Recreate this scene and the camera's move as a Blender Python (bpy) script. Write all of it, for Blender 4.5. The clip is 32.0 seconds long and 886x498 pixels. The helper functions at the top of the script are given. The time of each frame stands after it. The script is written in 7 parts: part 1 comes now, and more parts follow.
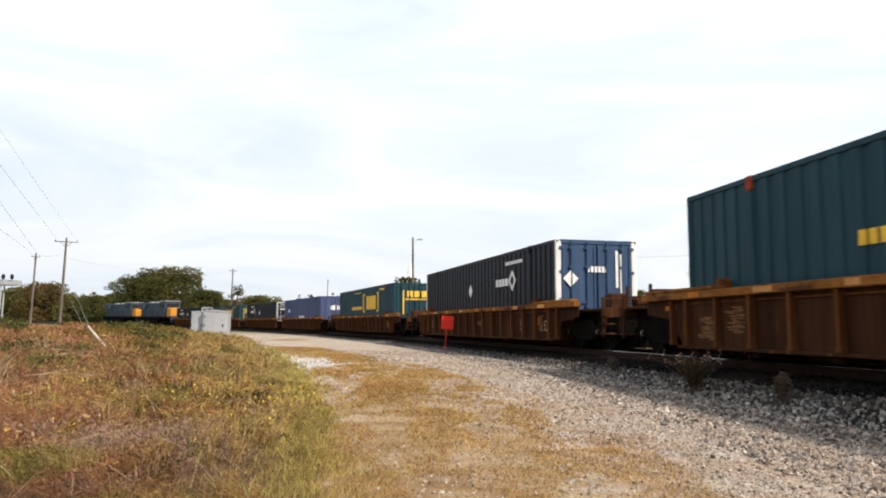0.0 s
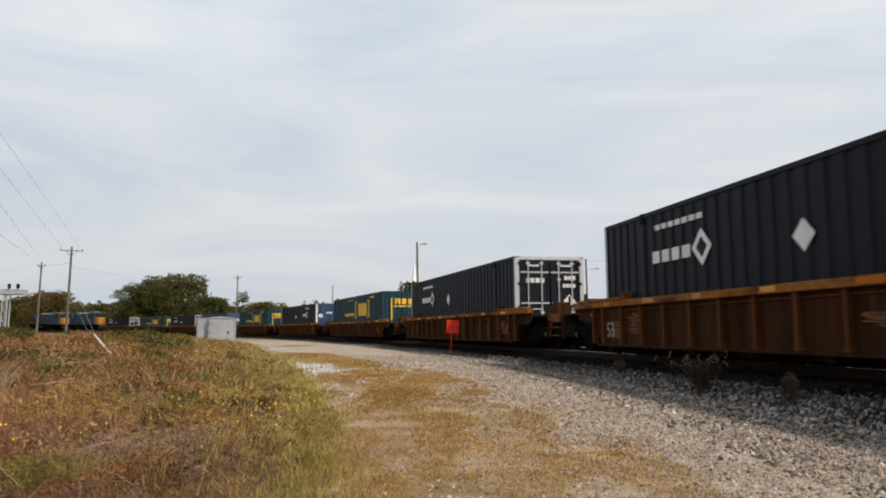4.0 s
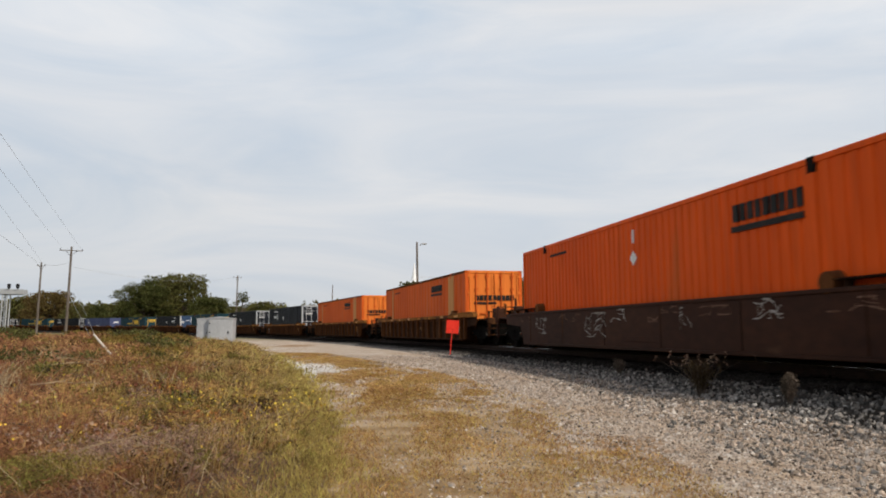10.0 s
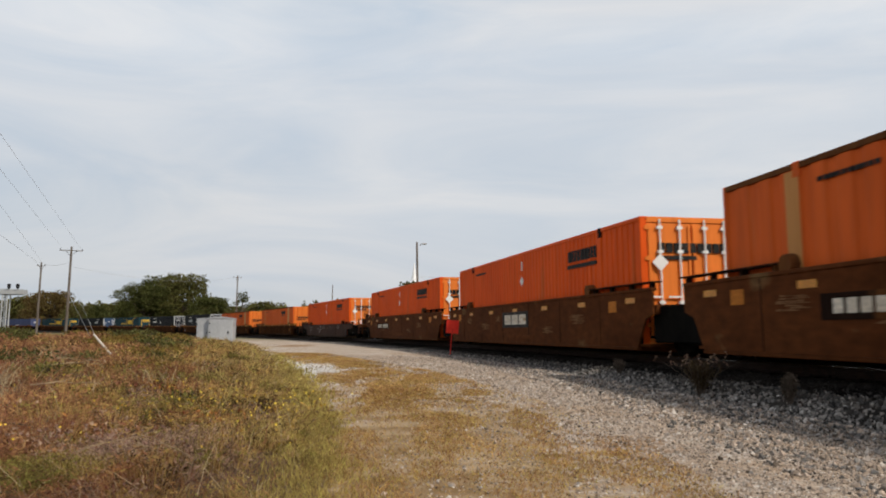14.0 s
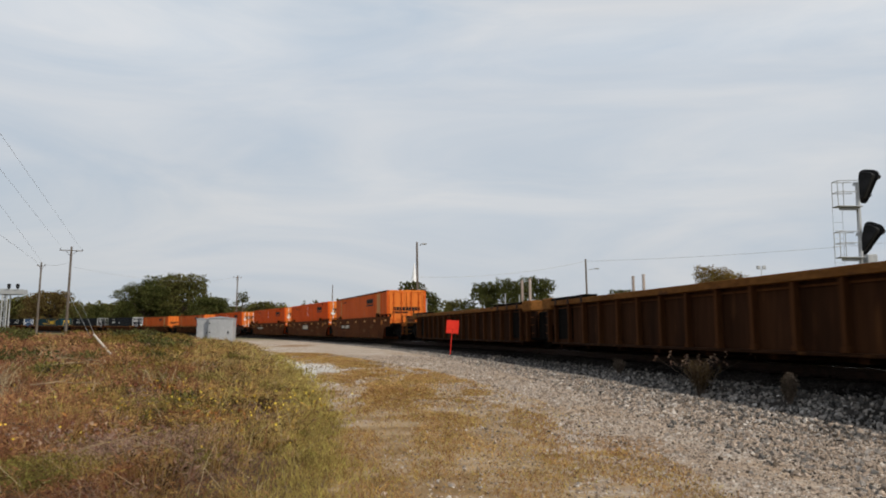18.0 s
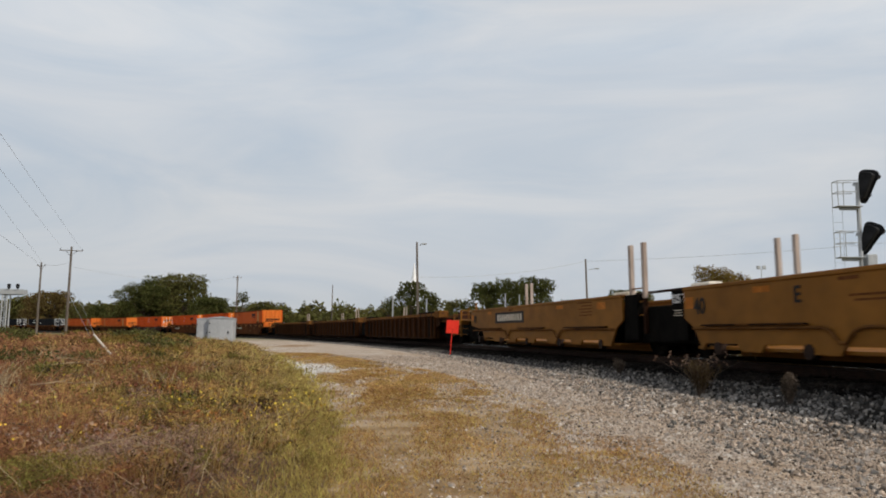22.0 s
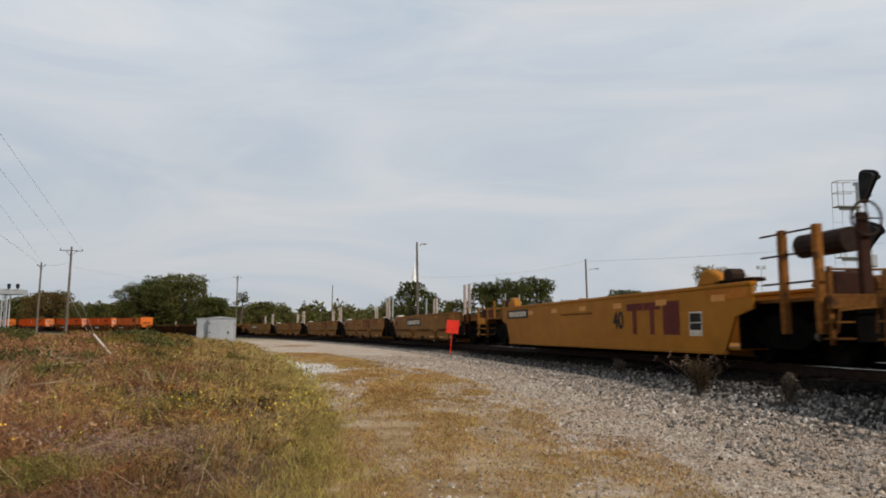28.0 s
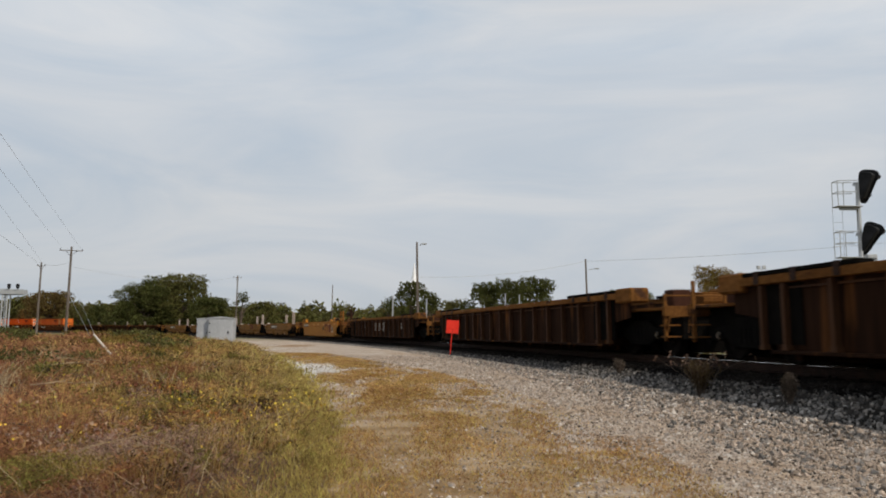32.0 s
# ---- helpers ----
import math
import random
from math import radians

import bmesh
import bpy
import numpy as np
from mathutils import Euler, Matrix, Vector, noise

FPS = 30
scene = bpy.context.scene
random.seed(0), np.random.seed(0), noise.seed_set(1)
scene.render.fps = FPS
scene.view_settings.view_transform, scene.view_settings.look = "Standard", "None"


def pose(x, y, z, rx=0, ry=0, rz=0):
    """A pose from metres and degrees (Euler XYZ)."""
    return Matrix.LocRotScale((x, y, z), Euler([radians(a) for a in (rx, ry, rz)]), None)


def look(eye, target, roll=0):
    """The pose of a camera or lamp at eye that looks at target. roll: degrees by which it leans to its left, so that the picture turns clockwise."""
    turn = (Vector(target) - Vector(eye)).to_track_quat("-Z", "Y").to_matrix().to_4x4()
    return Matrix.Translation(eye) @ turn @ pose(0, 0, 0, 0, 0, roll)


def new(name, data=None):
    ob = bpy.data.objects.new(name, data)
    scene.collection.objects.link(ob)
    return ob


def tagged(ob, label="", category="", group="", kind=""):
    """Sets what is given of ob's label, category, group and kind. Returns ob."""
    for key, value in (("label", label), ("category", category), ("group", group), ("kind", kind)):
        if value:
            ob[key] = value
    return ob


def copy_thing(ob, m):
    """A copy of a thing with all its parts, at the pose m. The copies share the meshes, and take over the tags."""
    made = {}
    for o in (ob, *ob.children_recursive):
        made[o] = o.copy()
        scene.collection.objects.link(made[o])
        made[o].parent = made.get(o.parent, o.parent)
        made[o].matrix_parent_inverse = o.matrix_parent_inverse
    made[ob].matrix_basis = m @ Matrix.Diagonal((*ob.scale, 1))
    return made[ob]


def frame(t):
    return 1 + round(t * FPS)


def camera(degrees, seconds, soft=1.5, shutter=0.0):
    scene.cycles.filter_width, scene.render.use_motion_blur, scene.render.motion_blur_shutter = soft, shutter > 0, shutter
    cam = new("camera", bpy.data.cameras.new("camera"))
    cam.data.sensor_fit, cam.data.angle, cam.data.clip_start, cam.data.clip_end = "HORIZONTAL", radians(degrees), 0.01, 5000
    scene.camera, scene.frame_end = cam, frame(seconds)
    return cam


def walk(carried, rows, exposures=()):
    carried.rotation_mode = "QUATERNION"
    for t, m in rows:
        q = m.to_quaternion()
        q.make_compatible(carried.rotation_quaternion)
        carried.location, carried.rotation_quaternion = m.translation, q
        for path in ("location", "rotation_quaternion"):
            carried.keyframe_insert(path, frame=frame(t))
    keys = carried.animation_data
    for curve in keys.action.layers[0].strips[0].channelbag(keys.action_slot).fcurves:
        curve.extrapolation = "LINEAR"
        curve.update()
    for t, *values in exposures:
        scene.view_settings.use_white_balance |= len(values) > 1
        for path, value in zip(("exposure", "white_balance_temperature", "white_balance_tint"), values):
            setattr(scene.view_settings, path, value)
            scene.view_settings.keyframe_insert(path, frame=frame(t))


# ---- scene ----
EYE = (0.0, 0.0, 0.236)
LENS = 1320.8          # focal length in units of a picture 1568 wide
PITCH, ROLL = 6.696, 0.687
cam = camera(61.38, 32.0, soft=1.9, shutter=0.2)


def gaze(right, down, lean):
    """The camera's pose when the view has shifted a little on its tripod."""
    p = radians(PITCH) + down / LENS
    y = right / LENS
    aim = (EYE[0] - math.sin(y) * math.cos(p), EYE[1] + math.cos(y) * math.cos(p), EYE[2] + math.sin(p))
    return look(EYE, aim, ROLL + lean)


walk(cam, [
    (0.0, gaze(-7.5, -7.5, 0.65)), (0.2, gaze(10.5, -8.5, 0.65)), (0.4, gaze(16, -9, 0.7)), (0.7, gaze(14.5, -8.5, 0.7)),
    (1.0, gaze(13, -7.5, 0.65)), (1.2, gaze(12.5, -5, 0.45)), (1.5, gaze(12, -0.5, 0.2)), (2.0, gaze(10.5, 0, 0)),
    (2.5, gaze(6.5, 0, 0)), (3.0, gaze(3, 0, 0)), (3.5, gaze(1, 0, 0)), (5.0, gaze(0, 0, 0)), (32.0, gaze(0, 0, 0))],
    exposures=[(0.0, 0.70, 6900, 11), (0.5, 0.56, 6900, 11), (1.0, 0.40, 6900, 11), (2.0, 0.26, 6900, 11), (4.0, 0.19, 6900, 11), (12.0, 0.16, 6900, 11), (17.0, 0.02, 6800, 10), (32.0, -0.04, 6800, 10)])

# ---- world and light ----
SUN_TO = Vector((0.55, -0.50, 0.67)).normalized()
world = bpy.data.worlds.new("world")
scene.world = world
world.use_nodes = True


def build_world():
    nt = world.node_tree
    nt.nodes.clear()
    N, L = nt.nodes.new, nt.links.new
    out, bg = N("ShaderNodeOutputWorld"), N("ShaderNodeBackground")
    sky = N("ShaderNodeTexSky")
    sky.sky_type, sky.sun_disc = "NISHITA", False
    sky.sun_elevation = math.asin(SUN_TO.z)
    sky.sun_rotation = math.atan2(SUN_TO.x, SUN_TO.y)
    sky.dust_density = 2.0
    gain = N("ShaderNodeVectorMath")
    gain.operation = "SCALE"
    gain.inputs["Scale"].default_value = 0.10
    L(sky.outputs[0], gain.inputs[0])
    co = N("ShaderNodeTexCoord")
    mp = N("ShaderNodeMapping")
    mp.inputs["Scale"].default_value = (1.0, 1.0, 4.6)
    L(co.outputs["Generated"], mp.inputs[0])
    n1 = N("ShaderNodeTexNoise")
    n1.inputs["Scale"].default_value, n1.inputs["Detail"].default_value, n1.inputs["Roughness"].default_value = 2.1, 9, 0.57
    n1.inputs["Distortion"].default_value = 0.9
    L(mp.outputs[0], n1.inputs[0])
    r1 = N("ShaderNodeValToRGB")
    r1.color_ramp.elements[0].position, r1.color_ramp.elements[1].position = 0.30, 0.68
    r1.color_ramp.elements[0].color = (0.530, 0.628, 0.750, 1)
    r1.color_ramp.elements[1].color = (0.722, 0.760, 0.814, 1)
    L(n1.outputs["Fac"], r1.inputs[0])
    n2 = N("ShaderNodeTexNoise")
    n2.inputs["Scale"].default_value, n2.inputs["Detail"].default_value = 1.1, 3
    L(mp.outputs[0], n2.inputs[0])
    r2 = N("ShaderNodeValToRGB")
    r2.color_ramp.elements[0].position, r2.color_ramp.elements[1].position = 0.40, 0.62
    r2.color_ramp.elements[0].color, r2.color_ramp.elements[1].color = (0.86, 0.86, 0.86, 1), (1, 1, 1, 1)
    L(n2.outputs["Fac"], r2.inputs[0])
    mx = N("ShaderNodeMix")
    mx.data_type = "RGBA"
    L(r2.outputs[0], mx.inputs["Factor"])
    L(gain.outputs[0], mx.inputs["A"])
    L(r1.outputs[0], mx.inputs["B"])
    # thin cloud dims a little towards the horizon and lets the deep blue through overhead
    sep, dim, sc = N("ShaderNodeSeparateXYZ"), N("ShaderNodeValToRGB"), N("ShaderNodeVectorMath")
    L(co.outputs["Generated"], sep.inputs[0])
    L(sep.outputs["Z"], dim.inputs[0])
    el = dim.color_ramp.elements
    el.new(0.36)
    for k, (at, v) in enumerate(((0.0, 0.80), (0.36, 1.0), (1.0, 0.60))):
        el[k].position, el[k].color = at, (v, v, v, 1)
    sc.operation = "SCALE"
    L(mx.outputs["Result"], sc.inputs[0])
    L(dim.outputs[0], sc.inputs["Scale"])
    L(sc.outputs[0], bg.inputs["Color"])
    bg.inputs["Strength"].default_value = 1.0
    L(bg.outputs[0], out.inputs[0])


build_world()
sun = new("sun", bpy.data.lights.new("sun", "SUN"))
sun.data.energy, sun.data.angle, sun.data.color = 2.88, radians(3.0), (1.0, 0.93, 0.83)
sun.matrix_world = look(SUN_TO * 60, (0, 0, 0))

# ---- materials ----


def mat(name, c1, c2, scale=2.0, rough=0.7, metal=0.0, bump=0.15, stretch=(1, 1, 1), pick="", c3=None, spots=0.62, fine=9.0, vary=0.25):
    """Two-scale mottled surface; stretch pulls the pattern into streaks; pick: vary by 'object' or 'island'; c3: stains."""
    m = bpy.data.materials.new(name)
    m.use_nodes = True
    nt = m.node_tree
    N, L = nt.nodes.new, nt.links.new
    b = nt.nodes["Principled BSDF"]
    co, mp = N("ShaderNodeTexCoord"), N("ShaderNodeMapping")
    mp.inputs["Scale"].default_value = stretch
    L(co.outputs["Object"], mp.inputs[0])
    n1, n2 = N("ShaderNodeTexNoise"), N("ShaderNodeTexNoise")
    n1.inputs["Scale"].default_value, n1.inputs["Detail"].default_value = scale, 5
    n2.inputs["Scale"].default_value, n2.inputs["Detail"].default_value = scale * fine, 4
    L(mp.outputs[0], n1.inputs[0])
    L(mp.outputs[0], n2.inputs[0])
    ramp = N("ShaderNodeValToRGB")
    ramp.color_ramp.elements[0].position, ramp.color_ramp.elements[1].position = 0.35, 0.65
    ramp.color_ramp.elements[0].color, ramp.color_ramp.elements[1].color = (*c1, 1), (*c2, 1)
    L(n1.outputs["Fac"], ramp.inputs[0])
    col = ramp.outputs[0]
    if c3:
        n3, r3, mx = N("ShaderNodeTexNoise"), N("ShaderNodeValToRGB"), N("ShaderNodeMix")
        n3.inputs["Scale"].default_value, n3.inputs["Detail"].default_value = scale * 2.3, 6
        L(mp.outputs[0], n3.inputs[0])
        r3.color_ramp.elements[0].position, r3.color_ramp.elements[1].position = spots, spots + 0.1
        L(n3.outputs["Fac"], r3.inputs[0])
        mx.data_type = "RGBA"
        L(r3.outputs[0], mx.inputs["Factor"])
        L(col, mx.inputs["A"])
        mx.inputs["B"].default_value = (*c3, 1)
        col = mx.outputs["Result"]
    hsv = N("ShaderNodeHueSaturation")
    L(col, hsv.inputs["Color"])
    ma = N("ShaderNodeMapRange")
    ma.inputs["From Min"].default_value, ma.inputs["From Max"].default_value = 0.3, 0.7
    ma.inputs["To Min"].default_value, ma.inputs["To Max"].default_value = 1 - vary, 1 + vary
    L(n2.outputs["Fac"], ma.inputs["Value"])
    val = ma.outputs[0]
    if pick:
        src = N("ShaderNodeObjectInfo").outputs["Random"] if pick == "object" else N("ShaderNodeNewGeometry").outputs["Random Per Island"]
        mr, mm = N("ShaderNodeMapRange"), N("ShaderNodeMath")
        mr.inputs["To Min"].default_value, mr.inputs["To Max"].default_value = (0.85, 1.15) if pick == "object" else (0.5, 1.5)
        L(src, mr.inputs["Value"])
        mm.operation = "MULTIPLY"
        L(val, mm.inputs[0])
        L(mr.outputs[0], mm.inputs[1])
        val = mm.outputs[0]
        if pick == "island":
            mh = N("ShaderNodeMapRange")
            mh.inputs["To Min"].default_value, mh.inputs["To Max"].default_value = 0.475, 0.525
            L(src, mh.inputs["Value"])
            L(mh.outputs[0], hsv.inputs["Hue"])
    L(val, hsv.inputs["Value"])
    L(hsv.outputs[0], b.inputs["Base Color"])
    b.inputs["Roughness"].default_value, b.inputs["Metallic"].default_value = rough, metal
    b.inputs["Specular IOR Level"].default_value = 0.5 if metal > 0.3 or rough < 0.45 else (0.12 if rough < 0.72 else 0.03)
    if bump:
        bp = N("ShaderNodeBump")
        bp.inputs["Strength"].default_value, bp.inputs["Distance"].default_value = bump, 0.02
        L(n2.outputs["Fac"], bp.inputs["Height"])
        L(bp.outputs[0], b.inputs["Normal"])
    return m


def stone_mat(name, stops, rough=0.9):
    """Loose stones, each with a tone of its own picked from stops, with a little grain."""
    m = bpy.data.materials.new(name)
    m.use_nodes = True
    nt = m.node_tree
    N, L = nt.nodes.new, nt.links.new
    b = nt.nodes["Principled BSDF"]
    b.inputs["Roughness"].default_value, b.inputs["Specular IOR Level"].default_value = rough, 0.15
    ramp = N("ShaderNodeValToRGB")
    el = ramp.color_ramp.elements
    while len(el) < len(stops):
        el.new(0.5)
    for k, c in enumerate(stops):
        el[k].position, el[k].color = k / (len(stops) - 1), (*c, 1)
    L(N("ShaderNodeNewGeometry").outputs["Random Per Island"], ramp.inputs[0])
    n = N("ShaderNodeTexNoise")
    n.inputs["Scale"].default_value, n.inputs["Detail"].default_value = 60, 4
    L(N("ShaderNodeTexCoord").outputs["Object"], n.inputs[0])
    r, h = N("ShaderNodeMapRange"), N("ShaderNodeHueSaturation")
    r.inputs["From Min"].default_value, r.inputs["From Max"].default_value = 0.3, 0.7
    r.inputs["To Min"].default_value, r.inputs["To Max"].default_value = 0.7, 1.3
    L(n.outputs["Fac"], r.inputs["Value"])
    L(r.outputs[0], h.inputs["Value"])
    L(ramp.outputs[0], h.inputs["Color"])
    L(h.outputs[0], b.inputs["Base Color"])
    bp = N("ShaderNodeBump")
    bp.inputs["Strength"].default_value, bp.inputs["Distance"].default_value = 0.4, 0.01
    L(n.outputs["Fac"], bp.inputs["Height"])
    L(bp.outputs[0], b.inputs["Normal"])
    return m


M_STONE = stone_mat("grey_ballast_stone", ((0.030, 0.028, 0.027), (0.09, 0.086, 0.082), (0.17, 0.158, 0.147), (0.11, 0.104, 0.10), (0.30, 0.272, 0.245), (0.20, 0.175, 0.155), (0.44, 0.41, 0.38)))
# stain plus the train's shade on the upper shoulder, both in the tones
M_DARKSTONE = stone_mat("stained_shaded_ballast_stone", ((0.016, 0.015, 0.014), (0.04, 0.038, 0.036), (0.085, 0.078, 0.072), (0.055, 0.052, 0.049), (0.14, 0.125, 0.112), (0.09, 0.078, 0.068), (0.20, 0.185, 0.17)))
M_PEBBLE = stone_mat("pale_gravel_stone", ((0.05, 0.042, 0.036), (0.28, 0.218, 0.168), (0.42, 0.335, 0.265), (0.15, 0.125, 0.106), (0.50, 0.40, 0.32), (0.31, 0.275, 0.245), (0.66, 0.60, 0.54)))
STREAK = (1.0, 1.0, 0.12)
# rusty brown, lowered further for the shade in the panel recesses
M_BROWN = mat("rusty_brown_shaded_paint", (0.026, 0.0115, 0.0065), (0.054, 0.023, 0.011), 1.3, 0.75, 0, 0.2, STREAK, "object", (0.12, 0.055, 0.022), 0.62)
# copies of the rust brown and its ribs, darkened for the dimmer late light
M_DUSK = mat("dimmed_rust_paint", (0.022, 0.0095, 0.005), (0.042, 0.0175, 0.008), 1.3, 0.75, 0, 0.2, STREAK, "object", (0.10, 0.043, 0.016), 0.62)
M_DUSKRIB = mat("dimmed_rust_rib", (0.055, 0.022, 0.009), (0.092, 0.037, 0.013), 1.3, 0.75, 0, 0.2, STREAK, "object", (0.03, 0.015, 0.009))
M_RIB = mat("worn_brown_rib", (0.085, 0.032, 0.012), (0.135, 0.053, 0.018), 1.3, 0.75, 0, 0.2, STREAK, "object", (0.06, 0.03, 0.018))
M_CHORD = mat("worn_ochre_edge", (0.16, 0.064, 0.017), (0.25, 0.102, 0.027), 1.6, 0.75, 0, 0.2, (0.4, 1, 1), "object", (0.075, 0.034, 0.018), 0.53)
M_DARKBROWN = mat("dark_brown_paint", (0.028, 0.0100, 0.0055), (0.046, 0.0165, 0.0080), 0.7, 0.7, 0, 0.1, (0.5, 1, 1), "object", (0.085, 0.042, 0.022), 0.66)
M_UMBER = mat("umber_brown_paint", (0.072, 0.0220, 0.0068), (0.108, 0.0350, 0.0110), 0.7, 0.72, 0, 0.1, (0.5, 1, 1), "object", (0.15, 0.085, 0.038), 0.64)
# dark blue lifted to put distance haze into the engines' colour
M_LOCO = mat("hazed_blue_paint", (0.030, 0.046, 0.070), (0.045, 0.064, 0.092), 0.8, 0.6, 0, 0.05, STREAK)
M_BLACKBROWN = mat("black_brown_paint", (0.014, 0.007, 0.0045), (0.032, 0.014, 0.0075), 0.9, 0.75, 0, 0.1, STREAK, "object", (0.12, 0.047, 0.015), 0.56)
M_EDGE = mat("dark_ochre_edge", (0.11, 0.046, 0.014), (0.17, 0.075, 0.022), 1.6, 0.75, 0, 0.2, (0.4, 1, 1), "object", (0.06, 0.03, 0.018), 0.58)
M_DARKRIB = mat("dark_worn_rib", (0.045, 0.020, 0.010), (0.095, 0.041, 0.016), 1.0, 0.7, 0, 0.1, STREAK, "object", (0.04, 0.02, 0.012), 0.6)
# near-black tones hold oil and the shade under the train
M_OILSHADE = mat("oily_shade_black_stone", (0.007, 0.006, 0.0055), (0.018, 0.015, 0.013), 0.6, 0.8, 0, 0.3, pick="island", fine=30)
M_LIFT = mat("tan_lift_panel", (0.46, 0.21, 0.065), (0.54, 0.26, 0.090), 0.8, 0.65, 0, 0.05, STREAK, vary=0.12)
M_TAN = mat("tan_yellow_paint", (0.180, 0.075, 0.012), (0.230, 0.097, 0.016), 0.5, 0.6, 0, 0.05, (0.6, 1, 0.8), "", (0.16, 0.065, 0.014), 0.66, vary=0.12)
M_YELLOW = mat("yellow_paint", (0.30, 0.113, 0.008), (0.36, 0.141, 0.011), 0.5, 0.55, 0, 0.04, (0.6, 1, 0.8), "", (0.27, 0.11, 0.014), 0.66, vary=0.10)
M_PALE = mat("pale_worn_edge", (0.55, 0.48, 0.38), (0.70, 0.64, 0.54), 2.0, 0.7, 0, 0.1, (0.3, 1, 1), "", (0.35, 0.22, 0.10), 0.62)
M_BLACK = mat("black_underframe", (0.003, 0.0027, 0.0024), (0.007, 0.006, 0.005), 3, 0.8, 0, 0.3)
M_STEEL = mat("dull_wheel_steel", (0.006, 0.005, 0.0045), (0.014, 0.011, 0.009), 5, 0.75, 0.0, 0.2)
M_CAP = mat("bright_bearing_cap", (0.05, 0.046, 0.042), (0.13, 0.12, 0.11), 8, 0.25, 0.9, 0.05)
M_SHINE = mat("polished_steel", (0.55, 0.54, 0.52), (0.70, 0.69, 0.67), 8, 0.14, 1.0, 0.05)
M_GREYM = mat("galvanized_steel", (0.40, 0.415, 0.43), (0.48, 0.495, 0.51), 0.9, 0.5, 0.25, 0.04, (1, 1, 0.5), "", (0.46, 0.47, 0.48), 0.64, vary=0.08)
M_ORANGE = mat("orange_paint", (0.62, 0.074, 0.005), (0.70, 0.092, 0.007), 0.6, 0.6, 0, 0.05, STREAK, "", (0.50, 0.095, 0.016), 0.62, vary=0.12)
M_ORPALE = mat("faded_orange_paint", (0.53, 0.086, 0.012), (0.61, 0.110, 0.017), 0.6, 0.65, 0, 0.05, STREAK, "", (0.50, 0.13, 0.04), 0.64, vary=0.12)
# door orange raised above the sides' to carry sunlight on the ends
M_ORLIT = mat("sunlit_orange_door_tone", (0.66, 0.165, 0.026), (0.74, 0.200, 0.036), 0.6, 0.6, 0, 0.05, STREAK, "", (0.56, 0.14, 0.03), 0.64, vary=0.12)
M_POST = mat("dull_post_paint", (0.33, 0.26, 0.22), (0.46, 0.38, 0.33), 1.5, 0.7, 0, 0.05, STREAK)
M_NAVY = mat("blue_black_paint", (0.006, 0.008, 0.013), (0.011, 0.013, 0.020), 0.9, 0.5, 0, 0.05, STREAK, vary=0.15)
M_TEAL = mat("teal_blue_paint", (0.010, 0.040, 0.055), (0.017, 0.055, 0.072), 0.8, 0.55, 0, 0.05, STREAK, "", (0.012, 0.03, 0.04), 0.64, vary=0.15)
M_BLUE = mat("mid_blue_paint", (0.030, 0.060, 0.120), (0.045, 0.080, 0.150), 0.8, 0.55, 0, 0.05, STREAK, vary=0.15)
M_PURPLE = mat("violet_blue_paint", (0.055, 0.070, 0.150), (0.075, 0.095, 0.190), 0.8, 0.55, 0, 0.05, STREAK, vary=0.15)
M_WHITE = mat("white_paint", (0.68, 0.68, 0.67), (0.80, 0.80, 0.79), 2, 0.6, 0, 0.05, STREAK, "", (0.5, 0.45, 0.38), 0.68, vary=0.1)
M_MARKY = mat("yellow_marking", (0.70, 0.42, 0.04), (0.80, 0.50, 0.06), 2, 0.6, 0, 0.02, vary=0.1)
M_MARKK = mat("black_marking", (0.012, 0.011, 0.010), (0.025, 0.022, 0.02), 3, 0.6, 0, 0.02)
M_MAROON = mat("maroon_marking", (0.095, 0.016, 0.011), (0.13, 0.024, 0.016), 2, 0.6, 0, 0.02)
M_FADEOR = mat("faded_orange_patch", (0.36, 0.115, 0.014), (0.46, 0.16, 0.022), 3, 0.65, 0, 0.02, vary=0.25)
M_REFLECT = mat("amber_reflector", (0.52, 0.20, 0.012), (0.62, 0.26, 0.020), 4, 0.4, 0, 0.02)
M_WASH = mat("worn_white_scrawl", (0.20, 0.17, 0.15), (0.42, 0.39, 0.36), 5, 0.8, 0, 0.02, (1, 1, 3), vary=0.5)
M_FADED = mat("faded_brown_scrawl", (0.10, 0.05, 0.032), (0.19, 0.115, 0.085), 5, 0.8, 0, 0.02, (1, 1, 3), vary=0.5)
M_STAIN = mat("rubbed_paint", (0.13, 0.062, 0.028), (0.20, 0.105, 0.052), 3, 0.8, 0, 0.02, vary=0.4)
M_RUSTRED = mat("rusty_red_casting", (0.20, 0.035, 0.02), (0.30, 0.06, 0.03), 5, 0.75, 0, 0.1)
M_RED = mat("red_sign_paint", (0.72, 0.035, 0.02), (0.80, 0.05, 0.03), 4, 0.5, 0, 0.03, vary=0.1)
M_WOOD = mat("weathered_pole_wood", (0.10, 0.085, 0.07), (0.19, 0.16, 0.135), 3, 0.9, 0, 0.4, (2, 2, 0.2))
M_TIE = mat("tarred_tie_wood", (0.012, 0.009, 0.007), (0.026, 0.020, 0.016), 3, 0.9, 0, 0.4, (0.4, 3, 3), "object")
M_RAIL = mat("rusty_rail_side", (0.020, 0.011, 0.008), (0.035, 0.019, 0.013), 6, 0.7, 0.2, 0.2)
M_WIRE = mat("cable_sheath", (0.40, 0.41, 0.42), (0.48, 0.49, 0.50), 3, 0.7, 0, 0)
M_BARK = mat("bark", (0.07, 0.055, 0.04), (0.13, 0.10, 0.08), 3, 0.95, 0, 0.5, (2, 2, 0.4))
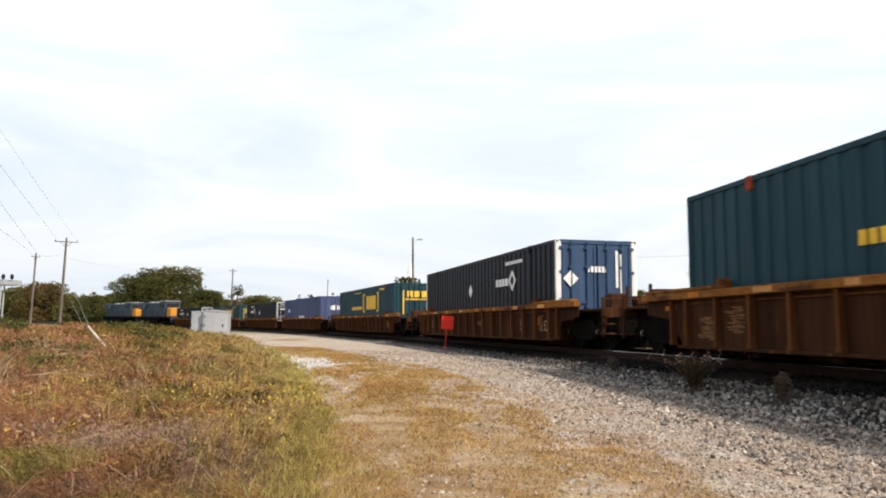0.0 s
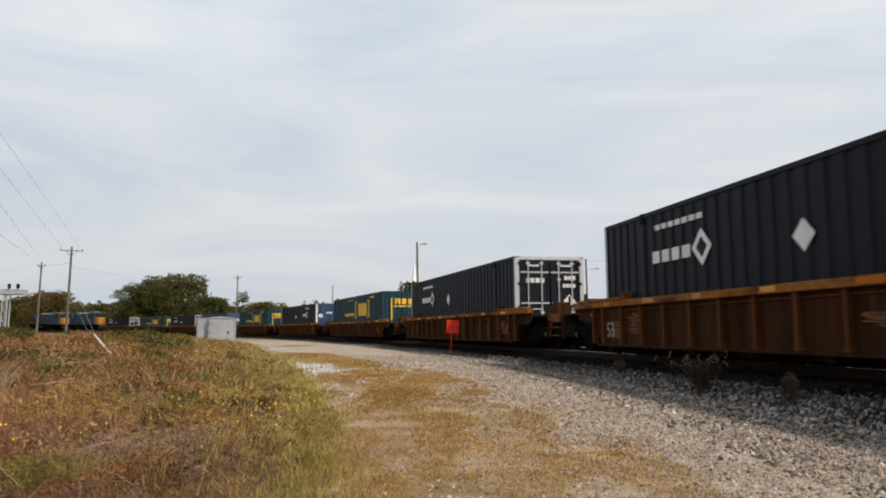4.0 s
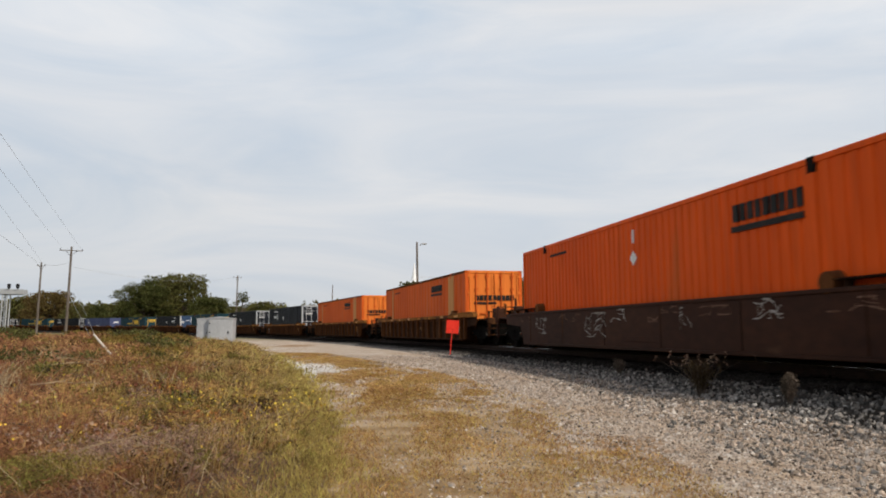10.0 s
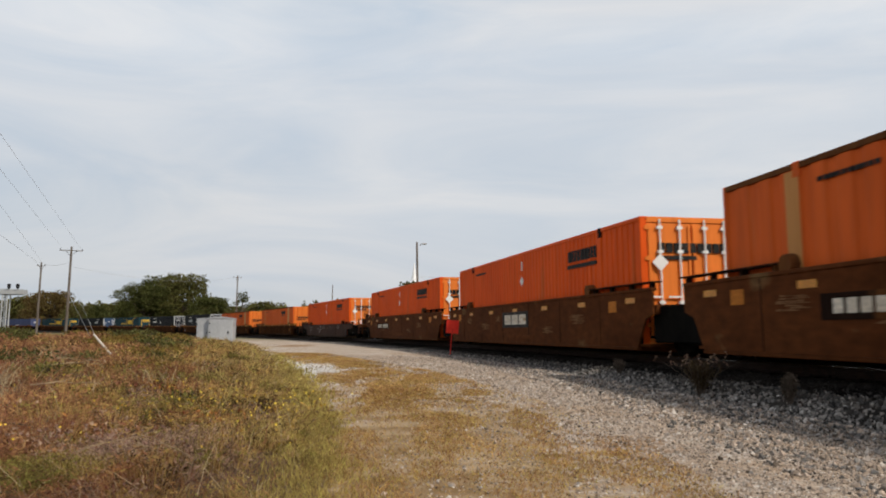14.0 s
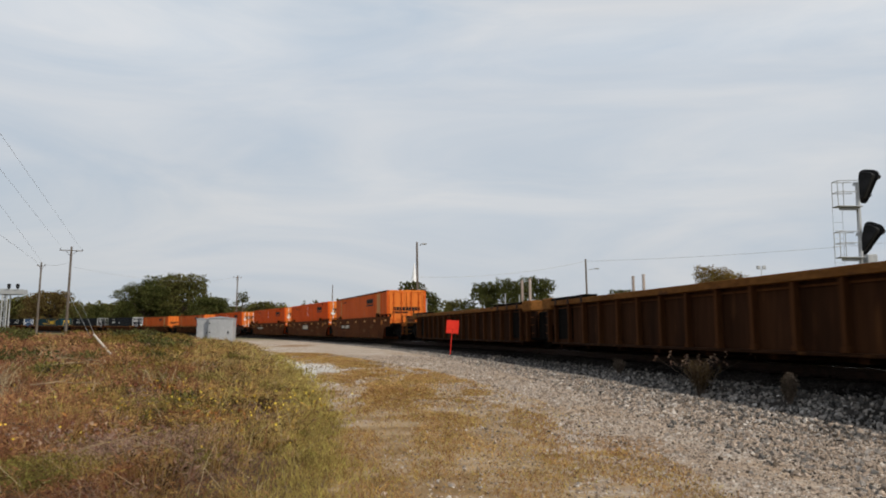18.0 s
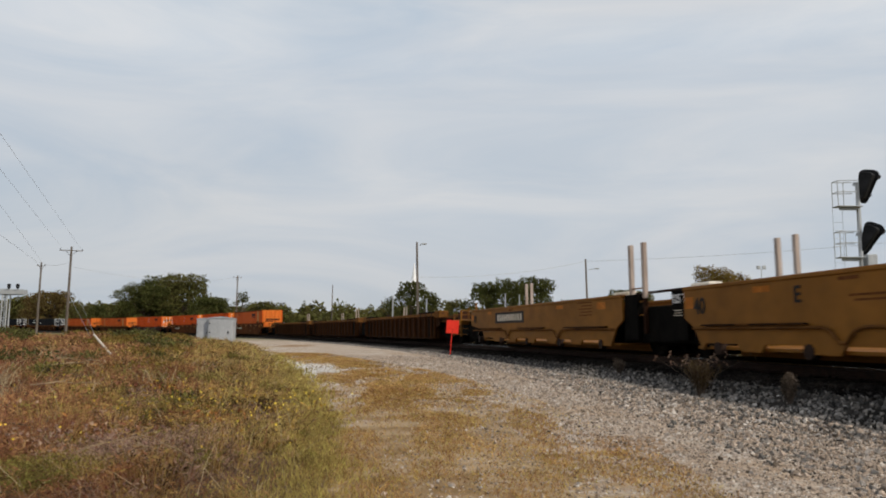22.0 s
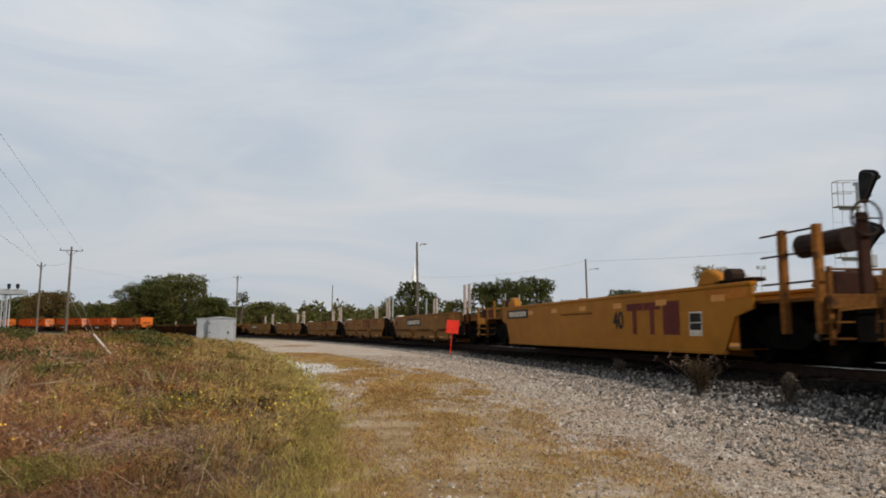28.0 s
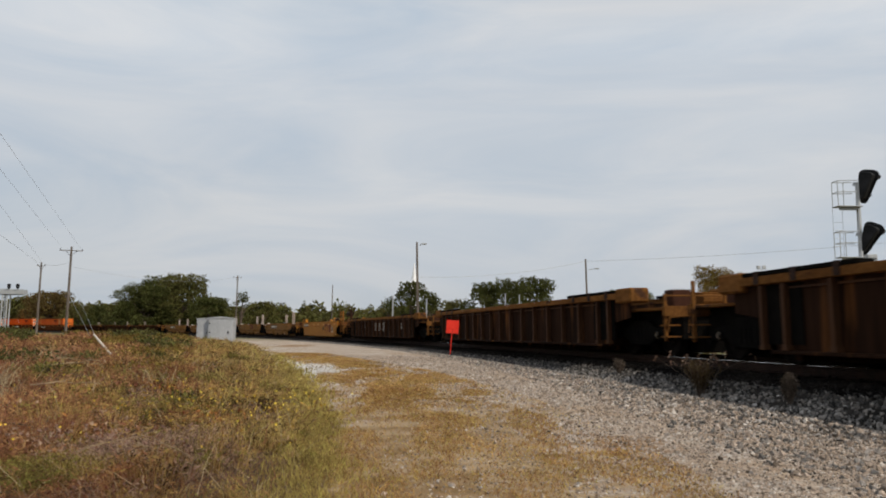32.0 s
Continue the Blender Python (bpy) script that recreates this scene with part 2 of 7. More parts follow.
M_LEAF = mat("dark_green_leaves", (0.058, 0.064, 0.018), (0.105, 0.108, 0.032), 0.35, 0.65, 0, 0, pick="island", fine=4)
M_LEAF2 = mat("olive_leaves", (0.088, 0.086, 0.026), (0.15, 0.134, 0.044), 0.35, 0.65, 0, 0, pick="island", fine=4)
M_LEAF4 = mat("brownish_leaves", (0.105, 0.072, 0.026), (0.17, 0.115, 0.042), 0.35, 0.65, 0, 0, pick="island", fine=4)
M_LEAF3 = mat("autumn_leaves", (0.15, 0.105, 0.026), (0.24, 0.155, 0.042), 0.35, 0.7, 0, 0, pick="island", fine=4)
M_DRY = mat("dry_grass_blades", (0.32, 0.190, 0.072), (0.52, 0.330, 0.130), 0.35, 0.85, 0, 0, pick="island")
M_RUST = mat("reddish_weed", (0.25, 0.112, 0.058), (0.43, 0.220, 0.115), 0.4, 0.85, 0, 0, pick="island")
M_GRASS = mat("green_grass_blades", (0.32, 0.232, 0.072), (0.48, 0.345, 0.118), 0.4, 0.75, 0, 0, pick="island")
M_LITTER = mat("greyish_pink_dead_stems", (0.29, 0.180, 0.130), (0.47, 0.32, 0.24), 0.4, 0.9, 0, 0, pick="island")
M_OLIVE = mat("olive_weed_leaves", (0.17, 0.145, 0.042), (0.33, 0.260, 0.082), 0.4, 0.8, 0, 0, pick="island")
M_WORN = mat("worn_dry_grass", (0.34, 0.185, 0.072), (0.53, 0.320, 0.140), 0.5, 0.85, 0, 0, pick="island")
M_FRESH = mat("fresh_grass_blades", (0.32, 0.250, 0.076), (0.45, 0.345, 0.115), 0.4, 0.75, 0, 0, pick="island")
M_AMBER = mat("yellow_brown_weed", (0.22, 0.145, 0.045), (0.36, 0.235, 0.075), 0.4, 0.8, 0, 0, pick="island")
M_TANGRASS = mat("fine_tan_grass", (0.36, 0.250, 0.098), (0.52, 0.375, 0.160), 0.4, 0.8, 0, 0, pick="island")
M_DIM = mat("dark_withered_weeds", (0.055, 0.038, 0.021), (0.11, 0.072, 0.038), 0.5, 0.85, 0, 0, pick="island")
M_EMBER = mat("orange_red_leaves", (0.33, 0.125, 0.045), (0.46, 0.20, 0.075), 0.5, 0.8, 0, 0, pick="island")
M_STRAW = mat("pale_dead_stalks", (0.38, 0.28, 0.17), (0.52, 0.41, 0.27), 0.8, 0.85, 0, 0, pick="island")
M_FLOWER = mat("yellow_petals", (0.55, 0.36, 0.05), (0.68, 0.46, 0.07), 2, 0.7, 0, 0, pick="island")


def see_through(m, share):
    """Let thin leaves pass part of the light."""
    nt = m.node_tree
    b, out = nt.nodes["Principled BSDF"], nt.nodes["Material Output"]
    t, mx = nt.nodes.new("ShaderNodeBsdfTranslucent"), nt.nodes.new("ShaderNodeMixShader")
    nt.links.new(b.inputs["Base Color"].links[0].from_socket, t.inputs["Color"])
    mx.inputs[0].default_value = share
    nt.links.new(b.outputs[0], mx.inputs[1])
    nt.links.new(t.outputs[0], mx.inputs[2])
    nt.links.new(mx.outputs[0], out.inputs["Surface"])


for leaf in (M_LEAF, M_LEAF2, M_LEAF3, M_LEAF4, M_DRY, M_RUST, M_GRASS, M_LITTER, M_OLIVE, M_WORN, M_FRESH, M_STRAW, M_DIM, M_EMBER, M_AMBER, M_TANGRASS):
    see_through(leaf, 0.42)
# bed tones kept near black to paint the shaded gaps between stones
M_BEDSHADE = mat("ballast_bed", (0.018, 0.016, 0.014), (0.042, 0.037, 0.033), 0.8, 0.95, 0, 0.6, fine=14)
M_LENSDARK = mat("signal_black_paint", (0.012, 0.012, 0.013), (0.025, 0.025, 0.026), 3, 0.5, 0, 0.03)
M_SPIRE = mat("white_spire", (0.86, 0.86, 0.86), (0.90, 0.90, 0.90), 1, 0.6, 0, 0)
M_LOCOGREY = mat("grey_roof_paint", (0.28, 0.29, 0.30), (0.38, 0.39, 0.40), 1, 0.6, 0, 0.05)


def ground_material():
    """Earth, gravel drive, worn grass strip and leaf litter, laid out by plan position in metres."""
    m = bpy.data.materials.new("ground_cover")
    m.use_nodes = True
    nt = m.node_tree
    N, L = nt.nodes.new, nt.links.new
    b = nt.nodes["Principled BSDF"]
    b.inputs["Roughness"].default_value = 0.95
    b.inputs["Specular IOR Level"].default_value = 0.1
    co = N("ShaderNodeTexCoord").outputs["Object"]

    def noise_at(scale, detail=5, src=co):
        n = N("ShaderNodeTexNoise")
        n.inputs["Scale"].default_value, n.inputs["Detail"].default_value = scale, detail
        n.inputs["Roughness"].default_value = 0.6
        L(src, n.inputs[0])
        return n.outputs["Fac"]

    def ramp(src, a, c, pa=0.4, pc=0.6):
        r = N("ShaderNodeValToRGB")
        r.color_ramp.elements[0].position, r.color_ramp.elements[1].position = pa, pc
        r.color_ramp.elements[0].color, r.color_ramp.elements[1].color = (*a, 1), (*c, 1)
        L(src, r.inputs[0])
        return r.outputs[0]

    def mix(f, a, c):
        x = N("ShaderNodeMix")
        x.data_type = "RGBA"
        L(f, x.inputs["Factor"])
        L(a, x.inputs["A"])
        L(c, x.inputs["B"])
        return x.outputs["Result"]

    def attr(name):
        a = N("ShaderNodeAttribute")
        a.attribute_name = name
        return a.outputs["Fac"]

    def soft(src, nz, width=0.5):
        """A mask with a ragged edge."""
        s = N("ShaderNodeMath")
        s.operation = "MULTIPLY_ADD"
        L(nz, s.inputs[0])
        s.inputs[1].default_value = width
        L(src, s.inputs[2])
        return ramp(s.outputs[0], (0, 0, 0), (1, 1, 1), 0.46 + width / 2, 0.56 + width / 2)

    def cells(scale, stops):
        v = N("ShaderNodeTexVoronoi")
        v.inputs["Scale"].default_value = scale
        L(co, v.inputs["Vector"])
        w = N("ShaderNodeSeparateColor")
        L(v.outputs["Color"], w.inputs[0])
        r = N("ShaderNodeValToRGB")
        el = r.color_ramp.elements
        while len(el) < len(stops):
            el.new(0.5)
        for k, c in enumerate(stops):
            el[k].position, el[k].color = k / (len(stops) - 1), (*c, 1)
        L(w.outputs[0], r.inputs[0])
        return r.outputs[0]

    chips = cells(34, ((0.10, 0.086, 0.073), (0.34, 0.277, 0.222), (0.46, 0.385, 0.32), (0.21, 0.18, 0.157), (0.54, 0.455, 0.385), (0.40, 0.36, 0.32), (0.68, 0.635, 0.58)))
    gravel = mix(ramp(noise_at(2.5), (0.25, 0.25, 0.25), (0.85, 0.85, 0.85)), ramp(noise_at(0.8), (0.34, 0.25, 0.175), (0.50, 0.42, 0.345)), chips)
    gravel = mix(ramp(noise_at(0.55, 8), (0, 0, 0), (0.75, 0.75, 0.75), 0.5, 0.66), gravel, ramp(noise_at(6, 6), (0.27, 0.175, 0.10), (0.43, 0.32, 0.215)))
    gravel = mix(ramp(noise_at(1.7, 8), (0, 0, 0), (0.6, 0.6, 0.6), 0.56, 0.68), gravel, ramp(noise_at(9, 6), (0.40, 0.36, 0.31), (0.60, 0.55, 0.49)))
    grass = mix(ramp(noise_at(22), (0, 0, 0), (1, 1, 1)), ramp(noise_at(1.1), (0.27, 0.165, 0.080), (0.43, 0.310, 0.185)), ramp(noise_at(2.4), (0.19, 0.13, 0.064), (0.40, 0.31, 0.205)))
    # litter tones lowered to put shade into the gaps between weed clumps
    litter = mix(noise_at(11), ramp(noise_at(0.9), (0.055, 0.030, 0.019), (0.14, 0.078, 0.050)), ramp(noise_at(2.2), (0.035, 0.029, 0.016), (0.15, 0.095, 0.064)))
    far = ramp(noise_at(0.05), (0.12, 0.115, 0.045), (0.20, 0.165, 0.08))
    white = ramp(noise_at(3), (0.44, 0.425, 0.40), (0.60, 0.58, 0.55))
    rag = noise_at(0.9, 8)
    fine = noise_at(3.5, 8)
    c = mix(soft(attr("strip"), fine, 0.9), gravel, grass)
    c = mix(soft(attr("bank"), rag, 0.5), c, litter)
    c = mix(soft(attr("damp"), fine, 0.8), c, ramp(noise_at(4), (0.20, 0.115, 0.055), (0.33, 0.215, 0.125)))
    c = mix(soft(attr("pale"), fine, 0.8), c, white)
    c = mix(attr("far"), c, far)
    L(c, b.inputs["Base Color"])
    bp = N("ShaderNodeBump")
    bp.inputs["Strength"].default_value, bp.inputs["Distance"].default_value = 0.7, 0.03
    L(noise_at(40, 4), bp.inputs["Height"])
    L(bp.outputs[0], b.inputs["Normal"])
    return m


M_GROUND = ground_material()

# ---- mesh helpers ----


def box(bm, x0, x1, y0, y1, z0, z1):
    v = [bm.verts.new((x, y, z)) for x in (x0, x1) for y in (y0, y1) for z in (z0, z1)]
    for f in ((0, 1, 3, 2), (4, 6, 7, 5), (0, 4, 5, 1), (2, 3, 7, 6), (0, 2, 6, 4), (1, 5, 7, 3)):
        bm.faces.new([v[i] for i in f])
    return v


def prism(bm, outline, y0, y1):
    """An outline in x, z, pulled from y0 to y1."""
    a = [bm.verts.new((x, y0, z)) for x, z in outline]
    c = [bm.verts.new((x, y1, z)) for x, z in outline]
    n = len(a)
    bm.faces.new(a)
    bm.faces.new(c[::-1])
    for i in range(n):
        bm.faces.new((a[i], c[i], c[(i + 1) % n], a[(i + 1) % n]))


def tube(bm, a, c, r0, r1=None, n=8, cap=True):
    a, c = Vector(a), Vector(c)
    r1 = r0 if r1 is None else r1
    d = (c - a).normalized()
    u = d.orthogonal().normalized()
    w = d.cross(u)
    rings = []
    for p, r in ((a, r0), (c, r1)):
        rings.append([bm.verts.new(p + (u * math.cos(k * math.tau / n) + w * math.sin(k * math.tau / n)) * r) for k in range(n)])
    for k in range(n):
        bm.faces.new((rings[0][k], rings[0][(k + 1) % n], rings[1][(k + 1) % n], rings[1][k]))
    if cap:
        bm.faces.new(rings[0][::-1])
        bm.faces.new(rings[1])


def finish(bm, name, material, bevel=0.0):
    bmesh.ops.recalc_face_normals(bm, faces=bm.faces)
    if bevel:
        bmesh.ops.bevel(bm, geom=bm.edges[:], offset=bevel, segments=1, affect="EDGES", clamp_overlap=True)
    me = bpy.data.meshes.new(name)
    bm.to_mesh(me)
    bm.free()
    me.materials.append(material)
    return me


def part(name, bm, material, parent, label="", bevel=0.0):
    ob = new(name, finish(bm, name, material, bevel))
    ob.parent = parent
    return tagged(ob, label) if label else ob


def part_of(name, fill, material, parent, label="", bevel=0.0):
    bm = bmesh.new()
    fill(bm)
    return part(name, bm, material, parent, label, bevel)


def boxes(name, rows, material, parent, label="", bevel=0.0):
    bm = bmesh.new()
    for r in rows:
        box(bm, *r)
    return part(name, bm, material, parent, label, bevel)


def shared(name, me, parent, at, label=""):
    ob = new(name, me)
    ob.parent = parent
    ob.location = at
    return tagged(ob, label) if label else ob


def thing(name, label, category, group=""):
    return tagged(new(name), label, category, group)


def solid(name, bm, material, label, category, group="", kind="", bevel=0.0):
    return tagged(new(name, finish(bm, name, material, bevel)), label, category, group, kind)


def soup(name, verts, faces, material, label, category, kind="stuff", smooth=False):
    """A mesh of many equal polygons from arrays: verts (n, 3), faces (m, k)."""
    me = bpy.data.meshes.new(name)
    faces = np.asarray(faces, dtype=np.int32)
    m, k = faces.shape
    me.vertices.add(len(verts))
    me.vertices.foreach_set("co", np.asarray(verts, dtype=np.float32).ravel())
    me.loops.add(m * k)
    me.loops.foreach_set("vertex_index", faces.ravel())
    me.polygons.add(m)
    me.polygons.foreach_set("loop_start", np.arange(0, m * k, k, dtype=np.int32))
    me.update(calc_edges=True)
    me.validate()
    me.shade_flat()
    me.materials.append(material)
    return tagged(new(name, me), label, category, kind=kind)


def letters(body, size, depth=0.006):
    cu = bpy.data.curves.new("lettering", "FONT")
    cu.body, cu.size, cu.extrude, cu.align_x = body, size, depth, "CENTER"
    cu.offset = size * 0.02
    ob = bpy.data.objects.new("lettering", cu)
    me = bpy.data.meshes.new_from_object(ob)
    bpy.data.objects.remove(ob)
    return me


def lettering(body, size, material, parent, x, y, z, label=""):
    """Raised characters on a side that faces +y."""
    me = letters(body, size)
    me.materials.clear()
    me.materials.append(material)
    ob = new("lettering", me)
    ob.parent = parent
    ob.matrix_local = Matrix(((-1, 0, 0, x), (0, 0, 1, y), (0, 1, 0, z), (0, 0, 0, 1)))
    return tagged(ob, label) if label else ob


# ---- the track's line ----
KNOTS = [-95, -62, -30, 20, 60, 100, 150, 210, 250, 300]
BENDS = [0, 3.6e-3, 3.54e-3, 2.9e-3, 2.82e-3, 2.9e-3, 3.11e-3, 3.29e-3, 3.3e-3, 0]
GRID = np.arange(-540, 700.01, 0.5)


def lay_line():
    k = np.interp(GRID, KNOTS, BENDS)
    i0 = int(np.argmin(abs(GRID)))
    th = np.concatenate([[0], np.cumsum((k[1:] + k[:-1]) / 4)])
    th = th - th[i0] + radians(90 + 18.066)
    x = np.concatenate([[0], np.cumsum((np.cos(th[1:]) + np.cos(th[:-1])) / 4)])
    y = np.concatenate([[0], np.cumsum((np.sin(th[1:]) + np.sin(th[:-1])) / 4)])
    return x - x[i0] - 2.828, y - y[i0] + 49.3, th


LX, LY, LTH = lay_line()
CANT = radians(1.275)


def on_line(s, lat=0.0, z=0.0):
    """The place lat metres left of the track's middle and z above its rails, s metres along it."""
    x, y, th = np.interp(s, GRID, LX), np.interp(s, GRID, LY), np.interp(s, GRID, LTH)
    a, h = lat * math.cos(CANT) + z * math.sin(CANT), z * math.cos(CANT) - lat * math.sin(CANT)
    return Vector((x - math.sin(th) * a, y + math.cos(th) * a, h + 0.0034 * min(max(s, -90), 240)))


def car_pose(s, half):
    """The pose of a vehicle whose middle is at s, on two trucks half a distance ahead of and behind it."""
    a, c = on_line(s - half), on_line(s + half)
    d = c - a
    yaw = math.atan2(d.y, d.x)
    climb = math.atan2(d.z, math.hypot(d.x, d.y))
    return Matrix.Translation((a + c) / 2) @ Euler((0, 0, yaw)).to_matrix().to_4x4() @ Euler((-CANT, -climb, 0)).to_matrix().to_4x4()


def lat_of(x, y):
    """Distance from the track's middle (left positive) and the place along it, for arrays."""
    x, y = np.asarray(x, float), np.asarray(y, float)
    sel = slice(0, len(GRID), 4)
    gx, gy, gt, gs = LX[sel], LY[sel], LTH[sel], GRID[sel]
    best = np.full(x.shape, 1e9)
    lat, ss = np.zeros(x.shape), np.zeros(x.shape)
    for i in range(len(gx)):
        dx, dy = x - gx[i], y - gy[i]
        d = dx * dx + dy * dy
        w = d < best
        best = np.where(w, d, best)
        lat = np.where(w, -dx * math.sin(gt[i]) + dy * math.cos(gt[i]), lat)
        ss = np.where(w, gs[i] + dx * math.cos(gt[i]) + dy * math.sin(gt[i]), ss)
    return lat, ss


# ---- ground ----


def edge_of_bank(y):
    """x of the weedy bank's foot."""
    return np.interp(y, [-50, 0, 5, 9, 18, 35, 55, 90], [-0.3, -0.38, -0.75, -1.32, -3.6, -8.5, -14.5, -27])


def ground_z(x, y):
    x, y = np.asarray(x, float), np.asarray(y, float)
    base = np.interp(y, [-400, 0, 6, 15, 32, 60, 155, 250], [-0.75, -0.75, -0.74, -0.60, -0.45, -0.34, -0.08, 0.1])
    t = np.clip((edge_of_bank(y) - x) / 5.0, 0, 1)
    rise = t * t * (3 - 2 * t) * np.interp(y, [0, 8, 30, 55, 80], [0.10, 0.12, 0.16, 0.08, 0.0])
    return base + rise + 0.035 * np.sin(x * 1.3 + y * 0.7) * t


def pale_at(x, y):
    """The bare pale patch where the drive floods."""
    return np.clip(0.90 - 0.5 * np.hypot((x + 3.0 + (y - 18) * 0.22) / 1.45, (y - 18.5) / 5.5), 0, 1)


def strip_mid(y):
    """Middle of the worn grass in the drive."""
    return np.interp(y, [0, 4.7, 8.7, 12, 18, 26, 40], [0.2, 0.05, -0.15, -0.4, -1.6, -4.4, -9.0])


def strip_half(y):
    return np.interp(y, [0, 4.7, 8.7, 12, 18, 40], [1.8, 1.75, 1.65, 1.5, 1.2, 0.8])


def build_ground():
    near = np.arange(-14, 12.01, 0.25)
    xs = np.concatenate([[-2600, -1200, -600, -320, -200, -140, -100, -75, -60, -48, -40, -34, -29, -25, -21, -18, -16], near, [14, 17, 21, 26, 33, 42, 55, 75, 110, 170, 300, 600, 1200, 2600]])
    ys = np.concatenate([[-2600, -900, -400, -200, -100, -50, -25, -12, -6, -2], np.arange(0, 30, 0.3), np.arange(30, 70, 1.2), np.arange(70, 130, 5), [140, 155, 175, 200, 230, 270, 330, 420, 600, 1000, 1800, 2800, 4200]])
    X, Y = np.meshgrid(xs, ys)
    Z = ground_z(X, Y)
    ny, nx = X.shape
    i = np.arange(nx * ny).reshape(ny, nx)
    faces = np.stack([i[:-1, :-1], i[:-1, 1:], i[1:, 1:], i[1:, :-1]], -1).reshape(-1, 4)
    ob = soup("ground", np.stack([X, Y, Z], -1).reshape(-1, 3), faces, M_GROUND, "flat ground with pale gravel drive, worn grass and weedy bank", "ground", "structure")
    me = ob.data
    x, y = X.ravel(), Y.ravel()

    def put(name, v):
        me.attributes.new(name, "FLOAT", "POINT").data.foreach_set("value", np.asarray(v, dtype=np.float32))

    e = edge_of_bank(y)
    put("bank", np.clip(0.55 + (e - x) / 1.2, 0, 1) * (y < 75) + 0.0)
    # the grass between the wheel tracks runs from the camera's feet along the drive
    put("strip", np.clip(0.70 - 0.45 * (np.abs(x - strip_mid(y)) / strip_half(y)) ** 2, 0, 1) * np.interp(y, [13, 30], [1, 0.62]))
    put("damp", np.clip(0.8 - 0.5 * np.hypot((x + 2.1) / 1.2, (y - 11.5) / 1.2), 0, 1) + np.clip(0.72 - 0.5 * np.hypot((x - 1.7) / 0.9, (y - 7.0) / 1.6), 0, 1) + np.clip(0.8 - 0.5 * np.hypot((x + 8.6) / 1.6, (y - 44) / 5.0), 0, 1))
    put("pale", pale_at(x, y))
    lat, s = lat_of(x, y)
    put("far", np.maximum(np.clip((np.hypot(x, y) - 60) / 40, 0, 1), np.clip((-lat - 3.5) / 1.5, 0, 1)))
    return ob


build_ground()

# ---- track ----


def strip_along(name, profile, s0, s1, step, material, label, category, closed=False, dz=0.0):
    """A profile in (lat, z) swept along the track."""
    ss = np.arange(s0, s1 + 0.01, step)
    n = len(profile)
    v = [on_line(s, a, h) for s in ss for a, h in profile]
    f = []
    for i in range(len(ss) - 1):
        for j in range(n if closed else n - 1):
            k = (j + 1) % n
            f.append((i * n + j, i * n + k, (i + 1) * n + k, (i + 1) * n + j))
    return soup(name, np.array(v), f, material, label, category, "structure")


def build_track():
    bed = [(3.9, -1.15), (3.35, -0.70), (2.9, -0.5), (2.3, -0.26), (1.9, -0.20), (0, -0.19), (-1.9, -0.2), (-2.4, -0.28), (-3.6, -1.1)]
    strip_along("ballast_bed", bed, -520, 640, 2.0, M_BEDSHADE, "raised stone bed under the track, toned dark for shade between stones", "track bed")
    for side, lat in (("near", 0.755), ("far", -0.755)):
        foot = [(lat + a, h) for a, h in ((-0.075, -0.19), (-0.075, -0.165), (-0.012, -0.14), (-0.012, -0.045), (-0.036, -0.035), (-0.036, -0.004), (0.036, -0.004), (0.036, -0.035), (0.012, -0.045), (0.012, -0.14), (0.075, -0.165), (0.075, -0.19))]
        rail = strip_along("rail", foot, -520, 640, 2.5, M_RAIL, "rusty steel rail with a polished head", "rail", True)
        head = strip_along("rail_head", [(lat - 0.0375, -0.012), (lat - 0.034, -0.0035), (lat - 0.03, 0.0), (lat + 0.03, 0.0), (lat + 0.034, -0.0035), (lat + 0.0375, -0.012)], -520, 640, 2.5, M_SHINE, "", "")
        head.parent = rail
        for k in ("category", "kind"):
            if k in head:
                del head[k]
    bm = bmesh.new()
    box(bm, -0.115, 0.115, -1.3, 1.3, -0.18, 0)
    me = finish(bm, "tie", M_TIE, 0.01)
    bed_ob = bpy.data.objects["ballast_bed"]
    for i, s in enumerate(np.arange(-66, 60, 0.53)):
        ob = new("tie", me)
        ob.parent = bed_ob
        m = car_pose(s, 0.3)
        ob.matrix_basis = m @ pose(0, random.uniform(-0.05, 0.05), -0.165, 0, 0, random.uniform(-1, 1))
    v, f = [], []
    for s in np.concatenate([np.arange(-520, -66, 0.53), np.arange(60, 640, 0.53)]):
        m = car_pose(s, 0.3)
        k = len(v)
        v += [m @ Vector((x, y, -0.165)) for x, y in ((-0.115, -1.3), (0.115, -1.3), (0.115, 1.3), (-0.115, 1.3))]
        v += [m @ Vector((x, y, -0.3)) for x, y in ((-0.115, -1.3), (0.115, -1.3), (0.115, 1.3), (-0.115, 1.3))]
        f += [(k, k + 1, k + 2, k + 3), (k, k + 4, k + 5, k + 1), (k + 1, k + 5, k + 6, k + 2), (k + 2, k + 6, k + 7, k + 3), (k + 3, k + 7, k + 4, k)]
    soup("far_ties", np.array(v), f, M_TIE, "tarred wooden ties under the distant track", "ties")


build_track()

# ---- train ----
MOVERS = []    # (thing, middle along the track at the start, half truck distance)
SPEED = 12.767


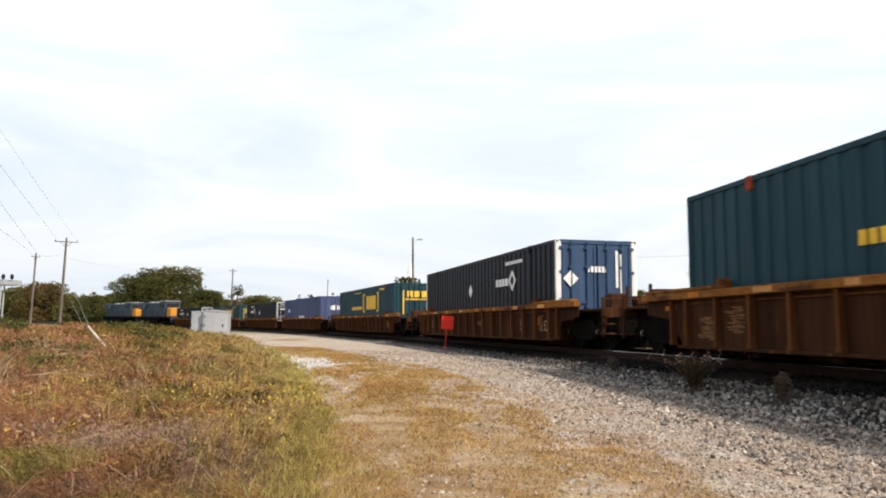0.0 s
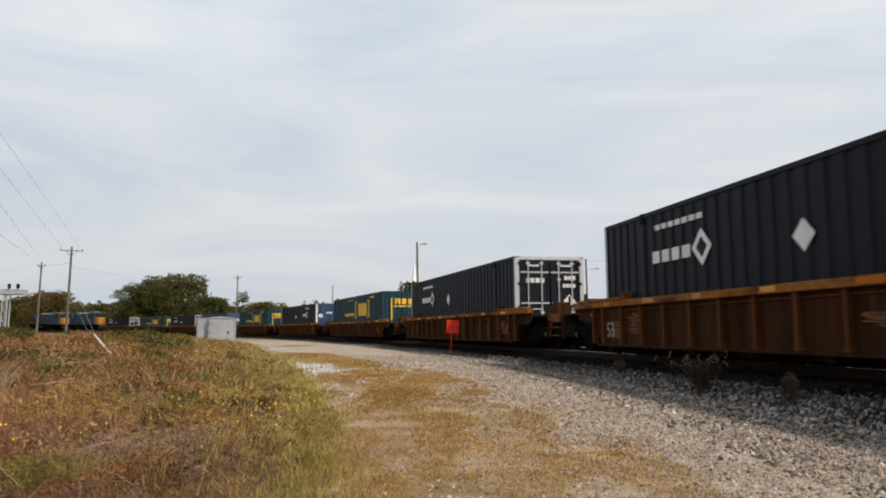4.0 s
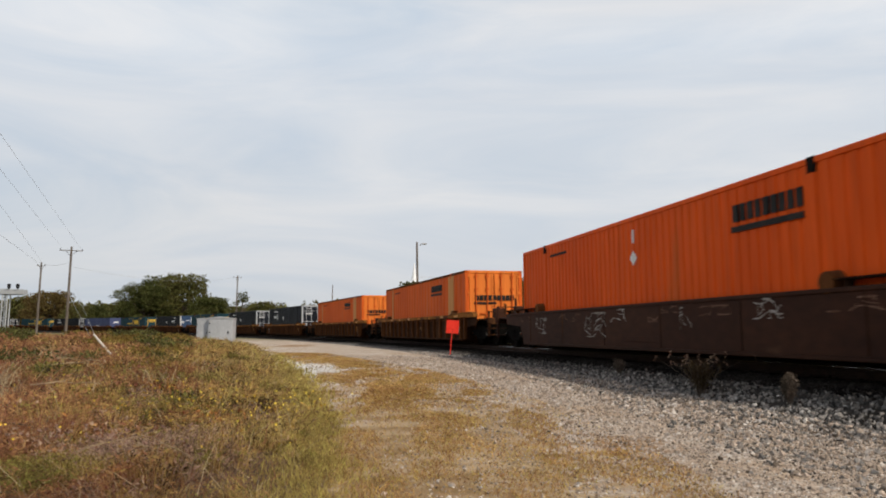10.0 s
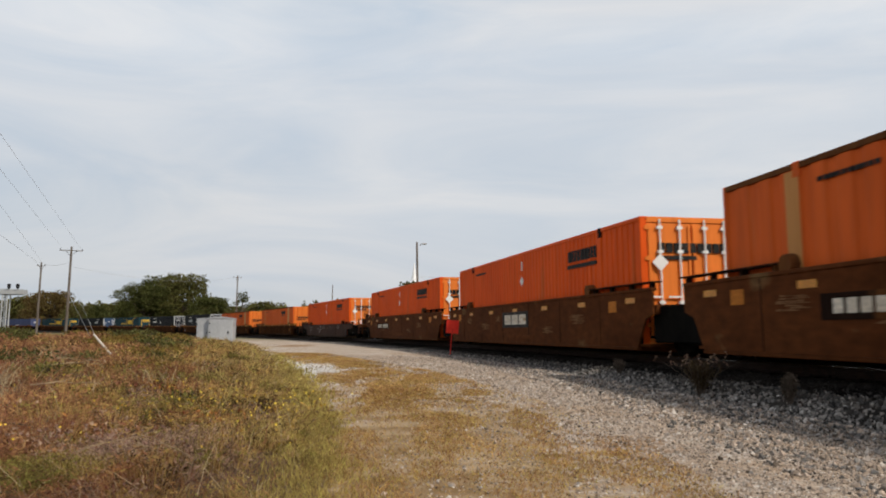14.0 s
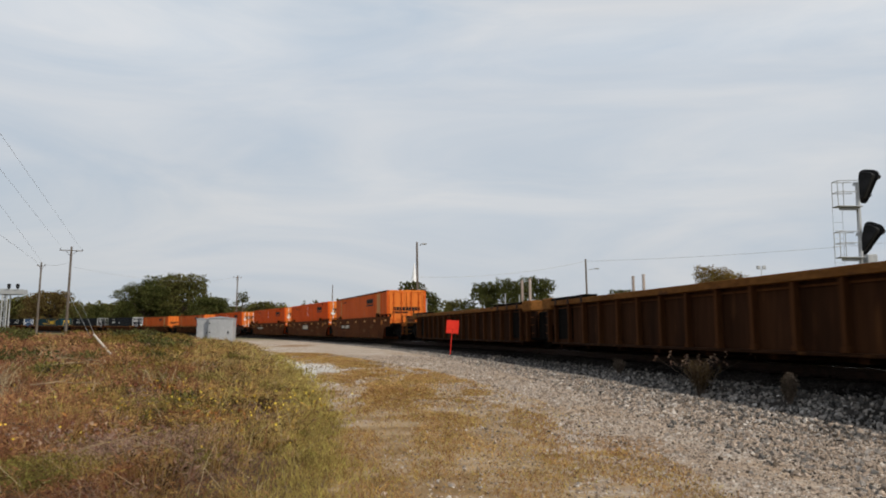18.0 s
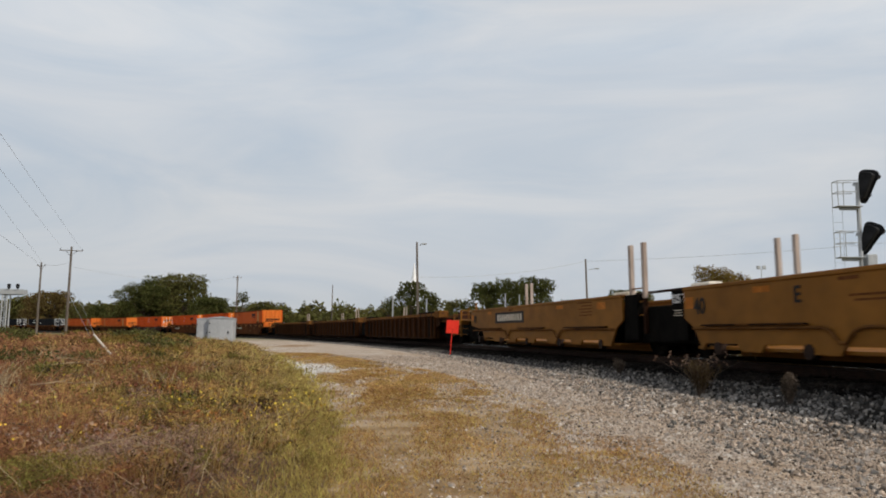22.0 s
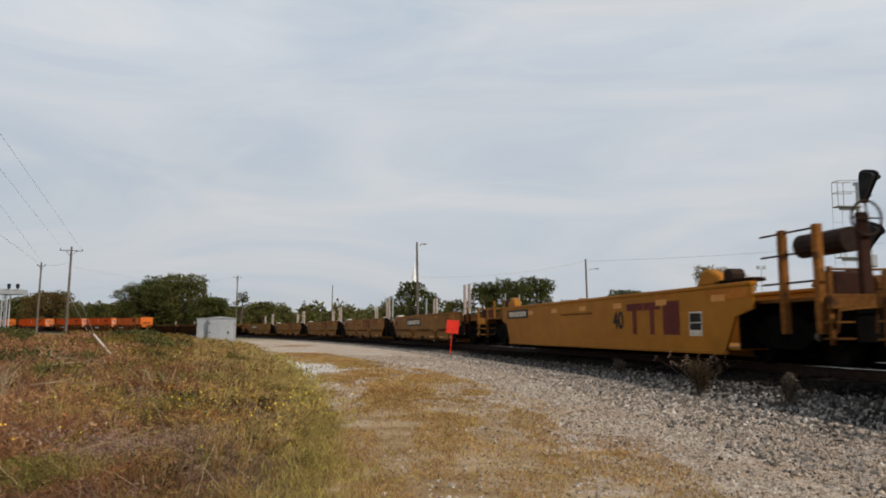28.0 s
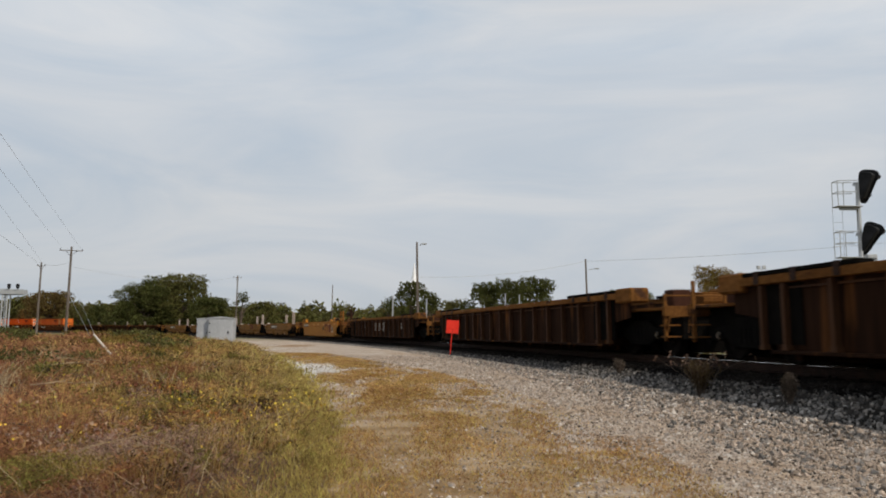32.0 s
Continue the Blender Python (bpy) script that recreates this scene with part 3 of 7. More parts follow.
def wheel_mesh():
    bm = bmesh.new()
    prof = [(-0.07, 0.10), (-0.07, 0.19), (-0.015, 0.22), (-0.02, 0.36), (-0.06, 0.38), (-0.06, 0.42), (0.05, 0.42), (0.075, 0.445), (0.08, 0.40), (0.03, 0.37), (0.015, 0.22), (0.06, 0.17), (0.06, 0.10)]
    n = 20
    rings = [[bm.verts.new((r * math.cos(k * math.tau / n), y, r * math.sin(k * math.tau / n))) for y, r in prof] for k in range(n)]
    for k in range(n):
        a, c = rings[k], rings[(k + 1) % n]
        for j in range(len(prof) - 1):
            bm.faces.new((a[j], a[j + 1], c[j + 1], c[j]))
    return finish(bm, "wheel", M_STEEL)


ME_WHEEL = wheel_mesh()


def truck_meshes():
    bm = bmesh.new()
    prism(bm, [(-1.12, 0.42), (-1.12, 0.60), (-0.62, 0.66), (-0.40, 0.80), (0.40, 0.80), (0.62, 0.66), (1.12, 0.60), (1.12, 0.42), (0.72, 0.40), (0.45, 0.24), (-0.45, 0.24), (-0.72, 0.40)], -0.09, 0.09)
    frame_me = finish(bm, "side_frame", M_BLACK, 0.02)
    bm = bmesh.new()
    tube(bm, (0, -0.10, 0), (0, 0.13, 0), 0.075, n=12)
    tube(bm, (0, 0.13, 0), (0, 0.16, 0), 0.05, n=12)
    cap_me = finish(bm, "bearing", M_CAP)
    bm = bmesh.new()
    for x in (-0.24, -0.08, 0.08, 0.24):
        tube(bm, (x, 0, 0.34), (x, 0, 0.60), 0.06, n=8)
    spring_me = finish(bm, "spring_nest", M_BLACK)
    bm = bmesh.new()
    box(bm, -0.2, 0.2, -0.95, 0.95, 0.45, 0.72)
    # oversized black block added to close the view where shade lies under the car
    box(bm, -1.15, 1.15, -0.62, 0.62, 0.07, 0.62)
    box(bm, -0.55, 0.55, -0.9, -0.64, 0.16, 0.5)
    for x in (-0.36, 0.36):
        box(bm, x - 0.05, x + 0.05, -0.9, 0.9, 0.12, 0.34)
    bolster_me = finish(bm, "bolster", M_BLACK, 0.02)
    bm = bmesh.new()
    tube(bm, (0, -0.95, 0), (0, 0.95, 0), 0.085, n=10)
    axle_me = finish(bm, "axle", M_STEEL)
    return frame_me, cap_me, spring_me, bolster_me, axle_me


ME_FRAME, ME_CAP, ME_SPRING, ME_BOLSTER, ME_AXLE = truck_meshes()


def truck(parent, x):
    t = shared("truck", ME_BOLSTER, parent, (x, 0, 0))
    for y in (-1.0, 1.0):
        shared("side_frame", ME_FRAME, t, (0, y, 0))
        shared("spring_nest", ME_SPRING, t, (0, y * 1.05, 0))
    for dx in (-0.89, 0.89):
        shared("axle", ME_AXLE, t, (dx, 0, 0.42))
        for sgn in (1, -1):
            w = shared("wheel", ME_WHEEL, t, (dx, sgn * 0.755, 0.42))
            w.scale = (1, -sgn, 1)
            c = shared("bearing", ME_CAP, t, (dx, sgn * 1.02, 0.46), "worn shiny steel bearing cap")
            c.scale = (1, sgn, 1)
    return t


def coupler(parent, x, sgn):
    def fill(bm):
        box(bm, min(x, x - sgn * 1.1), max(x, x - sgn * 1.1), -0.09, 0.09, 0.78, 0.96)
        box(bm, min(x, x - sgn * 0.3), max(x, x - sgn * 0.3), -0.17, 0.17, 0.74, 1.0)
    part_of("coupler", fill, M_BLACK, parent, "", 0.02)


def end_gear(parent, x_body, x_end, sgn, paint, tall=0.0):
    """Deck, sill, uprights and rungs between the well and the coupler."""
    a, c = sorted((x_body, x_end - sgn * 0.55))
    boxes("end_deck", [(a, c, -1.25, 1.25, 1.0, 1.06), (a, c, -0.30, 0.30, 0.62, 1.0)], paint, parent, "", 0.01)
    # draft gear widened into black fill that stands for the shade below
    boxes("draft_gear_fill", [(a, c, -0.95, 0.95, 0.36, 0.995), (a, c, -0.5, 0.5, 0.09, 0.36)], M_BLACK, parent, "draft gear widened as black fill for the shade under the deck", 0.02)
    part_of("air_hose", lambda bm: [tube(bm, (x_end - sgn * (0.62 - 0.14 * k), 0.42, 0.72 - 0.46 * math.sin(k * 0.78)), (x_end - sgn * (0.48 - 0.14 * k), 0.42, 0.72 - 0.46 * math.sin((k + 1) * 0.78)), 0.03, n=6) for k in range(4)], M_BLACK, parent)
    part_of("cut_lever", lambda bm: [tube(bm, (x_end - sgn * 0.46, 0.15, 0.92), (x_end - sgn * 0.46, 1.30, 0.84), 0.016, n=6), tube(bm, (x_end - sgn * 0.46, 1.30, 0.84), (x_end - sgn * 0.46, 1.34, 0.52), 0.016, n=6)], paint, parent)
    xe = x_end - sgn * 0.62
    boxes("end_sill", [(min(xe, xe + sgn * 0.1), max(xe, xe + sgn * 0.1), -1.38, 1.38, 0.86, 1.08)], paint, parent, "", 0.01)
    for y in (1.30, 0.62, -0.62, -1.30):
        boxes("upright", [(xe - 0.03, xe + 0.03, y - 0.035, y + 0.035, 1.08 if abs(y) < 1 else 0.34, (1.62 if y == 0.62 else 1.34) + tall)], paint, parent, "", 0.006)
    part_of("handrail", lambda bm: tube(bm, (xe, -1.3, 1.3 + tall), (xe, 1.3, 1.3 + tall), 0.018, n=6), paint, parent)
    for z in (0.42, 0.66):
        boxes("step", [(xe - 0.12, xe + 0.12, 1.02, 1.36, z, z + 0.03)], paint, parent)
    boxes("brake_box", [(xe - sgn * 0.62 - 0.18, xe - sgn * 0.62 + 0.18, 0.38, 0.86, 1.06, 1.46)], M_DARKBROWN, parent, "", 0.03)
    part_of("air_reservoir", lambda bm: tube(bm, (xe - sgn * 0.5, -0.9, 1.24), (xe - sgn * 0.5, 0.15, 1.24), 0.17, n=12), paint, parent)
    coupler(parent, x_end, sgn)


def brake_wheel(parent, x, y, z):
    """A spoked hand-brake wheel on a stand."""
    def fill(bm):
        n, m = 20, 6
        ring = [[bm.verts.new((x + 0.02 * math.sin(j * math.tau / m), y + (0.26 + 0.02 * math.cos(j * math.tau / m)) * math.cos(k * math.tau / n), z + (0.26 + 0.02 * math.cos(j * math.tau / m)) * math.sin(k * math.tau / n))) for j in range(m)] for k in range(n)]
        for k in range(n):
            for j in range(m):
                bm.faces.new((ring[k][j], ring[(k + 1) % n][j], ring[(k + 1) % n][(j + 1) % m], ring[k][(j + 1) % m]))
    rim = part_of("brake_wheel", fill, M_RAIL, parent, "spoked hand-brake wheel")
    for k in range(4):
        a = k * math.tau / 4
        part_of("spoke", lambda bm: tube(bm, (x, y, z), (x, y + 0.25 * math.cos(a), z + 0.25 * math.sin(a)), 0.014, n=4), M_RAIL, rim)
    boxes("brake_stand", [(x + 0.04, x + 0.14, y - 0.1, y + 0.1, 1.06, z + 0.1)], M_DARKBROWN, parent, "", 0.02)


def ribbed_unit(full, body, xf, xr, front, rear, label, paint=M_BROWN, chord=M_CHORD, ribs=16, top=1.27, raised=True, rib_paint=M_RIB, gear=False):
    """A ribbed well. full: (rear, front) of the deep sides; body: (rear, front) of the top chord; xf, xr: its ends; front, rear: 'coupler' or 'joint'."""
    car = thing("well_car", label, "railcar", "well cars of the train")
    r0, f0 = full
    r1, f1 = body
    for sgn in (1, -1):
        def y(a, c):
            return tuple(sorted((sgn * a, sgn * c)))
        # recess shade is in the panels' darker colour; ribs get a lighter one
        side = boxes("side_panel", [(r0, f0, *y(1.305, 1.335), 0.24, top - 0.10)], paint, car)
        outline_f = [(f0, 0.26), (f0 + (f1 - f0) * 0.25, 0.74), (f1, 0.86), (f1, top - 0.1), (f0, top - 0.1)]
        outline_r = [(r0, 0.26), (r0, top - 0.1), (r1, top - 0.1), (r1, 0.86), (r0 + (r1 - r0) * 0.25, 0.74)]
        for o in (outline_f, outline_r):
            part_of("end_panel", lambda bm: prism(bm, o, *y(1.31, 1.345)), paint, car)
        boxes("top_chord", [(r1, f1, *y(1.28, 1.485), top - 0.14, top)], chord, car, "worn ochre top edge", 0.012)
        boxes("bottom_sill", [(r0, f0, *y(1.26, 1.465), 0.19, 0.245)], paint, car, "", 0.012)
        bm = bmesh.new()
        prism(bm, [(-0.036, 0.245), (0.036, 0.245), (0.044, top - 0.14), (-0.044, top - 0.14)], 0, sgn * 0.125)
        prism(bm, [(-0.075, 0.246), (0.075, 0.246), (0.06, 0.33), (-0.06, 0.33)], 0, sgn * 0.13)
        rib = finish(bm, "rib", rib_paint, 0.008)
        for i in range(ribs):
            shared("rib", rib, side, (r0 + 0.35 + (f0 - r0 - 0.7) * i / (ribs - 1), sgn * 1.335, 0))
        for x in (f0 + 0.25, r0 - 0.25):
            shared("rib", rib, side, (x, sgn * 1.335, 0))
        if raised:
            for a, c in ((f0 - 1.4, f1 - 0.2), (r1 + 0.2, r0 + 1.4)):
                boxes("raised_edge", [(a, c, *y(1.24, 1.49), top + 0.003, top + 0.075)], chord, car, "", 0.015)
            for x in (f0 - 1.55, r0 + 1.55):
                clamp = part_of("clamp", lambda bm: tube(bm, (x, sgn * 1.16, top + 0.10), (x, sgn * 1.44, top + 0.10), 0.10, 0.09, 10), M_RIB, car, "rusty container clamp")
                boxes("clamp_arm", [(x - 0.26, x + 0.26, *y(1.30, 1.45), top + 0.003, top + 0.06)], M_RIB, clamp, "", 0.015)
        for k, x in enumerate(np.linspace(r0 + 0.8, f0 - 0.8, 8) if chord is M_CHORD else ()):
            boxes("reflector", [(x - 0.26 + 0.12 * (k % 3), x + 0.26, *y(1.486, 1.489), top - 0.115, top - 0.02)], (M_REFLECT, M_FADEOR, M_LIFT)[(k * 2 + k // 3) % 3], car, ("faded amber reflector", "faded orange patch", "rubbed pale patch")[(k * 2 + k // 3) % 3])
        boxes("under_pipe", [(r0 + 0.3, f0 - 0.3, *y(1.345, 1.375), top - 0.235, top - 0.205)], rib_paint, side)
        if gear:
            for x_b, s2, how in ((f1, 1, front), (r1, -1, rear)):
                a, c = sorted((x_b - s2 * 3.3, x_b - s2 * 0.5))
                boxes("guide_plate", [(a, c, *y(1.20, 1.485), top + 0.003, top + 0.075)], M_BLACK, car, "black container guide", 0.012)
                for q in (0.15, 0.5, 0.85):
                    boxes("guide_clip", [(a + (c - a) * q - 0.07, a + (c - a) * q + 0.07, *y(1.44, 1.498), top - 0.13, top + 0.08)], M_RAIL, car)
                a, c = sorted((x_b - s2 * 0.45, x_b + s2 * 0.30))
                boxes("corner_block", [(a, c, *y(1.0, 1.492), top - 0.24, top + 0.10)], chord, car, "ochre corner block", 0.04)
                a, c = sorted((x_b - s2 * 1.9, x_b - s2 * 0.75))
                boxes("access_panel", [(a, c, *y(1.346, 1.36), 0.34, top - 0.16)], M_BLACK, car, "black access panel")
                if how == "joint" and sgn != s2:
                    for dx in (0.62, -0.08):
                        x = x_b - s2 * dx
                        boxes("post", [(x - 0.034, x + 0.034, sgn * 1.40 - 0.034, sgn * 1.40 + 0.034, top + 0.101, top + 0.80)], M_POST, car, "pale weathered post", 0.008)
    boxes("well_floor", [(r0, f0, -1.33, 1.33, 0.20, 0.24), (r0, f0, -0.5, 0.5, 0.06, 0.20)] + [(x - 0.08, x + 0.08, -1.33, 1.33, 0.10, 0.30) for x in np.linspace(r0 + 0.5, f0 - 0.5, 9)], paint, car)
    for x, d in ((f0, 0.06), (r0, -0.06)):
        boxes("bulkhead", [(min(x, x + d), max(x, x + d), -1.32, 1.32, 0.22, 1.0)], paint, car)
    for x_end, x_body, sgn, how in ((xf, f1, 1, front), (xr, r1, -1, rear)):
        if how == "coupler":
            end_gear(car, x_body - sgn * 1.2, x_end, sgn, chord if gear else paint)
            truck(car, x_end - sgn * 2.15)
        else:
            boxes("joint_beam", [(min(x_body - sgn * 0.8, x_end), max(x_body - sgn * 0.8, x_end), -0.35, 0.35, 0.62, 0.95), (min(x_body - sgn * 0.6, x_body), max(x_body - sgn * 0.6, x_body), -1.3, 1.3, 0.86, 1.0)], M_BLACK if gear else paint, car, "", 0.02)
            if gear:
                # black filler added here, with the black beam, for the joint's deep shade
                boxes("joint_filler", [(min(x_body - sgn * 0.5, x_end - sgn * 0.02), max(x_body - sgn * 0.5, x_end - sgn * 0.02), -1.22, 1.22, 0.28, 1.16)], M_BLACK, car, "added black filler for the shade in the joint", 0.03)
                boxes("ladder_panel", [(min(x_body, x_body + sgn * 0.34), max(x_body, x_body + sgn * 0.34), 1.14, 1.34, 0.36, top - 0.245)], M_BLACKBROWN, car, "black-brown end panel", 0.01)
                for z in (0.5, 0.75, 1.0):
                    part_of("rung", lambda bm: tube(bm, (x_body + sgn * 0.04, 1.38, z), (x_body + sgn * 0.30, 1.38, z), 0.012, n=5), M_RIB, car)
            if sgn < 0:
                truck(car, x_end)
    return car


def smooth_unit(body, xf, xr, front, rear, label, paint, top=1.32, ledge=False, posts=(), deep=0.20, chord=None, inset=1.0):
    """A smooth-sided well; ledge: pipe rail half-way up; posts: corners (front or rear, side) with a pair of tall posts."""
    car = thing("well_car", label, "railcar", "well cars of the train")
    r0, f0 = body
    cf = inset if front == "coupler" else 0.35
    cr = inset if rear == "coupler" else 0.35
    for sgn in (1, -1):
        def y(a, c):
            return tuple(sorted((sgn * a, sgn * c)))
        shape = [(r0, top), (r0, 0.92 if top > 1.2 else 0.80), (r0 + cr, 0.80 if top > 1.2 else 0.72), (r0 + cr + 0.35, deep), (f0 - cf - 0.35, deep), (f0 - cf, 0.80 if top > 1.2 else 0.72), (f0, 0.92 if top > 1.2 else 0.80), (f0, top)]
        if ledge:
            shape = [(r0, top), (r0, 0.80), (r0 + cr, 0.62), (r0 + cr + 0.2, 0.34)]
            xs = np.linspace(r0 + cr + 0.3, f0 - cf - 0.3, 7)
            for a, c in zip(xs[:-1], xs[1:]):
                shape += [(a, deep), (a + 0.55, deep), (a + 0.7, 0.33), (c - 0.12, 0.33)]
            shape += [(f0 - cf - 0.3, deep), (f0 - cf - 0.2, 0.34), (f0 - cf, 0.62), (f0, 0.80), (f0, top)]
        side = part_of("side_panel", lambda bm: prism(bm, shape, *y(1.37, 1.42)), paint, car)
        boxes("top_chord", [(r0, f0, *y(1.30, 1.445), top - 0.002, top + 0.07)], chord or paint, car, "", 0.012)
        if not ledge and chord is None:
            for x_b, s2 in ((f0, 1), (r0, -1)):
                a, b = sorted((x_b - s2 * 3.15, x_b + s2 * 0.1))
                guide = boxes("guide_plate", [(a, b, *y(1.22, 1.46), top + 0.17, top + 0.20)], M_BLACKBROWN, car, "dark container guide plate", 0.006)
                for q in (0.06, 0.35, 0.65, 0.94):
                    boxes("guide_leg", [(a + (b - a) * q - 0.05, a + (b - a) * q + 0.05, *y(1.30, 1.40), top + 0.071, top + 0.169)], M_BLACKBROWN, guide)
                x = x_b - s2 * 3.3
                part_of("guide_roller", lambda bm: tube(bm, (x, sgn * 1.22, top + 0.15), (x, sgn * 1.44, top + 0.15), 0.18, 0.16, 14), M_RIB, guide, "rusty round clamp")
                if inset < 1.5:
                    boxes("placard", [(x_b - s2 * 1.9 - 0.2, x_b - s2 * 1.9 + 0.2, *y(1.421, 1.4255), top - 0.42, top - 0.16)], M_FADEOR, side, "faded orange square")
            for x in np.linspace(r0 + 2.6, f0 - 2.6, 6):
                boxes("panel_seam", [(x - 0.012, x + 0.012, *y(1.419, 1.428), deep + 0.02, top - 0.01)], M_BLACKBROWN, side)
            boxes("access_cover", [(-1.4, 0.3, *y(1.419, 1.432), 0.32, 0.44)], paint, side, "", 0.006)
        if ledge:
            bends = [(r0 + 0.4, 0.60)]
            for q in (0.3, 0.64):
                x = r0 + (f0 - r0) * q
                bends += [(x - 0.42, 0.60), (x - 0.26, 0.56), (x - 0.06, 0.38), (x + 0.06, 0.38), (x + 0.26, 0.56), (x + 0.42, 0.60)]
            bends.append((f0 - 0.4, 0.60))
            part_of("side_pipe", lambda bm: [tube(bm, (p[0], sgn * 1.46, p[1]), (q[0], sgn * 1.46, q[1]), 0.024, n=8) for p, q in zip(bends[:-1], bends[1:])], M_EDGE, side)
            for a, c in ((0.06, 0.26), (0.38, 0.56), (0.7, 0.94)):
                boxes("step_rail", [(r0 + (f0 - r0) * a, r0 + (f0 - r0) * c, *y(1.423, 1.50), 0.645, 0.672)], M_BLACKBROWN, side)
            for x in np.linspace(r0 + 1.2, f0 - 1.2, 5):
                part_of("floor_wheel", lambda bm: tube(bm, (x, sgn * 1.30, 0.24), (x, sgn * 1.44, 0.24), 0.12, n=10), M_RAIL, side)
        else:
            boxes("bottom_sill", [(r0 + cr + 0.35, f0 - cf - 0.35, *y(1.34, 1.44), deep - 0.06, deep - 0.003)], paint, side)
            for x in (np.linspace(r0 + 1.0, f0 - 1.0, 7) if inset < 1.5 else ()):
                boxes("reflector", [(x - 0.22, x + 0.22, *y(1.421, 1.4262), top - 0.24, top - 0.12)], M_REFLECT, side, "faded amber reflector")
    boxes("well_floor", [(r0 + cr, f0 - cf, -1.34, 1.34, 0.22, 0.27), (r0 + cr, f0 - cf, -0.45, 0.45, 0.07, 0.22)], paint, car)
    for x, d in ((f0 - cf - (0.42 if front == "joint" else 0), 0.06), (r0 + cr + (0.42 if rear == "joint" else 0), -0.06)):
        # bulkheads are black so the gap's shade is in their colour
        boxes("bulkhead", [(min(x, x + d), max(x, x + d), -1.36, 1.36, 0.25, min(1.05, top - 0.05))], M_BLACK, car)
    for x_end, x_body, sgn, how in ((xf, f0, 1, front), (xr, r0, -1, rear)):
        if how == "coupler":
            end_gear(car, x_body - sgn * 0.9, x_end, sgn, M_EDGE if paint is M_YELLOW else paint, 0.15)
            truck(car, x_end - sgn * 2.0)
        else:
            boxes("joint_beam", [(min(x_body - sgn * 0.6, x_end), max(x_body - sgn * 0.6, x_end), -0.4, 0.4, 0.62, 0.98), (min(x_body - sgn * 0.5, x_body), max(x_body - sgn * 0.5, x_body), -1.33, 1.33, 0.9, 1.12)], M_BLACK if ledge else paint, car, "", 0.02)
            # added black block gives the joint gap its shade
            boxes("joint_filler", [(min(x_body - sgn * 0.3, x_end - sgn * 0.02), max(x_body - sgn * 0.3, x_end - sgn * 0.02), -1.24, 1.24, 0.3, 1.10)], M_BLACK, car, "added black filler for the shade in the joint", 0.03)
            if ledge:
                boxes("end_plate", [(min(x_body, x_body + sgn * 0.62), max(x_body, x_body + sgn * 0.62), 1.16, 1.36, 0.36, top + 0.05)], M_BLACK, car, "black end plate", 0.01)
                boxes("guide_block", [(min(x_body - sgn * 0.75, x_body), max(x_body - sgn * 0.75, x_body), 0.98, 1.29, top - 0.04, top + 0.15)], M_PALE, car, "pale worn guide block", 0.04)
                boxes("end_bar", [(min(x_body, x_end - sgn * 0.03), max(x_body, x_end - sgn * 0.03), 1.10, 1.22, top + 0.052, top + 0.10), (min(x_body, x_end - sgn * 0.03), max(x_body, x_end - sgn * 0.03), -1.22, -1.10, top + 0.052, top + 0.10)], M_BLACKBROWN, car, "dark bar over the joint", 0.01)
                if sgn > 0:
                    boxes("brake_gear", [(x_body + 0.64, x_body + 1.05, 0.55, 1.12, 0.86, top - 0.10)], M_CHORD, car, "ochre brake gear", 0.08)
                    lettering("125 T", 0.25, M_WHITE, car, x_body + 0.31, 1.366, 1.12, "pale stencilled lettering")
                    side_marks(car, [(x_body + 0.2, x_body + 0.52, 0.96 - 0.05 * k, 0.975 - 0.05 * k) for k in range(3)], M_PALE, "pale stencilled lines", 1.364)
            if sgn < 0:
                truck(car, x_end)
    for sgn, side in posts:
        x = f0 + 0.25 if sgn > 0 else r0 - 0.25
        for dx in (0.0, sgn * 0.62):
            boxes("post", [(x + dx - 0.055, x + dx + 0.055, side * 1.28 - 0.05, side * 1.28 + 0.05, top - 0.05, top + 1.2)], M_POST, car, "pale weathered post", 0.008)
            boxes("post_foot", [(x + dx - 0.045, x + dx + 0.045, side * 1.28 - 0.04, side * 1.28 + 0.04, 0.5, top - 0.051)], M_BLACKBROWN, car, "black-brown lower post")
        for z in (0.9, 1.2, 1.5):
            boxes("rung", [(min(x, x + sgn * 0.62), max(x, x + sgn * 0.62), side * 1.28 - 0.015, side * 1.28 + 0.015, z, z + 0.03)], paint, car)
    return car


CONT_L, CONT_W, CONT_H = 16.15, 2.59, 2.90


def corrugated(bm, x0, x1, y, z0, z1, out, pitch=0.42, depth=0.03):
    """A ribbed sheet in the plane y, its ribs standing out by depth."""
    n = max(2, round((x1 - x0) / pitch))
    pts = []
    for i in range(n):
        a = x0 + (x1 - x0) * i / n
        w = (x1 - x0) / n
        pts += [(a, 0), (a + w * 0.52, 0), (a + w * 0.60, -depth), (a + w * 0.92, -depth)]
    pts.append((x1, 0))
    lo = [bm.verts.new((x, y + out * d, z0)) for x, d in pts]
    hi = [bm.verts.new((x, y + out * d, z1)) for x, d in pts]
    for i in range(len(pts) - 1):
        bm.faces.new((lo[i], lo[i + 1], hi[i + 1], hi[i]))


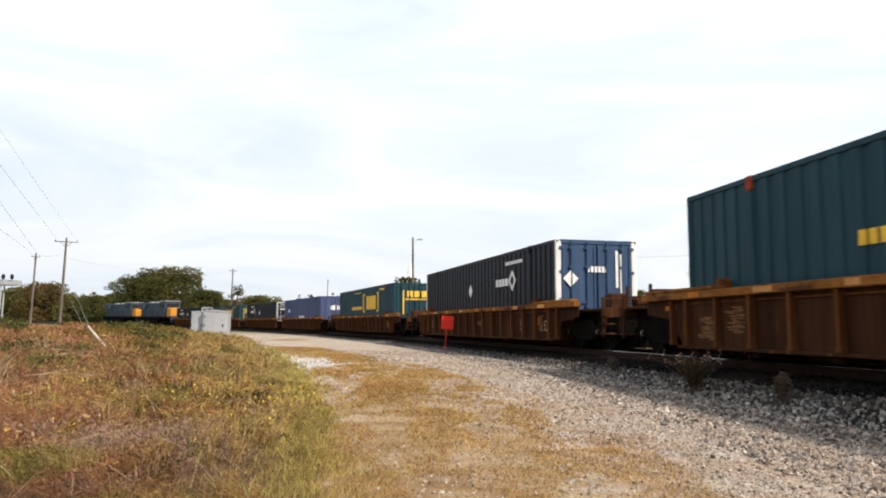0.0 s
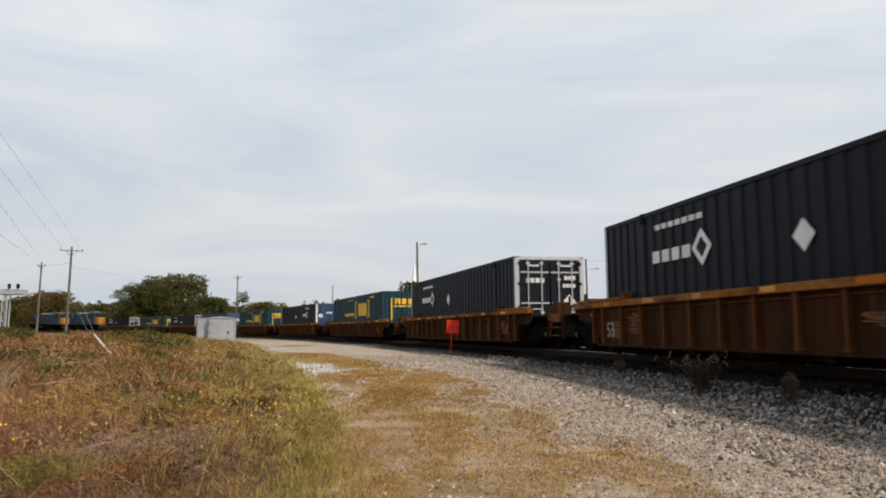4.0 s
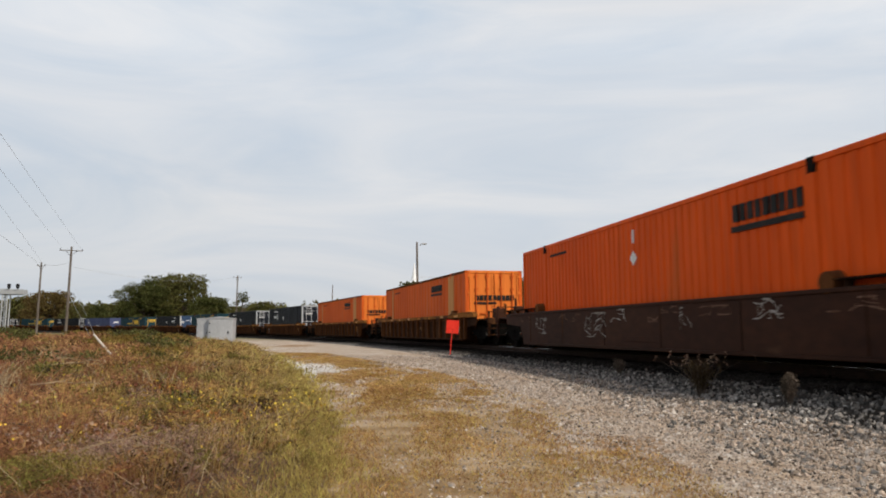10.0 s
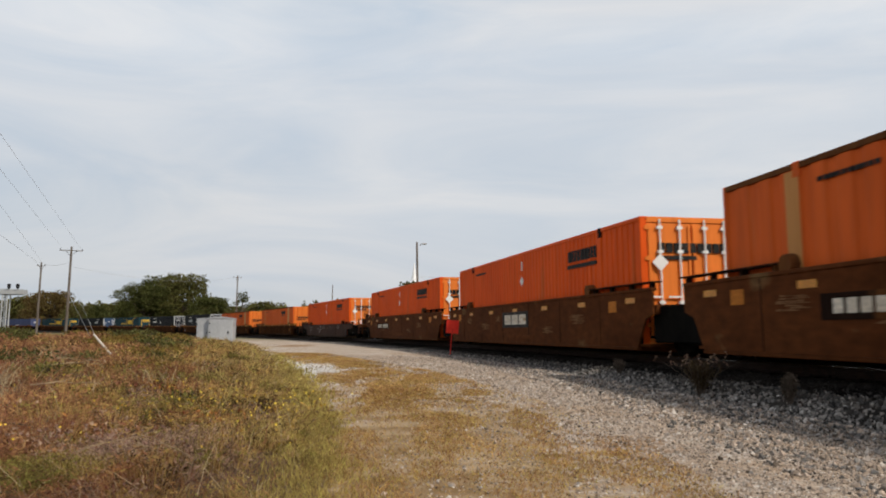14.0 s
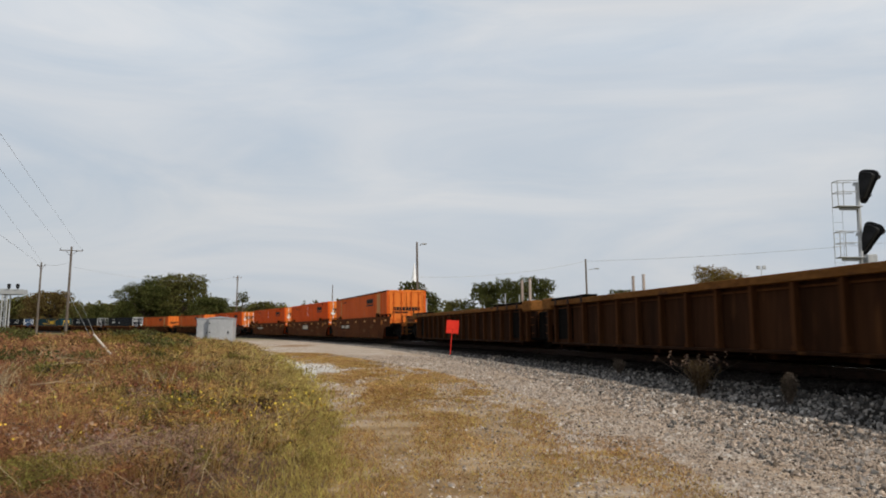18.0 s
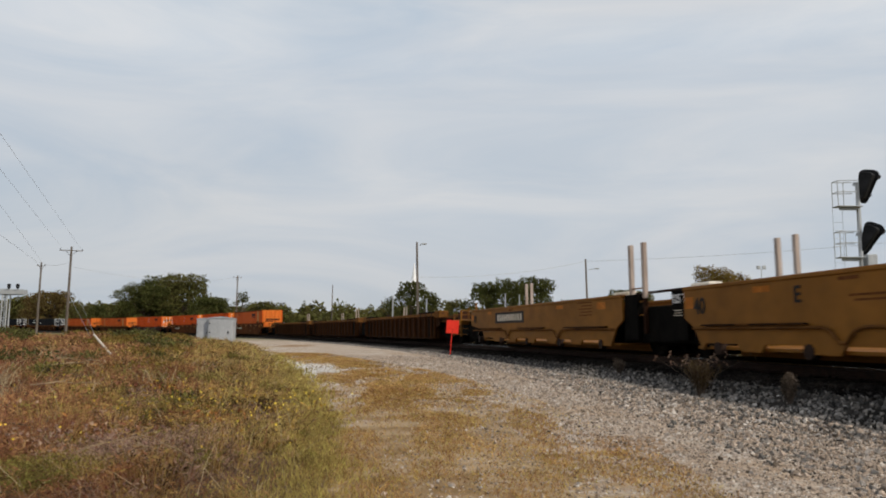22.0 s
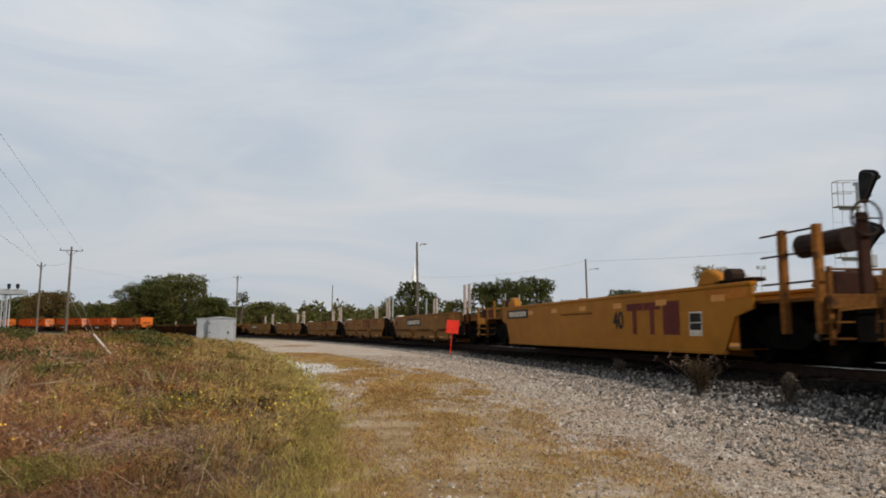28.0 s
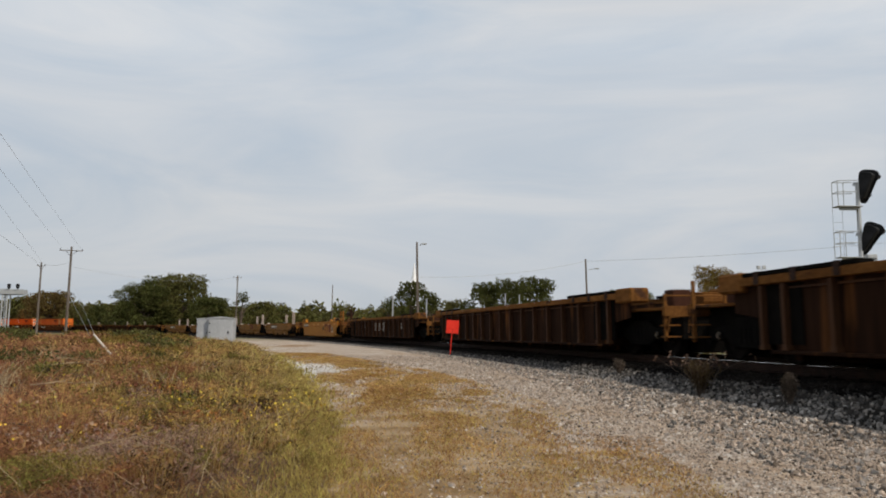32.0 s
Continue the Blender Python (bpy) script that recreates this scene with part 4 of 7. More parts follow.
def container(label, paint, end_paint, posts=None, rod=M_WHITE, frame_paint=None, length=CONT_L, casting=M_STEEL, pitch=0.42, depth=0.03, top_paint=None):
    """A steel container, doors at the back (-x), floor at z = 0."""
    c = thing("shipping_container", label, "container", "containers on the train")
    posts = posts or paint
    h, w, L = CONT_H, CONT_W / 2, length / 2
    inner = [(-L + 0.1, L - 0.1, -w + 0.06, w - 0.06, 0.10, h - 0.06)]
    for sgn in (1, -1):
        for a, b, nm in ((-L + 0.09, -L + 2.05, "side_panel"), (-L + 2.19, L - 2.19, "side_panel"), (L - 2.05, L - 0.09, "side_panel")):
            part_of(nm, lambda bm: corrugated(bm, a, b, sgn * (w - 0.015), 0.16, h - 0.10, sgn, pitch, depth), paint, c)
        for x in (-L + 2.12, L - 2.12):
            boxes("lift_post", [(x - 0.07, x + 0.07, *sorted((sgn * (w - 0.10), sgn * w)), 0.16, h - 0.10)], paint, c, "", 0.01)
        boxes("bottom_rail", [(-L, L, *sorted((sgn * (w - 0.12), sgn * w)), 0.0, 0.16)], paint, c, "", 0.01)
        boxes("top_rail", [(-L, L, *sorted((sgn * (w - 0.08), sgn * w)), h - 0.10, h)], top_paint or paint, c, "", 0.01)
        for x in (-L, L):
            boxes("corner_post", [(*sorted((x, x - math.copysign(0.09, x))), *sorted((sgn * (w - 0.16), sgn * (w + 0.003))), 0.0, h + 0.004)], posts, c, "", 0.01)
        for x in (-L + 2.12, L - 2.12):
            boxes("corner_casting", [(x - 0.09, x + 0.09, *sorted((sgn * (w - 0.16), sgn * (w + 0.006))), h - 0.24, h + 0.012)], casting, c, "", 0.01)
    boxes("roof", [(-L, L, -w + 0.08, w - 0.08, h - 0.05, h - 0.01)], paint, c)
    boxes("front_wall", [(L - 0.09, L - 0.03, -w + 0.16, w - 0.16, 0.1, h - 0.06)], paint, c)
    boxes("floor", [(-L + 0.09, L - 0.09, -w + 0.12, w - 0.12, 0.06, 0.14)], M_BLACK, c)
    boxes("door_sill", [(-L - 0.002, -L + 0.09, -w + 0.16, w - 0.16, 0, 0.14)], frame_paint or end_paint, c, "", 0.01)
    boxes("door_header", [(-L - 0.002, -L + 0.09, -w + 0.16, w - 0.16, h - 0.13, h)], frame_paint or end_paint, c, "", 0.01)
    for sgn in (1, -1):
        d = boxes("door", [(-L + 0.02, -L + 0.06, *sorted((sgn * 0.012, sgn * (w - 0.17))), 0.15, h - 0.14)], end_paint, c, "", 0.006)
        for a, b in ((0.03, 0.10), (w - 0.26, w - 0.19)):
            boxes("stiffener", [(-L - 0.012, -L + 0.018, *sorted((sgn * a, sgn * b)), 0.2, h - 0.2)], end_paint, d, "", 0.006)
        for yy in (0.32, 0.82):
            part_of("lock_rod", lambda bm: tube(bm, (-L - 0.03, sgn * yy, 0.08), (-L - 0.03, sgn * yy, h - 0.06), 0.024, n=6), rod, d)
            for z in (0.25, 0.95, 2.1, h - 0.25):
                boxes("rod_bracket", [(-L - 0.05, -L + 0.0, sgn * yy - 0.07, sgn * yy + 0.07, z - 0.035, z + 0.035)], rod, d)
            boxes("door_handle", [(-L - 0.055, -L - 0.03, *sorted((sgn * yy, sgn * (yy + 0.34))), 1.05, 1.09)], rod, d)
        for z in (0.4, 1.1, 1.9, 2.6):
            boxes("hinge", [(-L - 0.03, -L + 0.02, *sorted((sgn * (w - 0.24), sgn * (w - 0.10))), z, z + 0.09)], end_paint, d)
    return c


def side_marks(c, rows, material, label, y=CONT_W / 2 + 0.004):
    """Plain marking shapes on the side that faces +y: (x0, x1, z0, z1)."""
    ob = boxes("marking", [(a, b, y - 0.03, y + 0.002, z0, z1) for a, b, z0, z1 in rows], material, c, label)
    return tagged(ob, kind="stuff") if len(rows) > 1 else ob


def end_marks(c, rows, material, label, length=CONT_L):
    """Plain marking shapes on the doors: (y0, y1, z0, z1)."""
    x = -length / 2
    ob = boxes("marking", [(x - 0.018, x + 0.03, a, b, z0, z1) for a, b, z0, z1 in rows], material, c, label)
    return tagged(ob, kind="stuff") if len(rows) > 1 else ob


def diamond(c, x, y, z, r, on_end, material=M_WHITE):
    def fill(bm):
        if on_end:
            v = [bm.verts.new((x + d, y + a, z + b)) for d in (0, 0.02) for a, b in ((r, 0), (0, r), (-r, 0), (0, -r))]
        else:
            v = [bm.verts.new((x + a, y + d, z + b)) for d in (0, 0.006) for a, b in ((r, 0), (0, r), (-r, 0), (0, -r))]
        bm.faces.new(v[:4])
        bm.faces.new(v[4:][::-1])
        for i in range(4):
            j = (i + 1) % 4
            bm.faces.new((v[i], v[i + 4], v[j + 4], v[j]))
    part_of("marking", fill, material, c, "white diamond sticker")


def word(x0, x1, z0, z1, n, gap=0.3):
    """A row of plain blocks as wide as a word of n characters."""
    w = (x1 - x0) / n
    return [(x0 + w * i, x0 + w * (i + 1 - gap), z0, z1) for i in range(n)]


def scrawl(parent, rows, material, label, y, seed=3, brushed=False):
    """Ragged patches of worn paint on a side that faces +y: (x0, x1, z0, z1)."""
    rng = random.Random(seed)

    def fill(bm):
        for x0, x1, z0, z1 in rows:
            n = int((z1 - z0) / 0.035) if brushed else 0
            for k in range(n * 3):
                z = z0 + (z1 - z0) * (k // 3 + rng.uniform(0.2, 0.8)) / n
                a = rng.uniform(x0 - 0.06, x0 + (x1 - x0) * 0.5)
                c = min(a + (x1 - x0) * rng.uniform(0.2, 0.7), x1 + 0.05)
                prism(bm, [(a, z), (a + 0.05, z - 0.013), (c, z - 0.01), (c - 0.04, z + 0.015)], y - 0.004, y + 0.001 + 0.0002 * (k % 9))
            for k in range(0 if brushed else max(4, int(6 * (x1 - x0) * (z1 - z0) / 0.3))):
                cx, cz, t = rng.uniform(x0, x1), rng.uniform(z0, z1), rng.uniform(0, math.tau)
                for q in range(5):
                    ex = min(max(cx + rng.uniform(0.05, 0.2) * math.cos(t), x0), x1)
                    ez = min(max(cz + rng.uniform(0.05, 0.16) * math.sin(t), z0), z1)
                    w = rng.uniform(0.006, 0.017)
                    prism(bm, [(cx - w, cz - w), (ex + w, ez - w), (ex + w * 0.6, ez + w), (cx - w * 0.6, cz + w)], y - 0.004, y + 0.001 + 0.0002 * (k % 9))
                    cx, cz, t = ex, ez, t + rng.uniform(-1.2, 1.2)
    return tagged(part_of("worn_paint", fill, material, parent, label), kind="stuff")


def orange_container(faded=False, sticker=True):
    c = container("faded orange steel container with dark markings on its sides" if faded else "bright orange ribbed steel container with black markings", M_ORPALE if faded else M_ORANGE, M_ORLIT, M_ORPALE if faded else M_ORANGE, M_ORPALE if faded else M_WHITE, casting=M_ORPALE if faded else M_STEEL, pitch=0.56 if faded else 0.27, depth=0.03 if faded else 0.022, top_paint=M_RIB if faded else None)
    wx = -3.55 if faded else -4.8
    side_marks(c, word(wx - 0.95, wx + 0.95, 2.2, 2.5, 9, 0.3) + [(wx - 0.95, wx + 0.95, 2.02, 2.12)], M_MARKK, "black word drawn as blocks over a bar")
    side_marks(c, word(4.2, 5.5, 2.5, 2.57, 10), M_MARKK, "small dark marking")
    if sticker:
        diamond(c, 0.0, CONT_W / 2 - 0.002, 1.95, 0.17, False)
        side_marks(c, [(-0.03, 0.03, 2.3, 2.6)], M_WHITE, "small white sticker")
        diamond(c, -CONT_L / 2 - 0.06, 0.84, 1.85, 0.2, True)
    ez = 1.62 if faded else 2.08
    end_marks(c, word(-0.9, 0.9, ez, ez + 0.22, 9, 0.22) + [(-0.1, 0.9, ez - 0.16, ez - 0.07)], M_MARKK, "black word drawn as blocks over a bar")
    if faded:
        side_marks(c, [(-6.4, -5.55, 0.2, 2.78), (5.9, 6.25, 0.2, 2.78)], M_LIFT, "pale tan lift panel", CONT_W / 2 + 0.003)
    return c


def black_container(grid=True, white_posts=False):
    if white_posts:
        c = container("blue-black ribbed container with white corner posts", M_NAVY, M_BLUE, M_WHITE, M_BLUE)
        end_marks(c, word(-0.35, 0.35, 1.95, 2.12, 6) + [(-0.85, -0.75, 1.2, 2.5), (-0.68, -0.6, 1.5, 2.6)], M_WHITE, "white markings")
        diamond(c, -CONT_L / 2 - 0.035, 0.85, 1.75, 0.24, True)
    else:
        c = container("blue-black ribbed container with grey-framed doors", M_NAVY, M_NAVY, M_GREYM, M_GREYM, M_GREYM)
        end_marks(c, [(a, b, z, z + 0.05) for z in (0.75, 1.25, 2.32) for a, b in ((-1.08, -0.05), (0.05, 1.08))], M_GREYM, "pale grey door framing")
        end_marks(c, word(0.22, 0.95, 1.98, 2.14, 4) + word(-0.95, -0.5, 2.08, 2.22, 3) + word(-0.95, -0.45, 1.82, 1.94, 4) + [(-0.8, -0.4, 2.55, 2.60), (0.4, 0.8, 2.55, 2.60)], M_WHITE, "white markings")
        diamond(c, -CONT_L / 2 - 0.035, -0.7, 1.35, 0.22, True)
    mark = ((-3.9, -2.55), (-5.3, -3.6), -4.35) if white_posts else ((3.9, 5.6), (3.4, 5.4), 3.45)
    side_marks(c, word(*mark[0], 1.75, 2.0, 4) + word(*mark[1], 2.45, 2.56, 7), M_WHITE, "white markings")
    diamond(c, mark[2], CONT_W / 2 - 0.002, 1.9, 0.36, False, M_WHITE)
    diamond(c, mark[2], CONT_W / 2 + 0.005, 1.9, 0.20, False, M_NAVY)
    diamond(c, 0.5, CONT_W / 2 - 0.002, 1.75, 0.26, False)
    return c


def teal_container():
    c = container("teal-blue ribbed container with large yellow markings", M_TEAL, M_TEAL, M_TEAL, M_TEAL, casting=M_RUSTRED)
    side_marks(c, word(-3.65, -1.0, 1.42, 2.30, 3, 0.14) + [(-4.38, -4.16, 1.25, 2.5), (-4.159, -3.95, 2.38, 2.5), (-4.159, -3.95, 1.25, 1.37), (-0.33, -0.11, 1.25, 2.5), (-0.55, -0.331, 2.38, 2.5), (-0.55, -0.331, 1.25, 1.37)], M_MARKY, "yellow emblem of three blocks between brackets")
    side_marks(c, word(0.3, 3.5, 1.45, 1.66, 16, 0.3), M_MARKY, "yellow line of lettering drawn as blocks")
    side_marks(c, word(-5.85, -4.65, 2.58, 2.70, 10, 0.35) + word(0.6, 2.6, 2.60, 2.65, 14, 0.35), M_MARKY, "small yellow lettering drawn as blocks")
    end_marks(c, word(-0.80, 0.57, 2.05, 2.42, 3, 0.2) + [(-0.8, 0.57, 1.88, 1.97)], M_MARKY, "yellow emblem of three blocks")
    end_marks(c, [(0.66, 0.74, 1.0, 2.45), (-0.92, -0.84, 0.9, 2.4)], M_MARKY, "yellow edge bars")
    return c


def violet_container():
    c = container("violet-blue ribbed container with white panel markings", M_PURPLE, M_PURPLE, M_PURPLE, M_PURPLE)
    side_marks(c, word(-1.5, 1.0, 0.9, 1.2, 5) + [(5.4, 6.0, 1.6, 1.9)], M_WHITE, "small white markings")
    end_marks(c, word(-0.6, 0.6, 1.7, 2.1, 2, 0.3), M_WHITE, "white marking blocks")
    return c


def place(ob, s, half):
    MOVERS.append((ob, s, half))
    ob.matrix_basis = car_pose(s, half)
    return ob


def load(c, s, half, z=0.245):
    """Set a container in the well whose middle is at s."""
    MOVERS.append((c, s, half, z))
    c.matrix_basis = car_pose(s, half) @ pose(0, 0, z)
    return c


SINGLE = 23.45


def single_ribbed(label):
    u = ribbed_unit((-8.25, 8.25), (-9.75, 9.75), SINGLE / 2, -SINGLE / 2, "coupler", "coupler", label)
    scrawl(u, [(-7.25, -6.75, 0.45, 0.95), (6.1, 6.65, 0.5, 0.95), (6.95, 7.6, 0.35, 0.8), (-1.3, -0.7, 0.6, 0.8)], M_STAIN, "rubbed pale patches", 1.3385, 9, True)
    side_marks(u, [(-6.95, -6.6, 0.62, 0.88), (8.45, 8.9, 0.93, 1.02)], M_FADEOR, "faded ochre squares", 1.349)
    side_marks(u, [(-7.8, -7.4, 0.74, 0.755), (-7.8, -7.4, 0.48, 0.495), (-7.8, -7.785, 0.495, 0.74), (-7.415, -7.4, 0.495, 0.74)], M_PALE, "pale outlined data square", 1.339)
    lettering("53", 0.5, M_STAIN, u, -5.55, 1.341, 0.48, "faded painted number 53")
    return u


def repeat(ob, label=""):
    o = copy_thing(ob, Matrix())
    return tagged(o, label) if label else o


def build_train():
    S = SINGLE
    rib = single_ribbed("rust-brown ribbed well car with ochre top edge")
    first = place(rib, -149.33 + S / 2, 9.6)
    # single cars ahead of it, back to front
    tops = [("o", -149.33), ("p", -125.88), ("ub", -102.43), ("ua", -78.98), ("cs", -55.53), ("uw", -32.08), ("c2", -8.63)]
    orange = orange_container(True, False)
    black = black_container()
    teal = teal_container()
    for key, s in tops:
        mid = s + S / 2
        if key == "ub":
            marked = single_ribbed("rust-brown ribbed well car with a pale painted number")
            lettering("53", 0.5, M_WASH, marked, 7.66, 1.342, 0.42, "pale painted number 53")
            place(marked, mid, 9.6)
        elif key != "o":
            place(repeat(rib), mid, 9.6)
        box_ = {"o": lambda: orange, "p": lambda: repeat(orange), "ub": lambda: black, "ua": lambda: repeat(black),
                "cs": lambda: teal, "uw": lambda: black_container(False, True), "c2": lambda: repeat(teal)}[key]()
        load(box_, mid, 8.0)
    # three short wells behind the engines' first car
    for k, (a, b, how, mk) in enumerate(((14.9, 37.2, ("joint", "coupler"), violet_container), (37.2, 57.2, ("joint", "joint"), lambda: repeat(black)), (57.2, 78.6, ("coupler", "joint"), lambda: repeat(teal)))):
        c0 = (18.5, 38.7, 59.0)[k] + 8.05
        u = ribbed_unit((-8.2, 8.2), (-8.7 if how[1] == "joint" else -9.2, 8.7 if how[0] == "joint" else 9.2), b - c0, a - c0, how[0], how[1], "rust-brown ribbed well of a jointed car")
        place(u, c0, 9.0)
        load(mk(), c0, 8.0)
    place(repeat(rib), 78.6 + S / 2 - 0.2, 9.6)
    load(repeat(black), 78.6 + S / 2 - 0.2, 8.0)
    # dark smooth-sided single and three-well car with bright orange containers
    orange2 = orange_container()
    c0 = -161.05
    u = smooth_unit((-9.6, 9.6), 11.72, -11.75, "coupler", "coupler", "dark brown smooth-sided well car", M_DARKBROWN, 1.08, inset=1.55)
    scrawl(u, [(5.5, 6.5, 0.5, 0.95), (1.3, 2.6, 0.42, 1.0), (0.2, 1.0, 0.78, 1.05), (-5.3, -4.3, 0.75, 1.06), (-2.6, -2.2, 0.6, 1.0)], M_WASH, "worn white scrawl", 1.424)
    scrawl(u, [(2.9, 4.4, 0.82, 1.0), (-1.3, -0.5, 0.75, 0.84), (-2.1, -1.4, 0.92, 1.04), (-4.2, -2.4, 0.84, 1.0), (7.0, 8.0, 0.85, 1.0), (-7.9, -6.0, 0.82, 1.0)], M_FADED, "faded brown scrawl", 1.4225)
    brake_wheel(u, -11.0, 0.6, 1.75)
    place(u, c0, 9.6)
    load(orange2, -160.98, 8.0)
    for k, (b, a, how, front, ob) in enumerate(((-172.8, -194.3, ("coupler", "joint"), -176.4, None), (-194.3, -213.9, ("joint", "joint"), -196.0, None), (-213.9, -236.0, ("joint", "coupler"), -215.6, orange))):
        c0 = front - 8.075
        f1 = 9.2 if how[0] == "coupler" else b - c0 - 0.35
        r1 = -9.3 if how[1] == "coupler" else a - c0 + 1.05
        u = smooth_unit((r1, f1), b - c0, a - c0, how[0], how[1], "umber-brown smooth-sided well of a jointed car", M_UMBER, 1.42, inset=1.2)
        if k == 1:
            side_marks(u, [(-0.98, 1.65, 0.68, 1.20)], M_MARKK, "black panel", 1.430)
            side_marks(u, word(-0.75, 1.50, 0.78, 1.10, 3, 0.14), M_PALE, "pale emblem of three blocks", 1.434)
        else:
            side_marks(u, [(2.2, 5.35, 0.70, 1.08)], M_BLACKBROWN, "dark number panel", 1.430)
            side_marks(u, word(2.4, 3.75, 0.79, 1.0, 6, 0.25) + word(4.05, 5.15, 0.79, 1.0, 4, 0.25), M_PALE, "pale characters drawn as blocks", 1.434)
        scrawl(u, [(-5.2, -4.3, 0.75, 1.0), (3.2, 4.4, 0.62, 0.85), (2.0, 2.5, 0.9, 1.1), (-3.0, -2.2, 0.5, 0.7), (5.6, 6.4, 0.85, 1.1)], M_STAIN, "rubbed pale patches", 1.4225, 20 + k, True)
        place(u, c0, 8.8)
        load(repeat(ob or orange2), c0, 8.0)
    # empty three-well ribbed car
    for f, r, b, a, how in ((-239.2, -255.8, -236.0, -256.65, ("coupler", "joint")), (-257.5, -274.8, -256.65, -276.0, ("joint", "joint")), (-277.2, -294.8, -276.0, -297.5, ("joint", "coupler"))):
        c0 = (f + r) / 2
        h = (f - r) / 2
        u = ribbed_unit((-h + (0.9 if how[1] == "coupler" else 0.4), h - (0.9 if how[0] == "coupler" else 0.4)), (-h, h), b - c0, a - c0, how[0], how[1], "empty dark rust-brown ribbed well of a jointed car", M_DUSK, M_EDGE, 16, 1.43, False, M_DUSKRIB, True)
        place(u, c0, 8.6)
    # empty tan five-well car
    bodies = ((-300.2, -313.5), (-316.4, -328.8), (-331.8, -344.0), (-346.9, -359.2), (-362.0, -375.1))
    cuts = (-297.5, -314.9, -330.3, -345.4, -360.6, -377.8)
    for i, (f, r) in enumerate(bodies):
        c0, h = (f + r) / 2, (f - r) / 2
        u = smooth_unit((-h, h), cuts[i] - c0, cuts[i + 1] - c0, "coupler" if i == 0 else "joint", "coupler" if i == 4 else "joint", "empty tan well of a five-part car", M_TAN, 1.335, True, ((-1, 1), (1, -1)), 0.2, M_TAN, 1.6)
        lettering("40", 0.42, M_MARKK, u, h - 0.6, 1.425, 0.88, "black painted number 40")
        if i in (1, 2, 3):
            lettering(("", "E", "D", "C", "")[i], 0.36, M_MARKK, u, h - 3.5, 1.425, 0.98, "black painted letter")
            side_marks(u, [(-0.95, -0.3, 1.20, 1.31), (-0.71, -0.55, 0.74, 1.20), (-1.65, -1.0, 1.20, 1.31), (-1.41, -1.25, 0.74, 1.20), (-2.3, -1.75, 0.74, 1.31)], M_MAROON, "maroon emblem of blocks", 1.428)
        else:
            side_marks(u, [(0.25, 3.35, 0.84, 1.22)], M_MARKK, "black number panel", 1.424)
            side_marks(u, word(0.45, 3.15, 0.92, 1.14, 11), M_PALE, "pale characters drawn as blocks", 1.428)
        side_marks(u, [(-h + 0.9, -h + 1.35, 1.10, 1.27), (h - 0.36, h - 0.06, 0.98, 1.20), (h - 2.8, h - 2.35, 1.18, 1.28), (-h + 3.6, -h + 4.1, 1.18, 1.28)], M_FADEOR, "faded orange squares", 1.424)
        side_marks(u, [(-h + 1.7, -h + 1.7 + w, z, z + 0.025) for z, w in ((1.28, 0.9), (1.20, 0.6), (1.12, 0.8), (1.04, 0.7), (0.96, 0.75))], M_RIB, "rows of small stencilled lettering", 1.424)
        side_marks(u, [(h - 5.6, h - 4.6, 1.02, 1.05), (h - 5.4, h - 4.7, 0.95, 0.98), (1.4, 1.8, 1.25, 1.30)], M_RIB, "small stencilled lettering", 1.424)
        place(u, c0, 6.6)
    # yellow smooth-sided car
    c0 = -388.0
    u = smooth_unit((-7.2, 7.2), 10.2, -9.5, "coupler", "coupler", "clean yellow smooth-sided empty well car", M_YELLOW, 1.32, inset=0.5, chord=M_YELLOW)
    side_marks(u, [(-3.3, -2.55, 1.0, 1.16), (-3.02, -2.83, 0.48, 1.0), (-4.1, -3.35, 1.0, 1.16), (-3.82, -3.63, 0.48, 1.0), (-4.85, -4.2, 0.48, 1.16)], M_MAROON, "maroon emblem of blocks", 1.424)
    lettering("40", 0.55, M_MARKK, u, -2.1, 1.424, 0.62, "black painted number 40")
    side_marks(u, [(4.4, 6.6, 0.98, 1.26)], M_MARKK, "black number panel", 1.424)
    side_marks(u, word(4.6, 6.4, 1.04, 1.2, 8), M_PALE, "pale characters drawn as blocks", 1.428)
    part_of("air_reservoir", lambda bm: tube(bm, (-7.4, 0.55, 1.95), (-8.5, 0.55, 1.95), 0.2, n=14), M_RAIL, u, "rusty brown air tank")
    for x in (-7.85, -8.65):
        boxes("post", [(x - 0.06, x + 0.06, 1.22, 1.34, 0.5, 2.15)], M_CHORD, u, "ochre upright post", 0.01)
    for z in (1.3, 1.75, 2.1):
        part_of("handrail", lambda bm: tube(bm, (-8.65, 1.28, z), (-7.3, 1.28, z), 0.018, n=6), M_BLACKBROWN, u)
    brake_wheel(u, -9.0, 0.7, 2.2)
    for x, s2 in ((-5.7, 1), (6.2, -1)):
        for side in (1, -1):
            part_of("corner_lug", lambda bm: prism(bm, [(x - s2 * 0.55, 1.391), (x + s2 * 0.30, 1.391), (x + s2 * 0.12, 1.66), (x - s2 * 0.10, 1.70), (x - s2 * 0.45, 1.55)], *sorted((side * 1.12, side * 1.36))), M_YELLOW, u, "", 0.03)
            part_of("lug_roller", lambda bm: tube(bm, (x - s2 * 0.75, side * 1.1, 1.52), (x - s2 * 0.75, side * 1.36, 1.52), 0.14, n=12), M_RAIL, u, "rusty roller")
    boxes("guide_rail", [(-7.15, -6.0, 1.10, 1.36, 1.392, 1.46)], M_BLACKBROWN, u, "dark guide rail", 0.01)
    side_marks(u, [(-7.15, -5.9, 1.12, 1.29), (-4.4, -3.9, 1.22, 1.31), (0.6, 1.2, 1.20, 1.28)], M_FADEOR, "faded orange patches", 1.424)
